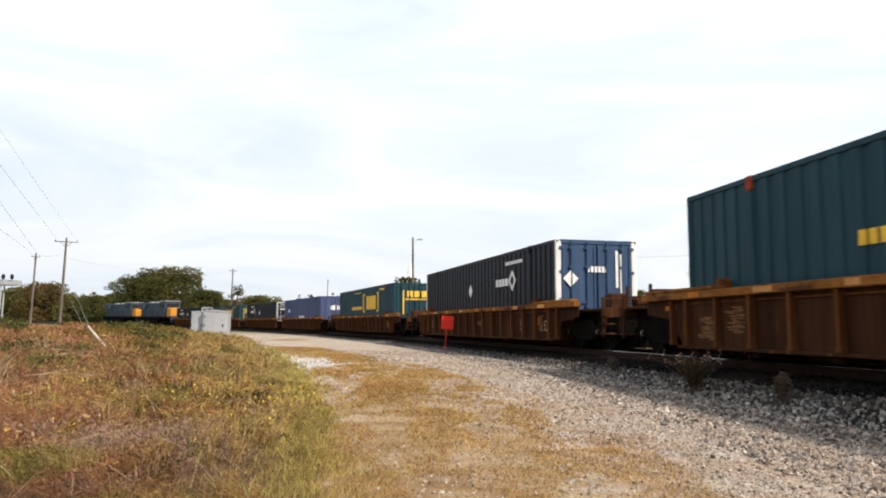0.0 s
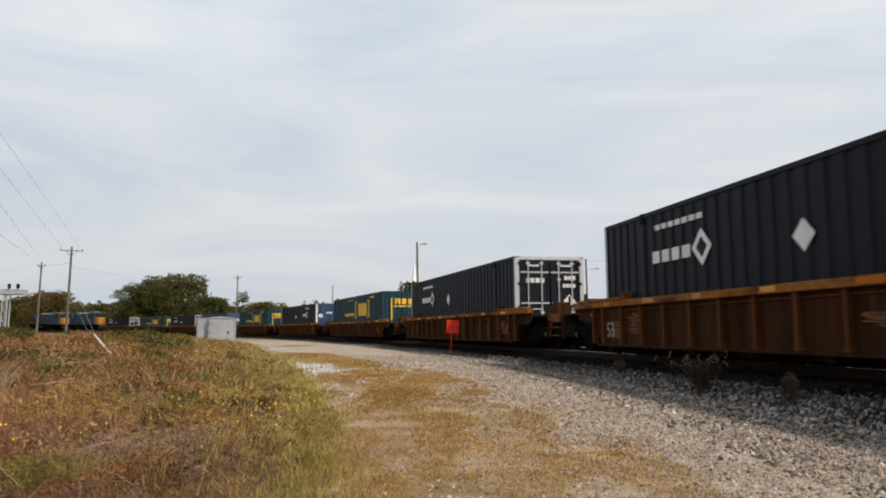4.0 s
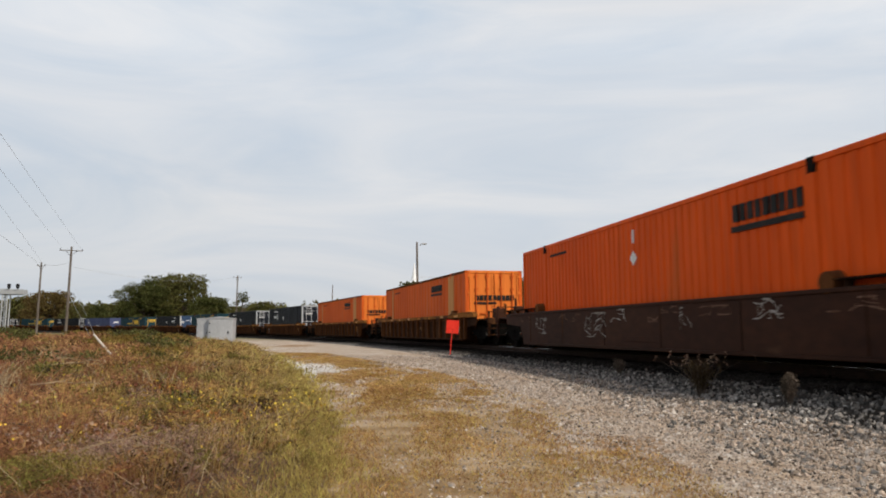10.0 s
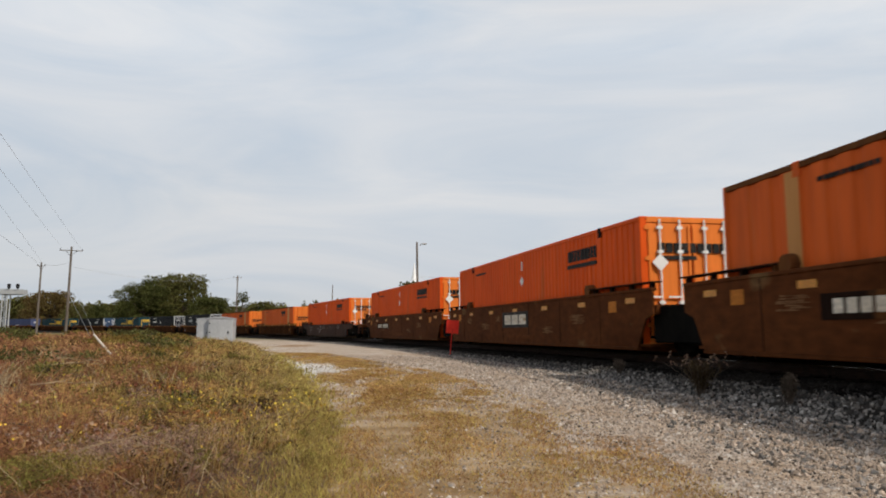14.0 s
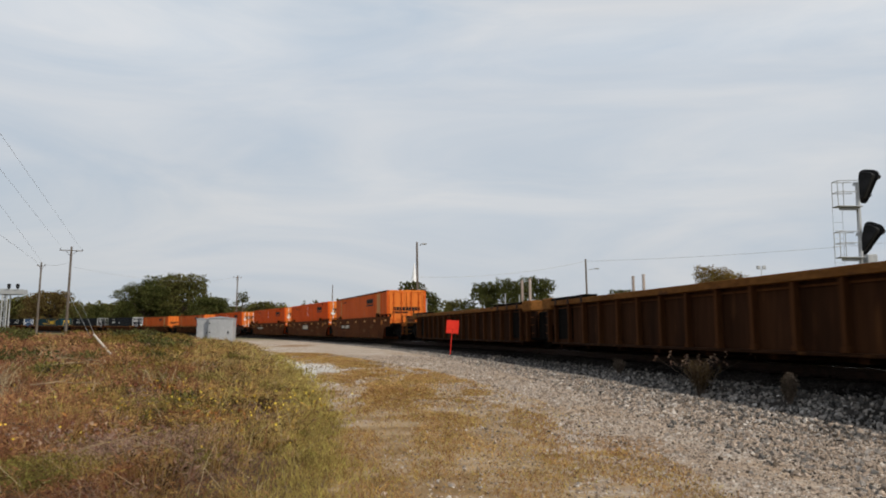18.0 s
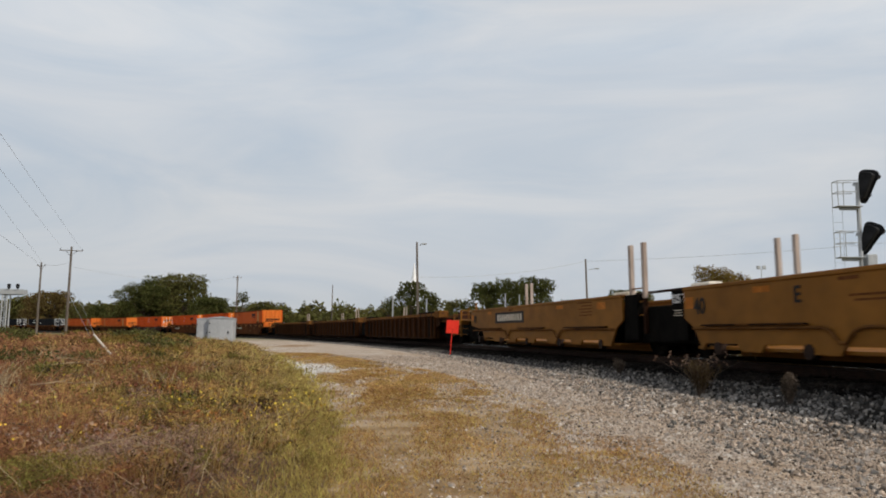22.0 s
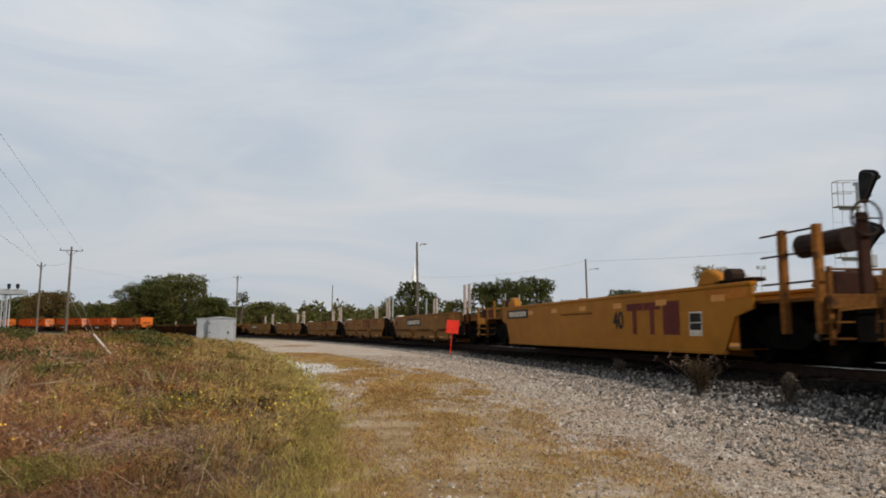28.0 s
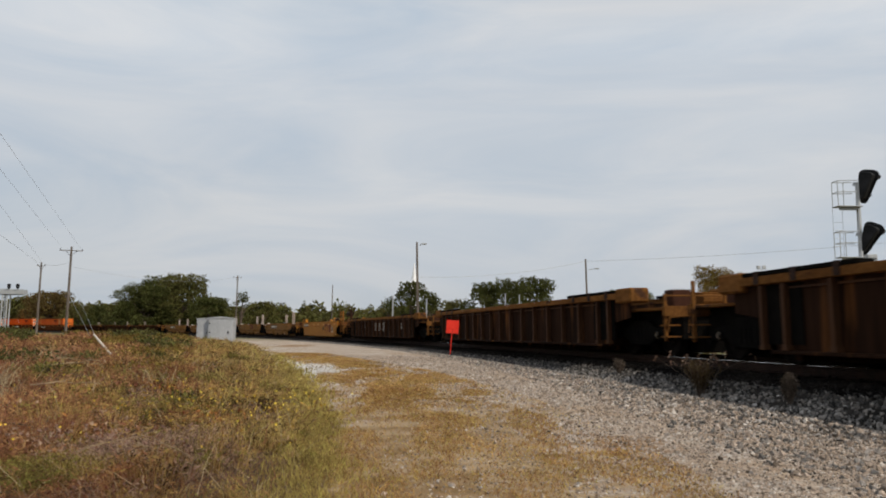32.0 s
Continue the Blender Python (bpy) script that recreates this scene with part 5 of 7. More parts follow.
    side_marks(u, [(-5.65, -5.2, 0.46, 0.92)], M_PALE, "pale-edged data square", 1.423)
    side_marks(u, [(-5.62, -5.23, 0.57, 0.70), (-5.62, -5.23, 0.72, 0.89)], M_MARKK, "black data square", 1.426)
    side_marks(u, word(-0.6, 1.6, 0.98, 1.03, 14), M_RIB, "row of small stencilled lettering", 1.423)
    place(u, c0, 7.6)
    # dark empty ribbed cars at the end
    dark = ribbed_unit((-8.2, 8.2), (-9.4, 9.4), 11.6, -11.5, "coupler", "coupler", "empty dark-brown ribbed well car", M_BLACKBROWN, M_EDGE, 15, 1.44, False, M_DARKRIB, True)
    place(repeat(dark), -432.0, 9.4)
    place(repeat(dark), -455.1, 9.4)
    tagged(dark, "empty dark-brown ribbed well car with worn white scrawls")
    scrawl(dark, [(3.5, 4.1, 0.68, 1.06), (0.5, 1.1, 0.60, 1.10), (-0.75, 0.0, 0.60, 1.10), (-1.75, -1.0, 0.60, 1.10), (-6.0, -5.4, 0.7, 1.05)], M_WASH, "worn white scrawl", 1.3385, 3, True)
    place(dark, -409.0, 9.4)


def locomotive(label):
    e = thing("locomotive", label, "locomotive", "engines of the train")
    boxes("frame", [(-11.0, 11.0, -1.5, 1.5, 1.25, 1.62)], M_BLACK, e, "", 0.03)
    boxes("long_hood", [(-3.9, 10.2, -0.95, 0.95, 1.62, 4.35)], M_LOCO, e, "dark blue hood", 0.08)
    boxes("radiator", [(7.2, 10.25, -1.5, 1.5, 3.2, 4.5)], M_LOCO, e, "", 0.06)
    boxes("roof_vent", [(x, x + 1.6, -0.8, 0.8, 4.34, 4.6) for x in (-2.8, 0.2, 3.4)], M_LOCOGREY, e, "grey roof equipment", 0.04)
    cab = boxes("cab", [(-7.2, -3.9, -1.5, 1.5, 1.62, 4.6)], M_LOCO, e, "dark blue cab", 0.1)
    boxes("cab_roof", [(-7.3, -3.8, -1.45, 1.45, 4.55, 4.7)], M_LOCOGREY, cab, "grey roof", 0.05)
    boxes("window", [(-6.7, -5.8, -1.52, 1.52, 3.3, 4.0), (-5.5, -4.6, -1.52, 1.52, 3.3, 4.0), (-7.22, -7.1, -1.1, 1.1, 3.5, 4.1)], M_MARKK, cab)
    boxes("nose", [(-9.6, -7.2, -1.1, 1.1, 1.62, 3.3)], M_REFLECT, e, "amber-yellow nose", 0.15)
    boxes("fuel_tank", [(-3.0, 3.0, -1.35, 1.35, 0.35, 1.25)], M_BLACK, e, "", 0.12)
    boxes("buffer_beam", [(-11.1, -10.95, -1.5, 1.5, 0.5, 1.7), (10.95, 11.1, -1.5, 1.5, 0.5, 1.7)], M_LOCO, e)
    part_of("handrail", lambda bm: [tube(bm, (-3.8, s * 1.45, 2.6), (10.9, s * 1.45, 2.6), 0.02, n=5) for s in (1, -1)] + [tube(bm, (x, s * 1.45, 1.6), (x, s * 1.45, 2.6), 0.02, n=5) for s in (1, -1) for x in (-3, 0, 3, 6, 9)], M_BLACK, e)
    for x in (-6.9, -5.1, 6.9, 5.1):
        truck(e, x)
    coupler(e, 11.45, 1)
    coupler(e, -11.45, -1)
    return e


build_train()
loco = locomotive("dark blue diesel locomotive with yellow nose and grey roof")
place(loco, 112.8, 6.5)
place(repeat(loco), 135.8, 6.5)


def motions():
    times = [0.5 * i for i in range(65)]
    for ob, s, half, *lift in MOVERS:
        up = pose(0, 0, lift[0] if lift else 0)
        walk(ob, [(t, car_pose(s + SPEED * t, half) @ up) for t in times])

# ---- lineside things ----


def gz(x, y):
    return float(ground_z(x, y))


def red_sign():
    t = thing("track_sign", "square red metal flag board on a thin red stake", "sign")
    x, y = 0.33, 28.5
    t.location = (x, y, -0.50)
    part_of("stake", lambda bm: tube(bm, (-0.03, 0, -0.2), (0.0, 0, 1.05), 0.017, n=8), M_RED, t)
    boxes("board", [(-0.235, 0.235, -0.012, 0.012, 0.86, 1.36)], M_RED, t, "flat red square board", 0.008)
    part_of("bolt", lambda bm: [tube(bm, (0, -0.02, z), (0, 0.03, z), 0.014, n=6) for z in (0.93, 1.02)], M_STEEL, t)
    t.rotation_euler = (0, radians(3.5), radians(4))


red_sign()


def cabinet(x, y, w, d, h, peak, turn, label):
    c = thing("signal_cabinet", label, "cabinet", "signal cabinets by the drive")
    c.matrix_basis = pose(x, y, gz(x, y) - 0.30, 0, 0, turn)
    boxes("base_slab", [(-w / 2 - 0.15, w / 2 + 0.15, -d / 2 - 0.15, d / 2 + 0.15, -0.1, 0.08)], M_PEBBLE, c, "pale concrete base", 0.02)
    boxes("body", [(-w / 2, w / 2, -d / 2, d / 2, 0.08, h)], M_GREYM, c, "", 0.02)
    part_of("roof", lambda bm: prism(bm, [(-w / 2 - 0.05, h), (w / 2 + 0.05, h), (w / 2 + 0.05, h + 0.05), (0, h + 0.05 + peak), (-w / 2 - 0.05, h + 0.05)], -d / 2 - 0.05, d / 2 + 0.05), M_GREYM, c, "", 0.01)
    dr = boxes("door", [(-w * 0.42, w * 0.42, -d / 2 - 0.03, -d / 2 - 0.002, 0.2, h - 0.12)], M_GREYM, c, "", 0.01)
    boxes("door_handle", [(w * 0.30, w * 0.34, -d / 2 - 0.07, -d / 2 - 0.03, h * 0.45, h * 0.55)], M_STEEL, dr)
    for z in (0.35, h / 2, h - 0.35):
        boxes("hinge", [(-w * 0.45, -w * 0.41, -d / 2 - 0.05, -d / 2 - 0.002, z - 0.05, z + 0.05)], M_STEEL, dr)
    boxes("vent", [(w / 2 + 0.002, w / 2 + 0.02, -d * 0.3, d * 0.3, h - 0.5 + k * 0.06, h - 0.46 + k * 0.06) for k in range(5)], M_GREYM, c)


cabinet(-16.1, 55.0, 1.75, 1.2, 2.0, 0.10, 4, "galvanized steel signal cabinet with a low peaked roof")
cabinet(-17.5, 55.3, 0.9, 1.0, 1.9, 0.05, 4, "smaller galvanized steel signal cabinet")


def pole(name, label, x, y, top, lean=(0, 0), r=0.115, arm=0.0, arm_turn=0.0, material=M_WOOD, category="pole"):
    p = thing(name, label, category)
    z0 = gz(x, y)
    p.location = (x, y, z0)
    h = top - z0
    part_of("shaft", lambda bm: tube(bm, (0, 0, -0.4), (lean[0], lean[1], h), r, r * 0.62, 10), material, p)
    if arm:
        a = Vector((math.cos(arm_turn), math.sin(arm_turn), 0)) * arm
        t = Vector((lean[0], lean[1], h - 0.35))
        ca = part_of("crossarm", lambda bm: tube(bm, t - a, t + a, 0.045, n=4), material, p)
        for k in (-0.92, 0.92):
            part_of("insulator", lambda bm: tube(bm, t + a * k + Vector((0, 0, 0.05)), t + a * k + Vector((0, 0, 0.17)), 0.035, 0.025, 6), M_STEEL, ca)
        for k in (-0.5, 0.5):
            part_of("brace", lambda bm: tube(bm, t + a * k, t + Vector((0, 0, -0.5)), 0.018, n=4), M_STEEL, p)
    return p


def px_x(u, y):
    """x of what stands y metres ahead at the picture's column u, and the height of a row above it."""
    return (u - 784) / LENS * y * 0.993


def px_z(u, v, y):
    return EYE[2] + (596 + (u - 784) * 0.012 - v) / LENS * y * 1.008


def lamp_head(p, x, z, reach, material=M_GREYM):
    part_of("lamp_arm", lambda bm: tube(bm, (0, 0, z - 0.15), (reach, -0.1, z), 0.035, n=6), material, p)
    boxes("lamp_head", [(min(reach, reach + 0.5), max(reach, reach + 0.5), -0.22, 0.02, z - 0.08, z + 0.08)], material, p, "grey lamp head", 0.04)


pa_y, pb_y, pc_y = 65.0, 75.0, 115.0
pa = pole("utility_pole", "tall weathered wooden utility pole with crossarm", px_x(118, pa_y), pa_y, px_z(126, 438, pa_y), (0, 0), 0.135, 0.95, 0.25)
pb = pole("utility_pole", "weathered wooden utility pole with short crossarm", px_x(66, pb_y), pb_y, px_z(74, 466, pb_y), (0, 0), 0.125, 0.38, 0.3)
pc = pole("utility_pole", "slender wooden pole with short crossarm", px_x(418, pc_y), pc_y, px_z(420, 489, pc_y), (0, 0), 0.13, 0.6, 0.2)
pe = pole("utility_pole", "thin distant wooden pole", px_x(588, 150), 150, px_z(588, 506, 150), (0, 0), 0.13)
lp = pole("street_lamp", "grey lamp pole with floodlight head", px_x(742, 75), 75, px_z(739, 430, 75), (-0.28, 0), 0.15, material=M_WOOD, category="street lamp")
lamp_head(lp, 0, px_z(742, 433, 75) - gz(-2, 75), 0.22)
lamp_head(lp, 0, px_z(742, 512, 75) - gz(-2, 75), 0.35)
for u, v0, yy in ((696, 524, 70), (756, 530, 72), (896, 522, 90), (921, 523, 90)):
    pole("post", "short pale metal post", px_x(u, yy), yy, px_z(u, v0, yy), (0, 0), 0.09, material=M_GREYM)
pd = pole("street_lamp", "dark wooden pole with a street lamp arm", px_x(1044, 85), 85, px_z(1040, 460, 85), (-0.28, 0), 0.15, category="street lamp")
lamp_head(pd, 0, px_z(1050, 477, 85) - gz(16, 85), 0.75)
pf = pole("floodlight", "thin mast with two floodlight heads", px_x(1354, 95), 95, px_z(1354, 478, 95), (0, 0), 0.07, material=M_GREYM, category="floodlight")
for sgn in (1, -1):
    boxes("lamp_head", [(sgn * 0.35 - 0.22, sgn * 0.35 + 0.22, -0.15, 0.15, px_z(1354, 478, 95) - gz(40, 95), px_z(1354, 472, 95) - gz(40, 95))], M_GREYM, pf, "", 0.04)


def wire(name, a, c, sag, r, label):
    a, c = Vector(a), Vector(c)
    bm = bmesh.new()
    n = 14
    pts = [a.lerp(c, i / n) - Vector((0, 0, sag * 4 * (i / n) * (1 - i / n))) for i in range(n + 1)]
    rings = [[bm.verts.new(p + Vector(o) * r) for o in ((0, 0, 1), (1, 0, 0), (0, 0, -1), (-1, 0, 0))] for p in pts]
    for a0, a1 in zip(rings[:-1], rings[1:]):
        for k in range(4):
            bm.faces.new((a0[k], a0[(k + 1) % 4], a1[(k + 1) % 4], a1[k]))
    solid(name, bm, M_WIRE, label, "cable")


def wires():
    ta = Vector((px_x(118, pa_y), pa_y, px_z(126, 441, pa_y)))
    tb = Vector((px_x(66, pb_y), pb_y, px_z(74, 468, pb_y)))
    tc = Vector((px_x(418, pc_y), pc_y, px_z(420, 492, pc_y)))
    lab = "thin grey overhead power line"
    for top, v, dx in ((ta, 238, 0.8), (ta, 302, -0.8), (tb, 366, 0.2), (tb, 418, -0.2)):
        y = 28.0
        z = px_z(2, v, y)
        depth = y * math.cos(radians(PITCH)) + z * math.sin(radians(PITCH))
        b = Vector(((2 - 784) / LENS * depth, y, z))
        s = top + Vector((dx, 0, 0))
        wire("power_line", s, s + (b - s) * 1.55, 0.0, 0.007, lab)
    pole("utility_pole", "wooden utility pole beside the drive", -4.5, -8.0, 10.5, (0, 0), 0.16, 1.0, 0.4)
    wire("power_line", ta - Vector((0, 0, 1.6)), tc, 0.9, 0.008, lab)
    wire("power_line", tb, ta - Vector((0, 0, 1.2)), 0.25, 0.010, lab)
    tl = Vector((px_x(740, 75), 75, px_z(740, 492, 75)))
    td = Vector((px_x(1040, 85), 85, px_z(1040, 464, 85)))
    tr = Vector((px_x(1700, 70), 70, px_z(1700, 420, 70)))
    wire("power_line", tl, td, 0.55, 0.016, lab)
    wire("power_line", td, tr, 0.35, 0.016, lab)
    # guy wires and the pale guard at their foot
    foot = Vector((px_x(207, 17.5), 17.5, px_z(207, 634, 17.5)))
    mid = Vector((px_x(167, 24), 24, px_z(167, 591, 24)))
    wire("guy_wire", foot + (mid - foot) * 0.9, ta - Vector((0, 0, 2.4)), 0, 0.005, "taut steel guy wire of the pole")
    wire("guy_wire", foot + (mid - foot) * 0.9 + Vector((-0.4, 0.5, 0)), ta - Vector((0.3, 0, 3.4)), 0, 0.005, "taut steel guy wire of the pole")
    bm = bmesh.new()
    tube(bm, foot - (mid - foot) * 0.12, foot + (mid - foot) * 0.95, 0.034, 0.03, 8)
    solid("guy_guard", bm, M_PALE, "pale weathered guard slanting out of the weeds", "guy guard")


wires()


def signal_head(parent, x, y, z, tilt):
    """A long dark hooded head, seen from its back quarter."""
    h = thing_part("signal_head", parent, (x, y, z), tilt)
    outline = [(-0.13, -0.62), (-0.06, -0.66), (0.06, -0.66), (0.13, -0.60), (0.34, 0.30), (0.36, 0.45), (0.29, 0.55), (0.16, 0.59), (-0.16, 0.59), (-0.29, 0.55), (-0.36, 0.45), (-0.34, 0.30)]
    part_of("backboard", lambda bm: prism(bm, outline, 0.10, 0.13), M_LENSDARK, h, "", 0.008)
    part_of("housing", lambda bm: prism(bm, [(x * 0.7, z * 0.8) for x, z in outline], -0.16, 0.099), M_LENSDARK, h, "", 0.03)
    for dx, dz in ((-0.2, 0.34), (0.2, 0.34), (0.0, -0.36)):
        def hood(bm, dx=dx, dz=dz):
            n, r = 14, 0.13
            a0 = [bm.verts.new((dx + r * math.cos(k * math.tau / n), 0.131, dz + r * math.sin(k * math.tau / n))) for k in range(n)]
            a1 = [bm.verts.new((dx + r * math.cos(k * math.tau / n), 0.33 + 0.13 * math.sin(k * math.tau / n), dz + r * math.sin(k * math.tau / n))) for k in range(n)]
            for k in range(n):
                bm.faces.new((a0[k], a0[(k + 1) % n], a1[(k + 1) % n], a1[k]))
        part_of("hood", hood, M_LENSDARK, h)
        part_of("lens", lambda bm: tube(bm, (dx, 0.13, dz), (dx, 0.145, dz), 0.10, n=14), M_MARKK, h)
    return h


def thing_part(name, parent, at, turn):
    """A mesh part that carries sub-parts: a short mounting bracket."""
    bm = bmesh.new()
    box(bm, -0.42, 0.0, -0.07, 0.07, -0.06, 0.06)
    ob = part(name, bm, M_GREYM, parent)
    ob.matrix_basis = pose(*at, *turn)
    return ob


def mast_signal():
    s = thing("railway_signal", "two-headed railway signal on a silver mast with ladder and platforms", "signal")
    y = 27.0
    x = px_x(1534, y)
    z0 = gz(x, y)
    s.location = (x, y, z0)

    def Z(v):
        return px_z(1516, v, y) - z0
    part_of("mast", lambda bm: tube(bm, (0, 0, -0.3), (0, 0, Z(322)), 0.085, 0.075, 12), M_GREYM, s, "silver tubular mast")
    boxes("foundation", [(-0.4, 0.4, -0.4, 0.4, -0.3, 0.12)], M_PEBBLE, s, "", 0.03)
    for v in (366, 457):
        z = Z(v)
        pl = boxes("platform", [(-0.86, 0.05, -0.22, 0.22, z - 0.03, z)], M_GREYM, s, "", 0.006)
        boxes("bracket", [(-0.7, 0.0, -0.03, 0.03, z - 0.14, z - 0.031)], M_GREYM, pl)
        for yy in (-0.20, 0.20):
            for px in ((-0.84, -0.42) if yy > 0 else (-0.84,)):
                part_of("rail_post", lambda bm: tube(bm, (px, yy, z), (px, yy, z + 0.92), 0.016, n=6), M_GREYM, pl)
            part_of("guard_rail", lambda bm: [tube(bm, (-0.84, yy, z + k), (-0.1, yy, z + k + 0.02), 0.016, n=6) for k in (0.5, 0.92)], M_GREYM, pl)
        part_of("guard_rail", lambda bm: [tube(bm, (-0.84, -0.20, z + k), (-0.84, 0.20, z + k), 0.016, n=6) for k in (0.5, 0.92)], M_GREYM, pl)
    part_of("ladder", lambda bm: [tube(bm, (-0.62 + d, 0.30, 0), (-0.62 + d, 0.30, Z(366)), 0.007, n=6) for d in (-0.18, 0.18)] + [tube(bm, (-0.80, 0.30, 0.3 * k), (-0.44, 0.30, 0.3 * k), 0.005, n=5) for k in range(1, int(Z(366) / 0.3))], M_GREYM, s)
    for v, tilt in ((328, (0, 13, -52)), (423, (0, 25, -50))):
        signal_head(s, 0.24, -0.1, Z(v), tilt)
    boxes("relay_box", [(0.12, 0.5, -0.2, 0.2, Z(474), Z(452))], M_GREYM, s, "grey box under the lower platform", 0.03)


mast_signal()


def cantilever_signal():
    s = thing("railway_signal", "distant silver cantilever signal with lattice mast", "signal")
    y = 95.0
    x = px_x(8, y)
    z0 = gz(x, y)
    s.location = (x, y, z0)
    top = px_z(8, 512, y) - z0
    w = 0.32
    part_of("lattice_mast", lambda bm: [tube(bm, (a, b, 0), (a, b, top), 0.09, n=5) for a in (-w, w) for b in (-w, w)] + [tube(bm, (-w if k % 2 else w, -w, top * k / 9), (w if k % 2 else -w, -w, top * (k + 1) / 9), 0.06, n=4) for k in range(9)], M_GREYM, s)
    boxes("gantry", [(-0.6, 2.4, -0.5, 0.5, top - 0.8, top - 0.72), (-0.6, 2.4, -0.5, -0.46, top - 0.8, top - 0.1), (-0.6, 2.4, 0.46, 0.5, top - 0.8, top - 0.1)], M_GREYM, s, "pale gantry deck with side screens")
    for dx in (0.6, 1.7):
        h = part_of("signal_head", lambda bm: prism(bm, [(dx - 0.2, top + 0.5), (dx - 0.1, top + 0.6), (dx + 0.1, top + 0.6), (dx + 0.2, top + 0.5), (dx + 0.2, top + 0.1), (dx, top - 0.1), (dx - 0.2, top + 0.1)], -0.62, -0.56), M_LENSDARK, s, "black signal head")
        for k in (0.18, 0.42):
            part_of("hood", lambda bm: tube(bm, (dx, -0.85, top + k), (dx, -0.62, top + k), 0.12, n=8), M_LENSDARK, h)


cantilever_signal()


def spire():
    t = thing("church_spire", "slender white church spire behind the trees", "church")
    y = 330.0
    x = px_x(733, y)
    t.location = (x, y, 0)
    zt, zb = px_z(733, 467, y), px_z(733, 500, y)
    part_of("steeple", lambda bm: tube(bm, (0, 0, zb), (0, 0, zt), 1.3, 0.05, 8), M_SPIRE, t)
    boxes("tower", [(-1.6, 1.6, -1.6, 1.6, -1, zb)], M_SPIRE, t)
    part_of("nave", lambda bm: prism(bm, [(-9, -1), (-9, 6), (0, 10), (9, 6), (9, -1)], 2, 24), M_SPIRE, t)


spire()

# ---- trees ----


def leaf_cloud(rng, blobs, per, size):
    """Quads scattered through ellipsoids (centre, radii), denser at their skins."""
    P = []
    for (c, r) in blobs:
        n = int(per * (r[0] * r[2]) ** 0.8)
        d = rng.normal(size=(n, 3))
        d /= np.linalg.norm(d, axis=1)[:, None]
        lump = 1 + 0.16 * np.sin(d[:, :1] * 7 + c[0]) + 0.14 * np.sin(d[:, 2:] * 9 + c[2]) + 0.10 * np.sin(d[:, 1:2] * 11)
        rad = np.clip(rng.uniform(0.35, 1.0, (n, 1)) ** 0.45, 0, 1) * lump
        P.append(np.array(c) + d * rad * np.array(r))
    P = np.concatenate(P)
    n = len(P)
    a = rng.normal(size=(n, 3))
    a /= np.linalg.norm(a, axis=1)[:, None]
    b = np.cross(a, rng.normal(size=(n, 3)))
    b /= np.linalg.norm(b, axis=1)[:, None]
    s = size * rng.uniform(0.5, 1.3, (n, 1))
    V = np.stack([P - a * s, P + b * s * 0.6, P + a * s, P - b * s * 0.6], 1).reshape(-1, 3)
    return V, np.arange(n * 4).reshape(n, 4)


def tree(name, label, x, y, height, spread, leaf, seed, low=0.15, size=0.35, per=330, lumps=9, trunk=True):
    """A tapered trunk with limbs and an uneven crown of leaves."""
    rng = np.random.default_rng(seed)
    t = thing(name, label, "tree", "trees beyond the track")
    z0 = gz(x, y)
    t.location = (x, y, z0 - 0.1)
    r = height * 0.028
    limbs = []
    part_of("trunk", lambda bm: [tube(bm, (0, 0, -0.3), (0, 0, height * 0.35), r * 1.3, r, 9), tube(bm, (0, 0, height * 0.35), (0.2, 0, height * 0.8), r, r * 0.25, 7)], M_BARK, t)
    blobs = []
    for k in range(lumps):
        a = k * 2.4 + rng.uniform(-0.4, 0.4)
        q = (k + 0.5) / lumps
        z = height * (low + (0.80 - low) * q)
        dome = math.sqrt(max(0.0, 1 - max(0.0, (z / height - 0.30) / 0.66) ** 2))
        d = spread * dome * rng.uniform(0.45, 0.72)
        rr = spread * rng.uniform(0.28, 0.42) * (0.55 + 0.45 * dome)
        c = (d * math.cos(a), d * math.sin(a), z)
        blobs.append((c, (rr, rr, min(rr * rng.uniform(0.6, 0.85), height * 0.2))))
        limbs.append(c)
    for dx in (-0.22, 0.05, 0.3):
        blobs.append(((spread * dx, 0, height * rng.uniform(0.80, 0.87)), (spread * 0.34, spread * 0.34, height * 0.12)))
    for c in limbs:
        part_of("limb", lambda bm: tube(bm, (0, 0, height * rng.uniform(0.22, 0.45)), (c[0] * 0.9, c[1] * 0.9, c[2]), r * 0.5, r * 0.12, 6), M_BARK, t)
    V, F = leaf_cloud(rng, blobs, per / max(size, 0.2), size)
    crown = soup("crown", V, F, leaf, "", "")
    del crown["kind"]
    crown.parent = t
    return t


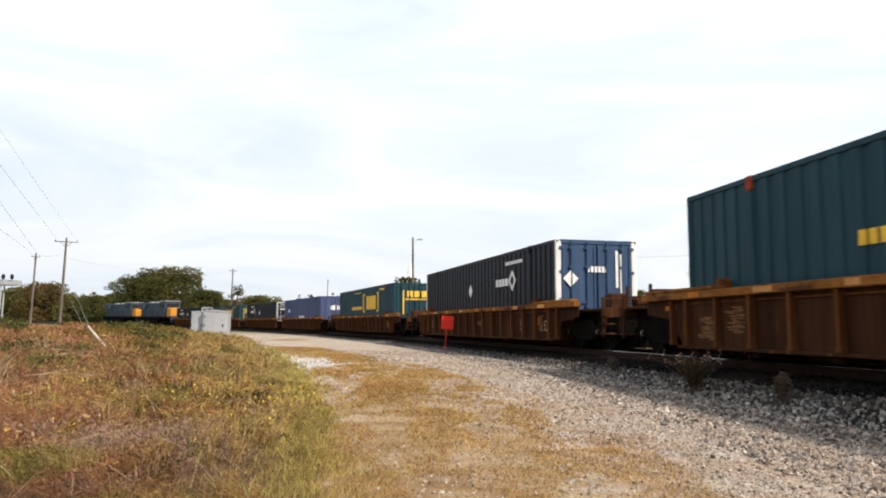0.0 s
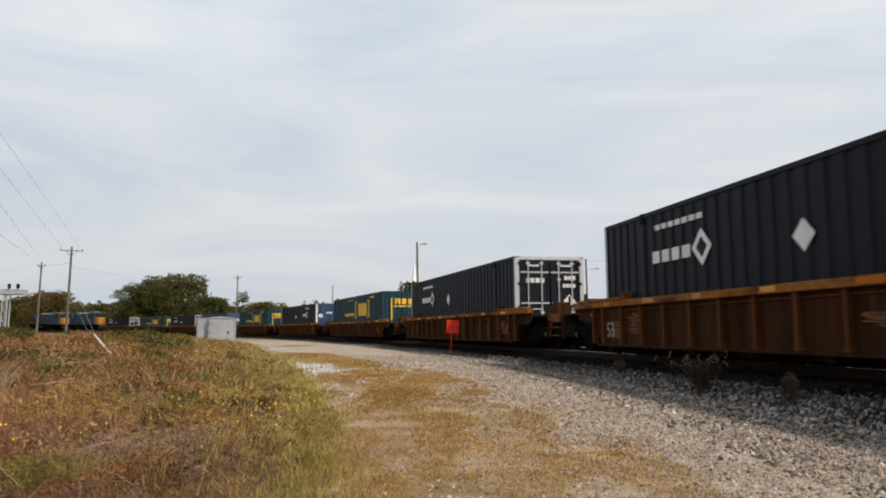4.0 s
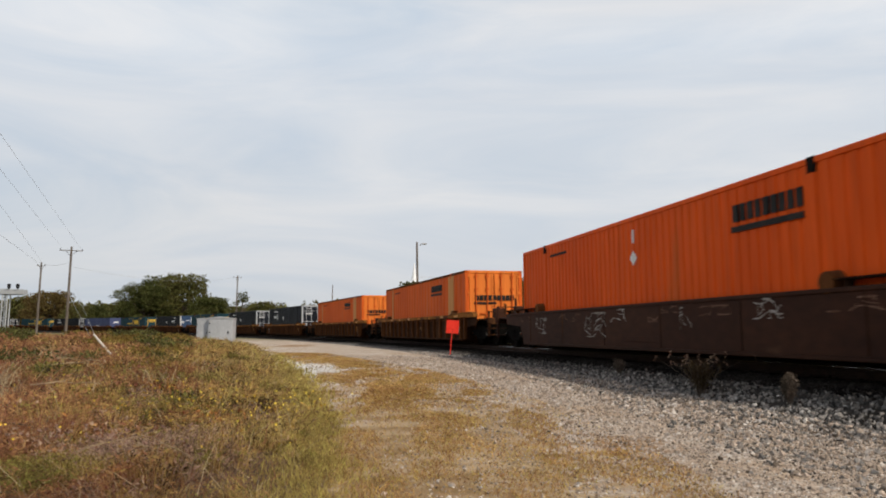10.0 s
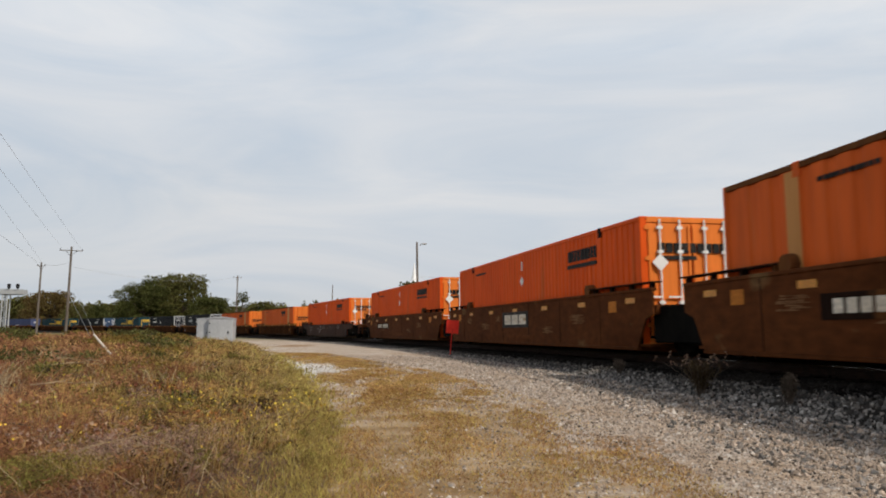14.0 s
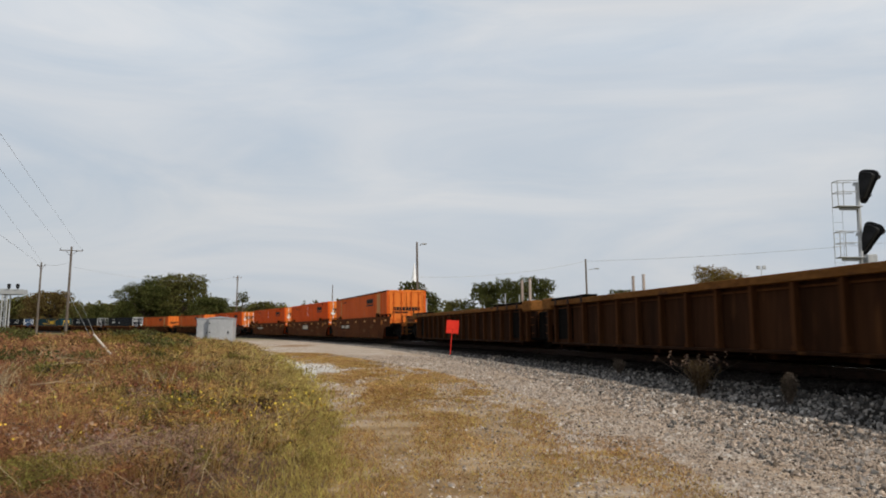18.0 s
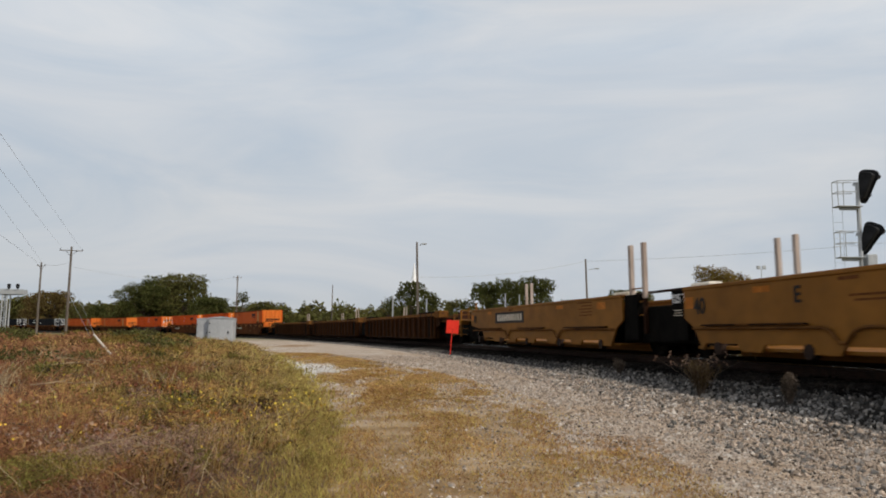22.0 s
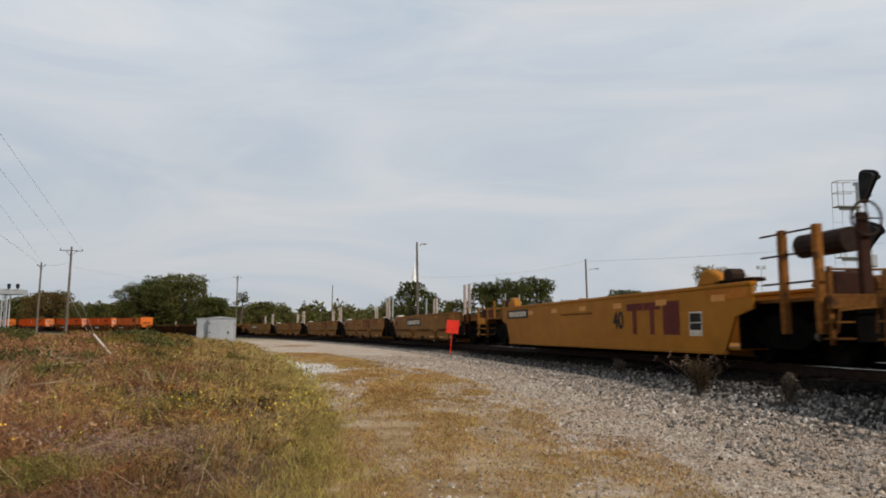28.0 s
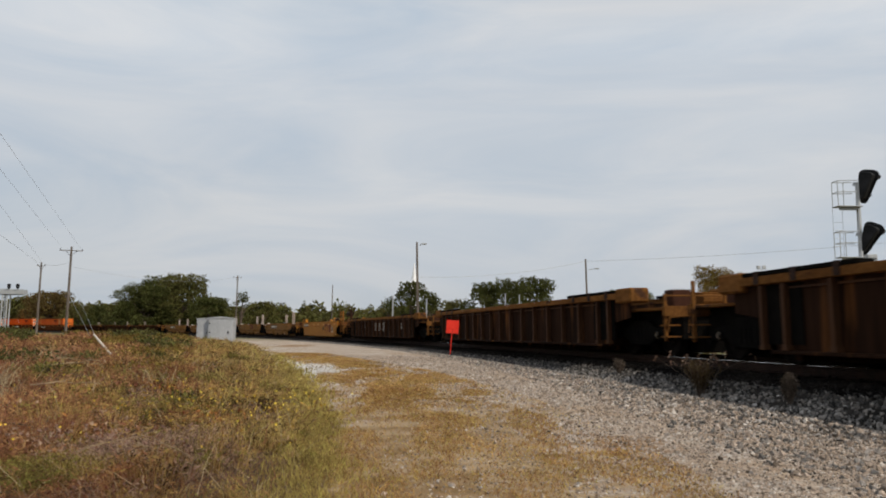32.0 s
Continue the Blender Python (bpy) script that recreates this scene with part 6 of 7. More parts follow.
def grove():
    big = "broad dark-green oak with a dense rounded crown"
    spec = [
        # column, top row, distance, half width in columns, leaf
        (252, 499, 185, 58, M_LEAF, big), (322, 484, 190, 58, M_LEAF2, big), (368, 524, 182, 40, M_LEAF, big), (215, 532, 196, 38, M_LEAF2, "low rounded olive-green tree"),
        (284, 485, 196, 56, M_LEAF, big),
        (88, 514, 222, 50, M_LEAF4, "rounded olive-brown autumn tree"), (45, 524, 236, 45, M_LEAF2, "rounded olive-green leafy tree"), (145, 540, 212, 42, M_LEAF2, "low rounded olive-green tree"), (10, 528, 240, 40, M_LEAF2, "rounded olive-green leafy tree"), (180, 538, 205, 35, M_LEAF, "low dark green tree"),
        (427, 513, 140, 16, M_LEAF, "small open-crowned tree beside a pole"), (465, 533, 210, 30, M_LEAF2, "rounded olive-green leafy tree"), (415, 540, 200, 30, M_LEAF2, "rounded olive-green leafy tree"),
        (727, 494, 125, 36, M_LEAF, "dark green tree with a flat uneven crown"), (760, 515, 122, 26, M_LEAF, "rounded dark green leafy tree"), (805, 531, 130, 26, M_LEAF2, "low rounded olive-green tree"), (688, 522, 128, 14, M_LEAF, "small dark green tree"),
        (862, 494, 112, 44, M_LEAF, "broad dark green oak tree"), (905, 490, 110, 48, M_LEAF, "broad dark green oak tree"), (950, 486, 112, 48, M_LEAF, "broad dark green oak tree"),
        (1106, 508, 135, 46, M_LEAF, "distant rounded dark green tree"), (1140, 514, 138, 26, M_LEAF2, "distant rounded olive-green tree"),
        (1266, 467, 84, 54, M_LEAF3, "rounded yellowing autumn tree"), (1306, 480, 86, 46, M_LEAF3, "rounded yellowing autumn tree"), (1420, 520, 110, 40, M_LEAF2, "rounded olive-green leafy tree"), (1010, 530, 150, 26, M_LEAF2, "distant rounded olive-green tree"),
    ]
    for i, (u, v, y, half, leaf, label) in enumerate(spec):
        h = px_z(u, v, y) - gz(px_x(u, y), y)
        spread = half / LENS * y * 1.12
        tree("tree", label, px_x(u, y), y, h, spread, leaf, 100 + i, 0.05 if half > 20 else 0.45, 0.00118 * y, (46000 if half > 20 else 17000) / y ** 1.25, 14 if half > 20 else 6)


grove()


def far_woods():
    """The low line of distant woods round the horizon, and scrub on the far side of the track, added dark to blacken
    gaps under cars.
    """
    rng = np.random.default_rng(5)
    blobs = []
    for k in range(230):
        a = radians(-75 + 150 * k / 229) + rng.uniform(-0.01, 0.01)
        d = rng.uniform(250, 330)
        x, y = d * math.sin(a), d * math.cos(a)
        h = rng.uniform(7.5, 12.5) * (0.85 if a > 0 else 1.0)
        blobs.append(((x, y, h * 0.45), (rng.uniform(5, 9), 5, h * 0.55)))
    V, F = leaf_cloud(rng, blobs, 62, 0.72)
    soup("far_woods", V, F, M_LEAF2, "low line of mixed green woods on the horizon", "woods")
    blobs = []
    for s in np.arange(-60, 210, 0.9):
        p = on_line(s, -rng.uniform(4.2, 11))
        h = rng.uniform(0.7, 1.3)
        blobs.append(((p.x, p.y, gz(p.x, p.y) + h * 0.4), (1.5, 1.5, h * 0.6)))
    V, F = leaf_cloud(rng, blobs, 190, 0.10)
    # added scrub in a dark tone stands for the blackness under the train
    soup("scrub", V, F, M_DIM, "low scrub added beyond the track, dark to blacken gaps under cars", "scrub")


far_woods()

LATTICE = np.random.default_rng(77).uniform(0, 1, (128, 128))


def patch(x, y, f, seed):
    """A slow random field from 0 to 1, two octaves."""
    out = 0.0
    for k, share in ((1.0, 0.65), (2.7, 0.35)):
        u, v = np.asarray(x) * f * k + seed * 7.3, np.asarray(y) * f * k + seed * 3.1
        i, j = np.floor(u).astype(int), np.floor(v).astype(int)
        a, b = u - i, v - j
        a, b = a * a * (3 - 2 * a), b * b * (3 - 2 * b)
        g = LATTICE[i % 128, j % 128] * (1 - a) * (1 - b) + LATTICE[(i + 1) % 128, j % 128] * a * (1 - b) + LATTICE[i % 128, (j + 1) % 128] * (1 - a) * b + LATTICE[(i + 1) % 128, (j + 1) % 128] * a * b
        out = out + share * g
    return np.clip((out - 0.5) * 1.5 + 0.5, 0, 1)


# ---- stones ----
ICO_V, ICO_F = None, None


def ico():
    bm = bmesh.new()
    bmesh.ops.create_icosphere(bm, subdivisions=1, radius=1.0)
    v = np.array([p.co[:] for p in bm.verts])
    f = np.array([[p.index for p in q.verts] for q in bm.faces])
    bm.free()
    return v, f


def shard():
    v = np.array([[1, 0, 0], [-1, 0, 0], [0, 1, 0], [0, -1, 0], [0, 0, 1], [0, 0, -1]], float)
    f = np.array([[0, 2, 4], [2, 1, 4], [1, 3, 4], [3, 0, 4], [2, 0, 5], [1, 2, 5], [3, 1, 5], [0, 3, 5]])
    return v, f


def stones(name, P, radius, material, label, category, seed, blunt=True):
    rng = np.random.default_rng(seed)
    bv, bf = ico() if blunt else shard()
    n = len(P)
    sc = radius[:, None, None] * rng.uniform(0.5, 1.4, (n, 1, 3))
    v = bv[None] * sc * rng.uniform(0.48, 1.3, (n, len(bv), 1))
    q = rng.normal(size=(n, 4))
    q /= np.linalg.norm(q, axis=1)[:, None]
    w, x, y, z = q.T
    R = np.stack([np.stack([1 - 2 * (y * y + z * z), 2 * (x * y - z * w), 2 * (x * z + y * w)], -1), np.stack([2 * (x * y + z * w), 1 - 2 * (x * x + z * z), 2 * (y * z - x * w)], -1), np.stack([2 * (x * z - y * w), 2 * (y * z + x * w), 1 - 2 * (x * x + y * y)], -1)], 1)
    v = np.einsum("nij,nkj->nki", R, v) + P[:, None, :]
    f = bf[None] + (np.arange(n) * len(bv))[:, None, None]
    return soup(name, v.reshape(-1, 3), f.reshape(-1, 3), material, label, category)


def ballast_z(lat):
    return np.interp(lat, [-3.6, -2.4, -1.9, 0, 1.9, 2.3, 2.9, 3.35, 3.9], [-1.1, -0.28, -0.2, -0.19, -0.20, -0.26, -0.5, -0.70, -1.15])


def scatter_stones():
    rng = np.random.default_rng(11)
    n = 54000
    s = -52 + 75 * rng.uniform(0, 1, n) ** 2.0
    lat = rng.uniform(1.32, 3.45, n) + rng.normal(0, 0.06, n)
    far = np.clip((s + 45) / 60, 0, 1)
    r = rng.uniform(0.013, 0.034, n) * (1 + 0.3 * far)
    P = np.array([on_line(a, b, float(ballast_z(b))) for a, b in zip(s, lat)])
    g = ground_z(P[:, 0], P[:, 1])
    P[:, 2] = np.maximum(P[:, 2], g) + r * 0.25
    # stones nearer the rail take darker mixes, painting the train's shade with the stain
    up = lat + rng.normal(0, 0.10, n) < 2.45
    for off, sel in ((0, s < -30), (20, s >= -30)):
        stones("ballast_stones", P[~up & sel], r[~up & sel], M_STONE, "loose grey crushed stones on the track's shoulder", "stones", 12 + off, off == 0)
        near_rail = lat + rng.normal(0, 0.07, len(lat)) < 2.2
        stones("ballast_stones", P[up & ~near_rail & sel], r[up & ~near_rail & sel], M_DARKSTONE, "stained crushed stones darkened for the train's shade", "stones", 15 + off, off == 0)
        stones("ballast_stones", P[near_rail & sel], r[near_rail & sel], M_OILSHADE, "crushed stones blackened for oil and the train's shade", "stones", 17 + off, off == 0)
    # the shoulder's foot, spilled out over the drive's edge
    n = 21000
    s = -51 + 34 * rng.uniform(0, 1, n) ** 1.5
    spill = np.interp(s, [-51, -44, -36, -20], [2.9, 2.2, 1.3, 0.6])
    lat = 3.0 + spill * rng.uniform(0, 1, n) ** 1.6
    P = np.array([on_line(a, b, -0.7) for a, b in zip(s, lat)])
    r = rng.uniform(0.010, 0.034, n) * rng.uniform(0.7, 1.3, n)
    P[:, 2] = np.maximum(ground_z(P[:, 0], P[:, 1]), P[:, 2] * 0 + np.array([float(ballast_z(b)) for b in lat]) - 0.15) + 0.05 * np.clip(1 - np.abs(lat - 3.3) / 0.5, 0, 1) * rng.uniform(0, 1, n) + r * 0.2
    mixed = rng.uniform(0, 1, n) < 0.45
    stones("ballast_stones", P[mixed], r[mixed], M_STONE, "grey crushed stones spilled at the drive's edge", "stones", 41, False)
    stones("ballast_stones", P[~mixed], r[~mixed], M_PEBBLE, "pinkish crushed stones spilled at the drive's edge", "stones", 42, False)
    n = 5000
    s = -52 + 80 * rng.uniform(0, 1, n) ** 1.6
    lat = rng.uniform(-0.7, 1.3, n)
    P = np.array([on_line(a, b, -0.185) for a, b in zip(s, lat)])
    stones("ballast_stones", P, rng.uniform(0.02, 0.045, n), M_OILSHADE, "dark crushed stones between the rails", "stones", 13)
    n = 110000
    y = 3.6 + 24 * rng.uniform(0, 1, n) ** 2.1
    lo = edge_of_bank(y) + 0.2
    hi = np.interp(y, [3, 6, 9, 12, 16, 20, 28], [5.0, 4.7, 4.2, 3.7, 2.9, 2.1, 0.3]) + 0.3
    x = lo + (hi - lo) * rng.uniform(0, 1, n) ** 0.55
    mid, wide = strip_mid(y), strip_half(y)
    keep = rng.uniform(0, 1, n) < np.clip((np.abs(x - mid) / wide) ** 2 + 0.5 * (patch(x, 0.4 * y, 2.0, 3.0) < 0.40), 0.16, 1) * (0.45 + 0.55 * (patch(x, 0.5 * y, 1.2, 6.0) > 0.36))
    x, y = x[keep], y[keep]
    r = rng.uniform(0.006, 0.017, len(x)) * rng.choice([0.8, 1.0, 1.4, 1.8], len(x), p=[0.45, 0.4, 0.13, 0.02]) * np.interp(y, [4, 20], [0.85, 1.25])
    P = np.stack([x, y, ground_z(x, y) + r * 0.2], -1)
    y = rng.uniform(-9, 3.8, 14000)
    x = rng.uniform(1.2, 5.4, len(y))
    q = rng.uniform(0.006, 0.02, len(y))
    stones("gravel_stones", np.stack([x, y, ground_z(x, y) + q * 0.2], -1), q, M_PEBBLE, "pale loose gravel on the drive", "gravel", 16, False)
    stones("gravel_stones", P, r, M_PEBBLE, "pale loose gravel on the drive", "gravel", 14, False)


scatter_stones()

# ---- weeds and grass ----


def blades(name, x, y, z, h, w, lean, material, label, category, seed, bend=0.5):
    """Tapering bent blades: three points at the foot and middle, one tip."""
    rng = np.random.default_rng(seed)
    n = len(x)
    a = rng.uniform(0, math.tau, n)
    t = rng.uniform(0, math.tau, n)
    foot = np.stack([x, y, z], -1)
    side = np.stack([np.cos(t), np.sin(t), np.zeros(n)], -1) * w[:, None]
    out = np.stack([np.cos(a), np.sin(a), np.zeros(n)], -1) * (h * lean)[:, None]
    up = np.zeros((n, 3))
    up[:, 2] = h
    m = foot + up * 0.55 + out * 0.3
    tip = foot + up + out
    V = np.stack([foot - side, foot + side, m + side * 0.7, m - side * 0.7, tip], 1)
    k = np.arange(n)[:, None] * 5
    F = np.concatenate([k + np.array([[0, 1, 2]]), k + np.array([[0, 2, 3]]), k + np.array([[3, 2, 4]])])
    return soup(name, V.reshape(-1, 3), F, material, label, category)


def on_bank(rng, n, y0, y1, spill=0.3):
    y = y0 * (y1 / y0) ** rng.uniform(0, 1, n)
    lo, hi = -0.66 * y - 1.0, edge_of_bank(y) + spill
    x = lo + (hi - lo) * rng.uniform(0, 1, n)
    return x, y


def tufts(rng, x, y, per, spread):
    n = len(x)
    X = np.repeat(x, per) + rng.normal(0, 1, n * per) * np.repeat(spread, per)
    Y = np.repeat(y, per) + rng.normal(0, 1, n * per) * np.repeat(spread, per)
    return X, Y


def weeds():
    rng = np.random.default_rng(21)

    def grass(n, per, y0, y1, h0, h1, material, label, category, seed, field=0.0, wide=0.0016, lean=0.6, spill=0.3):
        x, y = on_bank(rng, n, y0, y1, spill)
        k = patch(x, 0.45 * y, 1.6, seed) > field
        x, y = x[k], y[k]
        X, Y = tufts(rng, x, y, per, 0.03 + 0.007 * y)
        m = len(X)
        tall = np.repeat(rng.uniform(0.6, 1.25, len(x)), per)
        h = rng.uniform(h0, h1, m) * tall * np.clip((edge_of_bank(Y) + spill + 0.2 - X) / 1.6, 0.3, 1)
        w = np.maximum(0.0022, wide * 0.42 * Y) * rng.uniform(0.6, 1.3, m)
        blades("weeds", X, Y, ground_z(X, Y) - 0.01, h, w, rng.uniform(0.2, 1.0, m) * lean, material, label, category, seed)

    grass(1500, 12, 2.6, 60, 0.03, 0.09, M_DRY, "matted dry brown grass covering the bank", "dry grass", 31, 0.35, 0.0014, 3.2, 0.1)
    grass(1500, 12, 2.6, 60, 0.03, 0.10, M_RUST, "reddish-brown dead weeds on the bank", "weeds", 32, 0.30, 0.0014, 3.0, 0.0)
    grass(1500, 6, 2.6, 45, 0.02, 0.10, M_LITTER, "pinkish-grey dead stems lying on the bank", "dead stalks", 34, 0.5, 0.0008, 7.0, -0.5)
    grass(3200, 6, 2.6, 15, 0.02, 0.12, M_RUST, "long bent reddish stems in the weeds", "weeds", 37, 0.35, 0.0007, 5.0, 0.1)
    grass(800, 6, 2.6, 15, 0.03, 0.12, M_DRY, "long bent dry stems in the weeds", "dry grass", 36, 0.4, 0.0007, 4.0, 0.1)
    grass(500, 10, 2.6, 40, 0.03, 0.12, M_OLIVE, "low olive-green weeds on the bank", "weeds", 39, 0.5, 0.0013, 1.6, 0.0)
    grass(260, 4, 2.6, 30, 0.10, 0.26, M_STRAW, "pale dead stalks standing in the weeds", "dead stalks", 38, 0.5, 0.0007, 0.9, -0.3)

    # clumps of one kind each: fine stems fanning from a root, small leaves along the upper stems
    n = 7600
    x, y = on_bank(rng, n, 3.0, 60, 0.05)
    inside = edge_of_bank(y) - x
    open_soil = patch(x, 0.45 * y, 1.9, 9.0) < 0.34
    x, y, inside = x[~open_soil], y[~open_soil], inside[~open_soil]
    n = len(x)
    tone = patch(x, 0.45 * y, 1.3, 5.0) + rng.normal(0, 0.09, n) + 0.20 * np.clip(inside / (0.3 * y) - 0.75, -0.5, 1)
    moist = patch(x, 0.45 * y, 1.1, 2.0) + rng.normal(0, 0.14, n)
    green = 1.0 - inside / (0.040 * y + 0.20) + rng.normal(0, 0.35, n)
    lot = rng.uniform(0, 1, n)
    kind = np.where(tone > 0.58, 1, np.where(tone > 0.46, np.where(lot < 0.5, 2, 5), np.where(moist > 0.56, 3, np.where(lot < 0.3, 4, np.where(lot < 0.6, 2, 5)))))
    kind = np.where((lot > 0.83), 6, np.where(lot < 0.03, 7, kind))
    # tan and olive grass along the bank's foot, green at its very edge
    kind = np.where(green > -1.5, np.where(lot < 0.40, 8, np.where(lot < 0.58, 3, np.where(lot < 0.80, 2, kind))), kind)
    kind = np.where(green > 0.2, np.where(lot < 0.6, 0, 8), kind)
    for cx, cy, r, share, k in ((-2.3, 6.1, 0.55, 0.75, 5), (-1.6, 5.6, 0.35, 0.5, 5), (-2.75, 4.85, 0.40, 0.8, 3), (-2.35, 5.1, 0.22, 0.8, 0), (-3.6, 8.6, 0.8, 0.5, 3), (-9.5, 17.0, 1.6, 0.7, 1), (-4.6, 12.0, 0.9, 0.5, 3), (-6.5, 13.0, 1.0, 0.5, 3)):
        kind = np.where((np.hypot(x - cx, (y - cy) / 1.6) < r) & (rng.uniform(0, 1, n) < share), k, kind)
    R = (0.070 + 0.009 * y) * rng.choice([0.6, 1.0, 1.9], n, p=[0.4, 0.4, 0.2]) * rng.uniform(0.7, 1.3, n)
    relief = 0.45 + 1.1 * patch(x, 0.45 * y, 1.0, 12.0)
    H = (0.150 + 0.0015 * y) * rng.uniform(0.55, 1.5, n) * relief * np.clip(inside / 1.5 + 0.25, 0.25, 1)
    per, leaves = 44, 40
    lean_x, lean_y = rng.normal(0, 0.25, n), rng.normal(0, 0.25, n)
    for k, material, tall, leafy, label in ((0, M_GRASS, 0.9, 0, "clumps of green and yellowing grass"), (1, M_RUST, 1.05, 1.0, "clumps of reddish dead weeds"), (2, M_DRY, 1.15, 0.6, "clumps of dry brown grass and weeds"), (3, M_OLIVE, 0.9, 1.2, "clumps of olive-green weeds"), (4, M_AMBER, 1.0, 1.0, "clumps of yellow-brown weeds"), (5, M_LITTER, 0.8, 0.7, "clumps of pinkish-grey dead weeds"), (6, M_DIM, 0.8, 1.1, "clumps of dark withered weeds"), (7, M_EMBER, 0.9, 1.2, "clumps of orange-red autumn leaves"), (8, M_TANGRASS, 1.1, 0, "clumps of fine tan grass")):
        sel = kind == k
        m = int(sel.sum())
        cx, cy, r, h, lx, ly = (np.repeat(q[sel], per) for q in (x, y, R, H * tall, lean_x, lean_y))
        c = m * per
        a = rng.uniform(0, math.tau, c)
        u = rng.uniform(0.1, 1, c) ** 0.7
        dx, dy = np.cos(a) * r * u + lx * h, np.sin(a) * r * u + ly * h
        top = h * np.sqrt(np.clip(1 - 0.6 * u * u, 0.1, 1)) * rng.uniform(0.45, 1.25, c)
        fx, fy = cx + dx * 0.45 + rng.normal(0, 0.3, c) * r, cy + dy * 0.45 + rng.normal(0, 0.3, c) * r
        foot = np.stack([fx, fy, ground_z(fx, fy) - 0.01], -1)
        out = np.stack([dx, dy, np.zeros(c)], -1)
        up = np.zeros((c, 3))
        up[:, 2] = top
        mid = foot + up * 0.62 + out * 0.40
        tip = foot + up + out * rng.uniform(0.8, 1.7, (c, 1)) + rng.normal(0, 0.012, (c, 3))
        t = rng.uniform(0, math.tau, c)
        side = np.stack([np.cos(t), np.sin(t), np.zeros(c)], -1) * (np.maximum(0.0013, 0.00042 * cy) * rng.uniform(0.5, 1.5, c))[:, None]
        V = np.stack([foot - side, foot + side, mid + side * 0.8, mid - side * 0.8, tip], 1).reshape(-1, 3)
        kk = np.arange(c)[:, None] * 5
        F = np.concatenate([kk + np.array([[0, 1, 2]]), kk + np.array([[0, 2, 3]]), kk + np.array([[3, 2, 4]])])
        soup("weeds", V, F, material, label, "weeds")
        if not leafy:
            continue
        pick = np.concatenate([np.arange(per)[: int(leaves * leafy)] + per * j for j in range(m)]) if m else np.zeros(0, int)
        f = rng.uniform(0, 1, (len(pick), 1))
        P = mid[pick] * (1 - f) + tip[pick] * f
        c = len(P)
        q = rng.normal(size=(c, 3)) * np.array([1, 1, 0.7])
        q /= np.linalg.norm(q, axis=1)[:, None]
        b = np.cross(q, rng.normal(size=(c, 3)))
        b /= np.linalg.norm(b, axis=1)[:, None]
        w = ((0.0045 + 0.00105 * cy[pick]) * rng.uniform(0.4, 1.6, c))[:, None]
        long = rng.uniform(0.9, 2.6, (c, 1))
        V = np.stack([P - q * w * long, P + b * w * 0.5, P + q * w * long, P - b * w * 0.5], 1).reshape(-1, 3)
        soup("weed_leaves", V, np.arange(c * 4).reshape(c, 4), material, label, "weeds")

    # long bare canes and broken stems, lying and leaning every way
    n = 2600
    x, y = on_bank(rng, n, 3.2, 40, -0.15)
    for k, (material, label) in enumerate(((M_STRAW, "pale broken canes in the weeds"), (M_DIM, "dark broken canes in the weeds"), (M_RUST, "reddish bare canes in the weeds"))):
        X, Y = x[k::3], y[k::3]
        m = len(X)
        blades("canes", X, Y, ground_z(X, Y) + rng.uniform(0.0, 0.12, m), rng.uniform(0.04, 0.30, m), np.maximum(0.0020, 0.0005 * Y) * rng.uniform(0.5, 1.2, m), rng.uniform(0.3, 3.2, m), material, label, "dead stalks", 230 + k)

    # heaps of large curled dead leaves
    for k, (cx, cy, r, num) in enumerate(((-3.2, 5.9, 0.22, 190), (-2.75, 6.3, 0.16, 90), (-4.6, 7.6, 0.25, 130), (-2.2, 7.2, 0.2, 80), (-2.3, 6.0, 0.3, 140))):
        q = rng.normal(size=(num, 2)) * r
        X, Y = cx + q[:, 0], cy + q[:, 1]
        P = np.stack([X, Y, ground_z(X, Y) + rng.uniform(0.02, 0.20, num)], -1)
        a = rng.normal(size=(num, 3))
        a /= np.linalg.norm(a, axis=1)[:, None]
        b = np.cross(a, rng.normal(size=(num, 3)))
        b /= np.linalg.norm(b, axis=1)[:, None]
        w = 0.020 * rng.uniform(0.5, 1.5, (num, 1))
        fold = np.cross(a, b) * w * 0.5
        V = np.stack([P - a * w, P + b * w * 0.6 + fold, P + a * w, P - b * w * 0.6 + fold], 1).reshape(-1, 3)
        i = np.arange(num)[:, None] * 4
        soup("dead_leaves", V, np.concatenate([i + np.array([[0, 1, 2]]), i + np.array([[0, 2, 3]])]), (M_LITTER, M_RUST, M_LITTER, M_EMBER, M_LITTER)[k], "heap of large curled brown dead leaves", "dead leaves")

    # tall pale tussocks of dead grass, bent over
    for k, (cx, cy, hh, r, num) in enumerate(((-5.25, 8.9, 0.62, 0.16, 150), (-4.95, 8.3, 0.42, 0.12, 90), (-8.0, 15.6, 0.50, 0.35, 60), (-3.1, 6.0, 0.34, 0.2, 60), (-4.3, 11.5, 0.36, 0.3, 80), (-6.3, 10.6, 0.40, 0.3, 80))):
        px, py = cx + rng.normal(0, r * 0.5, num), cy + rng.normal(0, r * 0.5, num)
        blades("dead_grass", px, py, ground_z(px, py) - 0.01, hh * rng.uniform(0.4, 1.1, num), np.maximum(0.002, 0.0004 * py) * rng.uniform(0.6, 1.4, num), rng.uniform(0.2, 1.1, num), M_STRAW, "tall pale tussock of bent dead grass", "dead grass", 200 + k)

    # the bank goes on beside and behind the viewer
    for material, label, seed in ((M_RUST, "reddish-brown dead weeds on the bank", 81), (M_DRY, "matted dry brown grass covering the bank", 82), (M_OLIVE, "low olive-green weeds on the bank", 83)):
        y = rng.uniform(-9, 3.2, 7000)
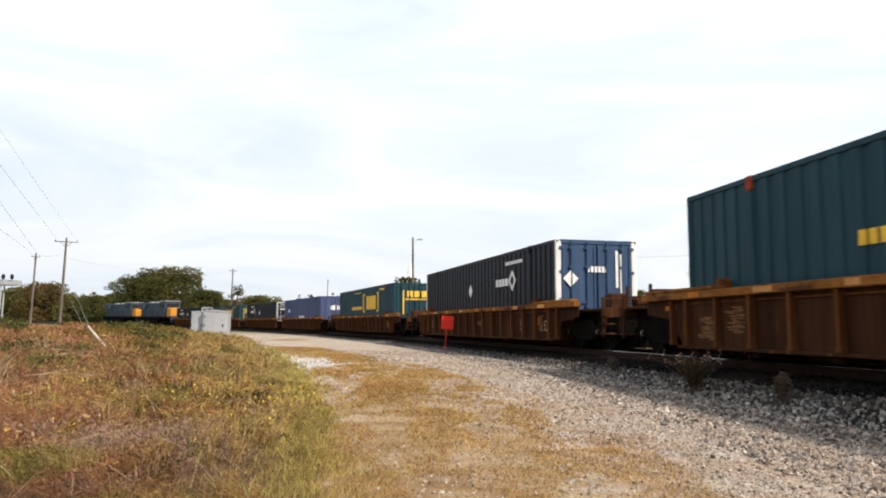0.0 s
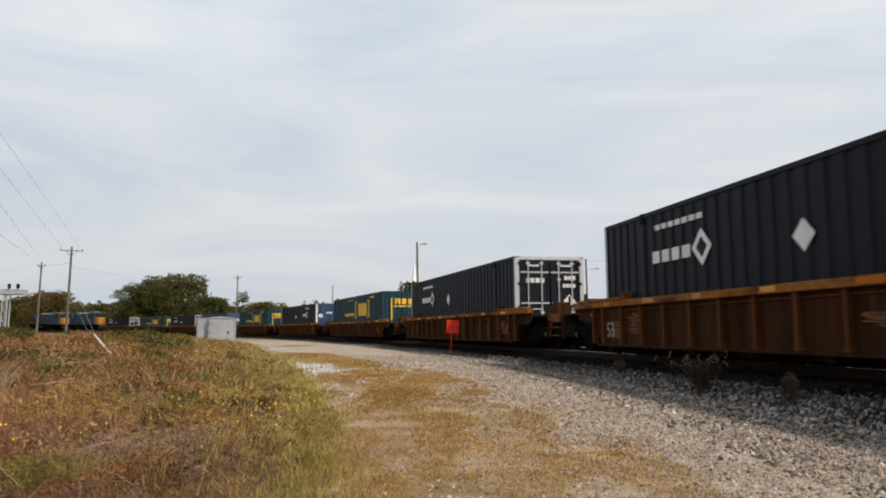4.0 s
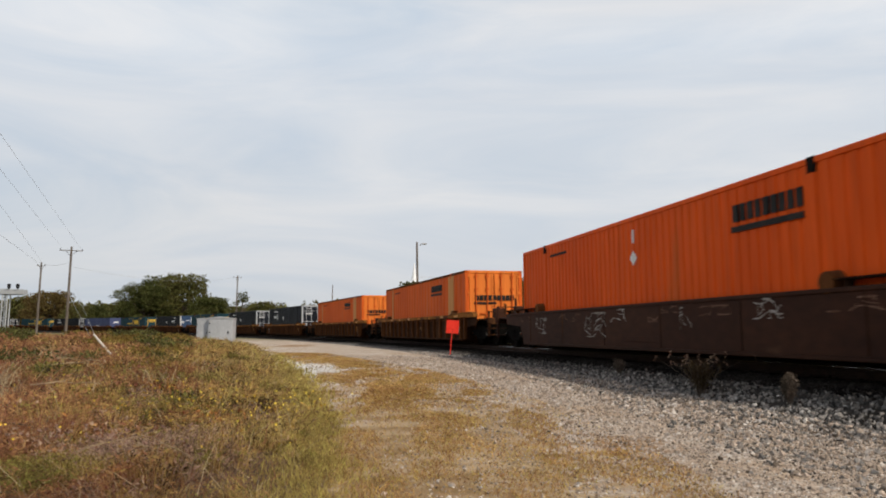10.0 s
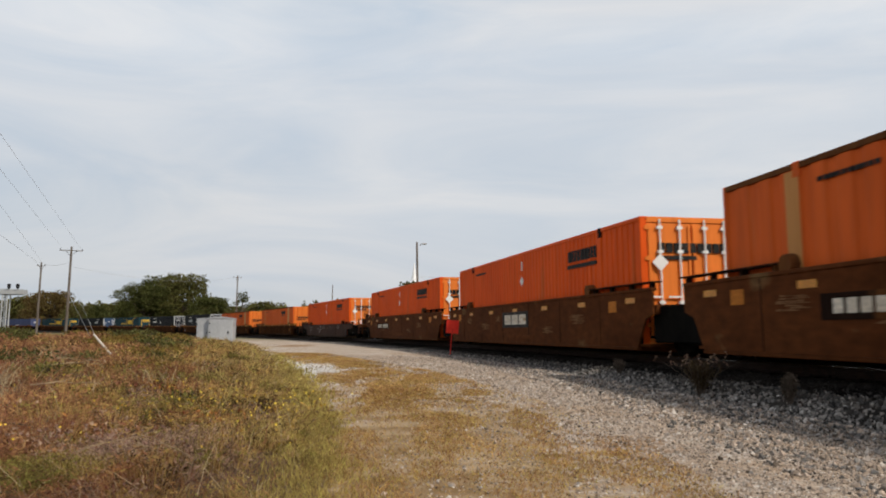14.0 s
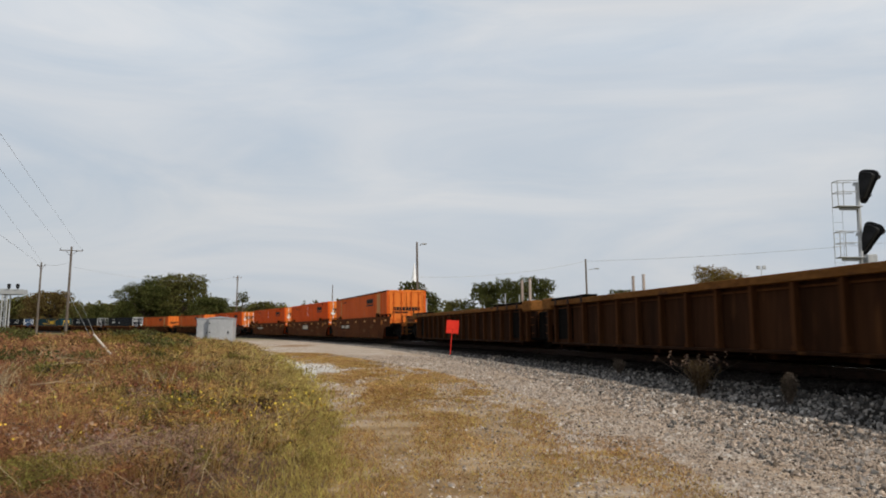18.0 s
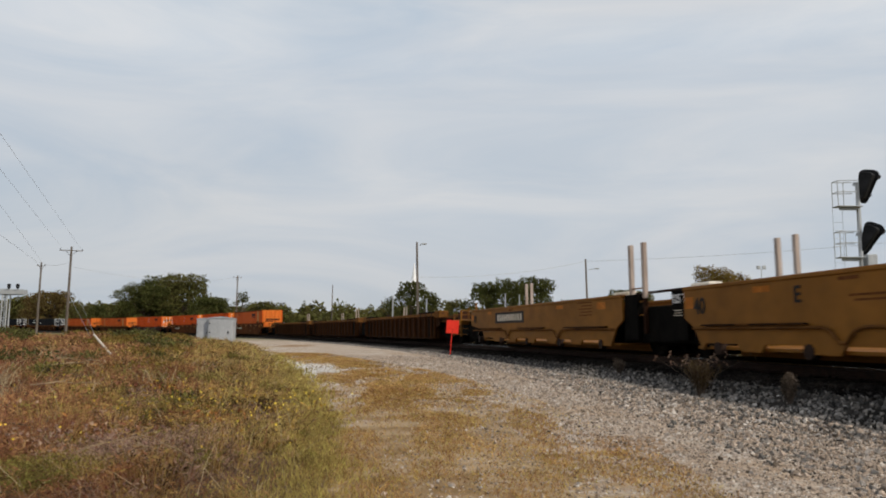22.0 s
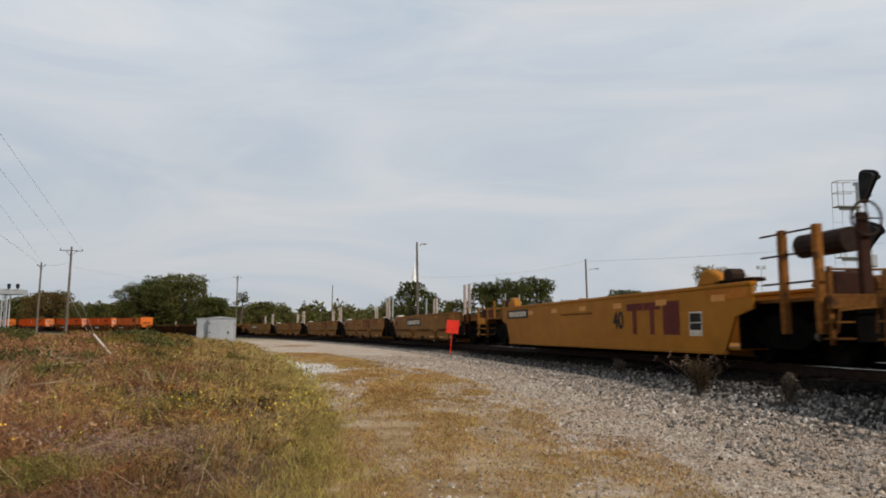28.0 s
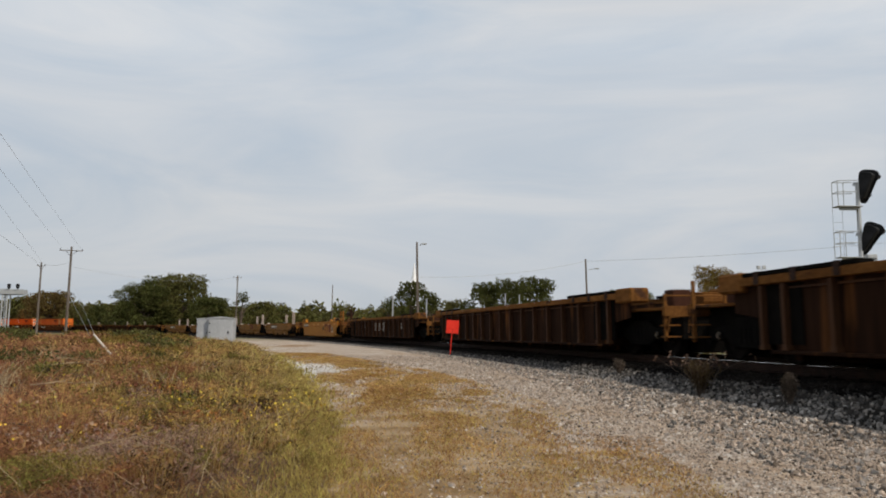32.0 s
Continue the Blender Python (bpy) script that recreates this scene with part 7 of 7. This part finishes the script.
        x = edge_of_bank(y) - 7 * rng.uniform(0, 1, len(y)) ** 1.2
        k = patch(x, y, 1.2, seed) > 0.4
        x, y = x[k], y[k]
        blades("weeds", x, y, ground_z(x, y) - 0.01, rng.uniform(0.05, 0.16, len(x)), np.full(len(x), 0.004), rng.uniform(0.3, 1.6, len(x)), material, label, "weeds", seed)
    y = rng.uniform(-9, 3.6, 16000)
    x = strip_mid(y) + strip_half(y) * rng.uniform(-1, 1, len(y))
    blades("drive_grass", x, y, ground_z(x, y), rng.uniform(0.01, 0.035, len(x)), np.full(len(x), 0.0025), rng.uniform(0.6, 2.2, len(x)), M_WORN, "short dry grass on the drive", "grass", 84)

    # yellow flowers and leaves in loose groups
    P = []
    groups = [(-2.6, 7.3, 0.25, 22), (-1.95, 8.4, 0.3, 40), (-1.75, 7.6, 0.25, 30), (-2.9, 8.3, 0.3, 14), (-2.4, 9.6, 0.5, 30), (-3.9, 7.2, 0.4, 12), (-3.2, 5.6, 0.4, 10), (-1.6, 6.4, 0.3, 18), (-5.2, 9.5, 0.8, 10), (-3.3, 12, 0.9, 24)]
    for cx, cy, r, n in groups:
        n *= 3
        q = rng.normal(size=(n, 2)) * r * 1.3
        X, Y = cx + q[:, 0], cy + q[:, 1]
        P.append(np.stack([X, Y, ground_z(X, Y) + rng.uniform(0.12, 0.33, n)], -1))
    P = np.concatenate(P)
    n = len(P)
    a = rng.normal(size=(n, 3))
    a /= np.linalg.norm(a, axis=1)[:, None]
    b = np.cross(a, rng.normal(size=(n, 3)))
    b /= np.linalg.norm(b, axis=1)[:, None]
    s = 0.009 * rng.uniform(0.5, 1.6, (n, 1))
    V = np.stack([P - a * s, P + b * s, P + a * s, P - b * s], 1).reshape(-1, 3)
    soup("flowers", V, np.arange(n * 4).reshape(n, 4), M_FLOWER, "small yellow flowers among the weeds", "flowers")

    # short worn grass of the drive's middle, greener towards the bank's foot
    n = 200000
    y = 3.4 + 26 * rng.uniform(0, 1, n) ** 1.7
    mid, wide = strip_mid(y), strip_half(y)
    off = rng.uniform(-1.1, 1.1, n)
    x = mid + wide * off
    k = rng.uniform(0, 1, n) < np.clip(2.6 * (patch(x, 0.4 * y, 2.0, 3.0) - 0.20 - 0.40 * np.clip(np.abs(off) - 0.35, 0, 1)), 0.12, 1)
    k &= pale_at(x, y) < 0.5 + 0.3 * rng.uniform(0, 1, n)
    x, y, off = x[k], y[k], off[k]
    h = rng.uniform(0.010, 0.036, len(x))
    lush = np.clip((edge_of_bank(y) + 0.15 + 0.02 * y - x) / 0.4, 0, 1) * 0.62 + 0.30
    kind = rng.uniform(0, 1, len(x)) > lush * (0.4 + patch(x, 0.4 * y, 2.2, 8.0))
    for sel, material, label in ((kind, M_WORN, "short dry orange-brown grass on the drive"), (~kind, M_GRASS, "short green grass on the drive")):
        X, Y = x[sel], y[sel]
        blades("drive_grass", X, Y, ground_z(X, Y), h[sel], np.maximum(0.002, 0.0005 * Y), rng.uniform(0.6, 2.2, len(X)), material, label, "grass", 51)
    n = 15000
    y = 3.0 * (30 / 3.0) ** rng.uniform(0, 1, n)
    x = edge_of_bank(y) + rng.normal(-0.08, 0.18, n) * (1 + 0.03 * y)
    k = patch(x, 0.4 * y, 1.8, 4.0) > 0.3
    x, y = x[k], y[k]
    n = len(x)
    h = rng.uniform(0.015, 0.075, n)
    blades("fringe_grass", x, y, ground_z(x, y), h, np.maximum(0.002, 0.0006 * y), rng.uniform(0.3, 1.2, n), M_FRESH, "fresh green grass along the drive's edge", "grass", 52)


weeds()


def brush():
    """Fallen dead branches and bent canes lying in the weeds, and taller shrubs along the bank."""
    rng = np.random.default_rng(71)
    for x, y, length, turn, r, m in ((-5.1, 9.4, 0.8, 30, 0.010, M_STRAW), (-4.7, 7.2, 0.8, -25, 0.008, M_BARK), (-5.6, 9.0, 0.5, 75, 0.008, M_STRAW), (-4.1, 6.3, 0.9, -15, 0.008, M_BARK), (-6.9, 13.0, 1.0, 25, 0.012, M_STRAW), (-2.4, 5.0, 0.6, 65, 0.005, M_STRAW), (-1.6, 5.0, 0.7, 140, 0.005, M_STRAW), (-5.3, 8.6, 0.5, 100, 0.007, M_STRAW), (-7.6, 14.5, 1.2, -10, 0.012, M_STRAW)):
        t = thing("dead_branch", "pale dead branch lying in the weeds" if m is M_STRAW else "dark dead branch lying in the weeds", "branch", "dead branches in the weeds")
        t.matrix_basis = pose(x, y, gz(x, y) + 0.15, 0, 0, turn)
        pts = [Vector((length * k / 5, rng.normal(0, 0.04), 0.01 + 0.04 * math.sin(k * 0.6) + rng.normal(0, 0.015))) for k in range(6)]
        part_of("stem", lambda bm: [tube(bm, pts[k], pts[k + 1], r * (1 - 0.13 * k), r * (1 - 0.13 * (k + 1)), 6) for k in range(5)], m, t)
        for k in (2, 3, 4):
            q = pts[k] + Vector((0.22, rng.normal(0, 0.10), rng.uniform(0.0, 0.07)))
            part_of("twig", lambda bm: tube(bm, pts[k], q, r * 0.5, r * 0.15, 5), m, t)
    spec = [(-8.6, 15.5, 0.42, 0.8, M_LEAF), (-7.4, 15.8, 0.3, 0.55, M_LEAF2), (-6.6, 12.4, 0.26, 0.4, M_LEAF2), (-4.6, 10.6, 0.24, 0.35, M_RUST), (-5.6, 8.2, 0.2, 0.28, M_RUST), (-3.4, 6.6, 0.18, 0.24, M_RUST), (-3.2, 9.4, 0.22, 0.3, M_LEAF2), (-12.5, 20, 0.55, 1.0, M_RUST), (-11.2, 19, 0.5, 0.8, M_RUST), (-14.5, 24, 0.6, 1.1, M_RUST), (-17.5, 30, 0.7, 1.2, M_LEAF2), (-19.5, 33, 0.8, 1.3, M_LEAF), (-15.6, 33, 0.55, 1.2, M_RUST), (-13.2, 31, 0.5, 1.2, M_LEAF3), (-11.2, 30, 0.45, 1.1, M_LEAF), (-9.8, 27, 0.42, 1.0, M_LEAF2), (-17, 42, 0.7, 1.6, M_LEAF2), (-20.5, 44, 0.7, 1.6, M_LEAF3), (-15.2, 42, 0.55, 1.3, M_LEAF3), (-23, 40, 0.8, 1.4, M_LEAF2), (-7.2, 19, 0.4, 0.8, M_LEAF3), (-6.2, 16.5, 0.36, 0.6, M_LEAF2), (-5.4, 14, 0.3, 0.5, M_LEAF3), (-9.4, 22, 0.4, 0.8, M_RUST), (-11.5, 25, 0.42, 0.8, M_LEAF3)]
    for i, (x, y, h, r, m) in enumerate(spec):
        t = thing("shrub", {M_LEAF: "low dark green bramble bush on the bank", M_LEAF2: "low olive-green bush on the bank", M_LEAF3: "low yellow-brown bush on the bank", M_RUST: "reddish-brown dead bush on the bank"}[m], "bush", "bushes on the bank")
        t.location = (x, y, gz(x, y))
        part_of("stem", lambda bm: [tube(bm, (0, 0, -0.05), (r * 0.5 * math.cos(k * 2.1), r * 0.5 * math.sin(k * 2.1), h * 0.8), 0.012, 0.005, 5) for k in range(5)], M_BARK, t)
        blobs = [((r * 0.55 * math.cos(k * 2.4) * (k > 0), r * 0.55 * math.sin(k * 2.4) * (k > 0), h * rng.uniform(0.3, 0.65)), (r * 0.5, r * 0.5, h * 0.4)) for k in range(6)]
        V, F = leaf_cloud(rng, blobs, 900, 0.0014 * y + 0.012)
        lf = soup("leaves", V, F, m, "", "")
        del lf["kind"]
        lf.parent = t


brush()


def shoulder_weed(name, label, s, lat, height, spread, material, seed, flowers=False):
    rng = np.random.default_rng(seed)
    t = thing(name, label, "weed", "weeds on the ballast")
    p = on_line(s, lat, float(ballast_z(lat)))
    t.location = p
    n = 22 if flowers else 26
    tips = [(rng.normal(0, spread), rng.normal(0, spread), height * rng.uniform(0.55, 1.0)) for _ in range(n)]
    st = part_of("stem", lambda bm: [tube(bm, (q[0] * 0.12, q[1] * 0.12, -0.05), q, 0.006, 0.003, 4) for q in tips], M_BARK, t)
    tagged(st, kind="stuff")
    blobs = [((q[0] * f, q[1] * f, q[2] * f), (0.05, 0.05, 0.07)) for q in tips for f in (0.5, 0.75, 0.95)]
    if flowers:
        blobs = [((q[0] + rng.normal(0, 0.03), q[1] + rng.normal(0, 0.03), q[2] * f), (0.018, 0.018, 0.015)) for q in tips for f in (0.8, 0.9, 1.0)]
    V, F = leaf_cloud(rng, blobs, 5200 if not flowers else 12000, 0.012)
    lf = soup("flower_head" if flowers else "foliage", V, F, material, "", "")
    if not flowers:
        del lf["kind"]
    lf.parent = t


shoulder_weed("weed_bush", "dark brown withered weed bush on the ballast", -38.3, 2.75, 0.54, 0.10, M_DIM, 61)
shoulder_weed("weed_bush", "small dark weed bush on the ballast", -40.3, 2.6, 0.36, 0.045, M_BARK, 62)
shoulder_weed("weed_bush", "small dry weed on the ballast", -34.5, 2.4, 0.26, 0.05, M_BARK, 63)
shoulder_weed("flowering_weed", "thin weed with pale seed heads on the ballast", -37.2, 2.2, 0.46, 0.42, M_LITTER, 64, True)


motions()
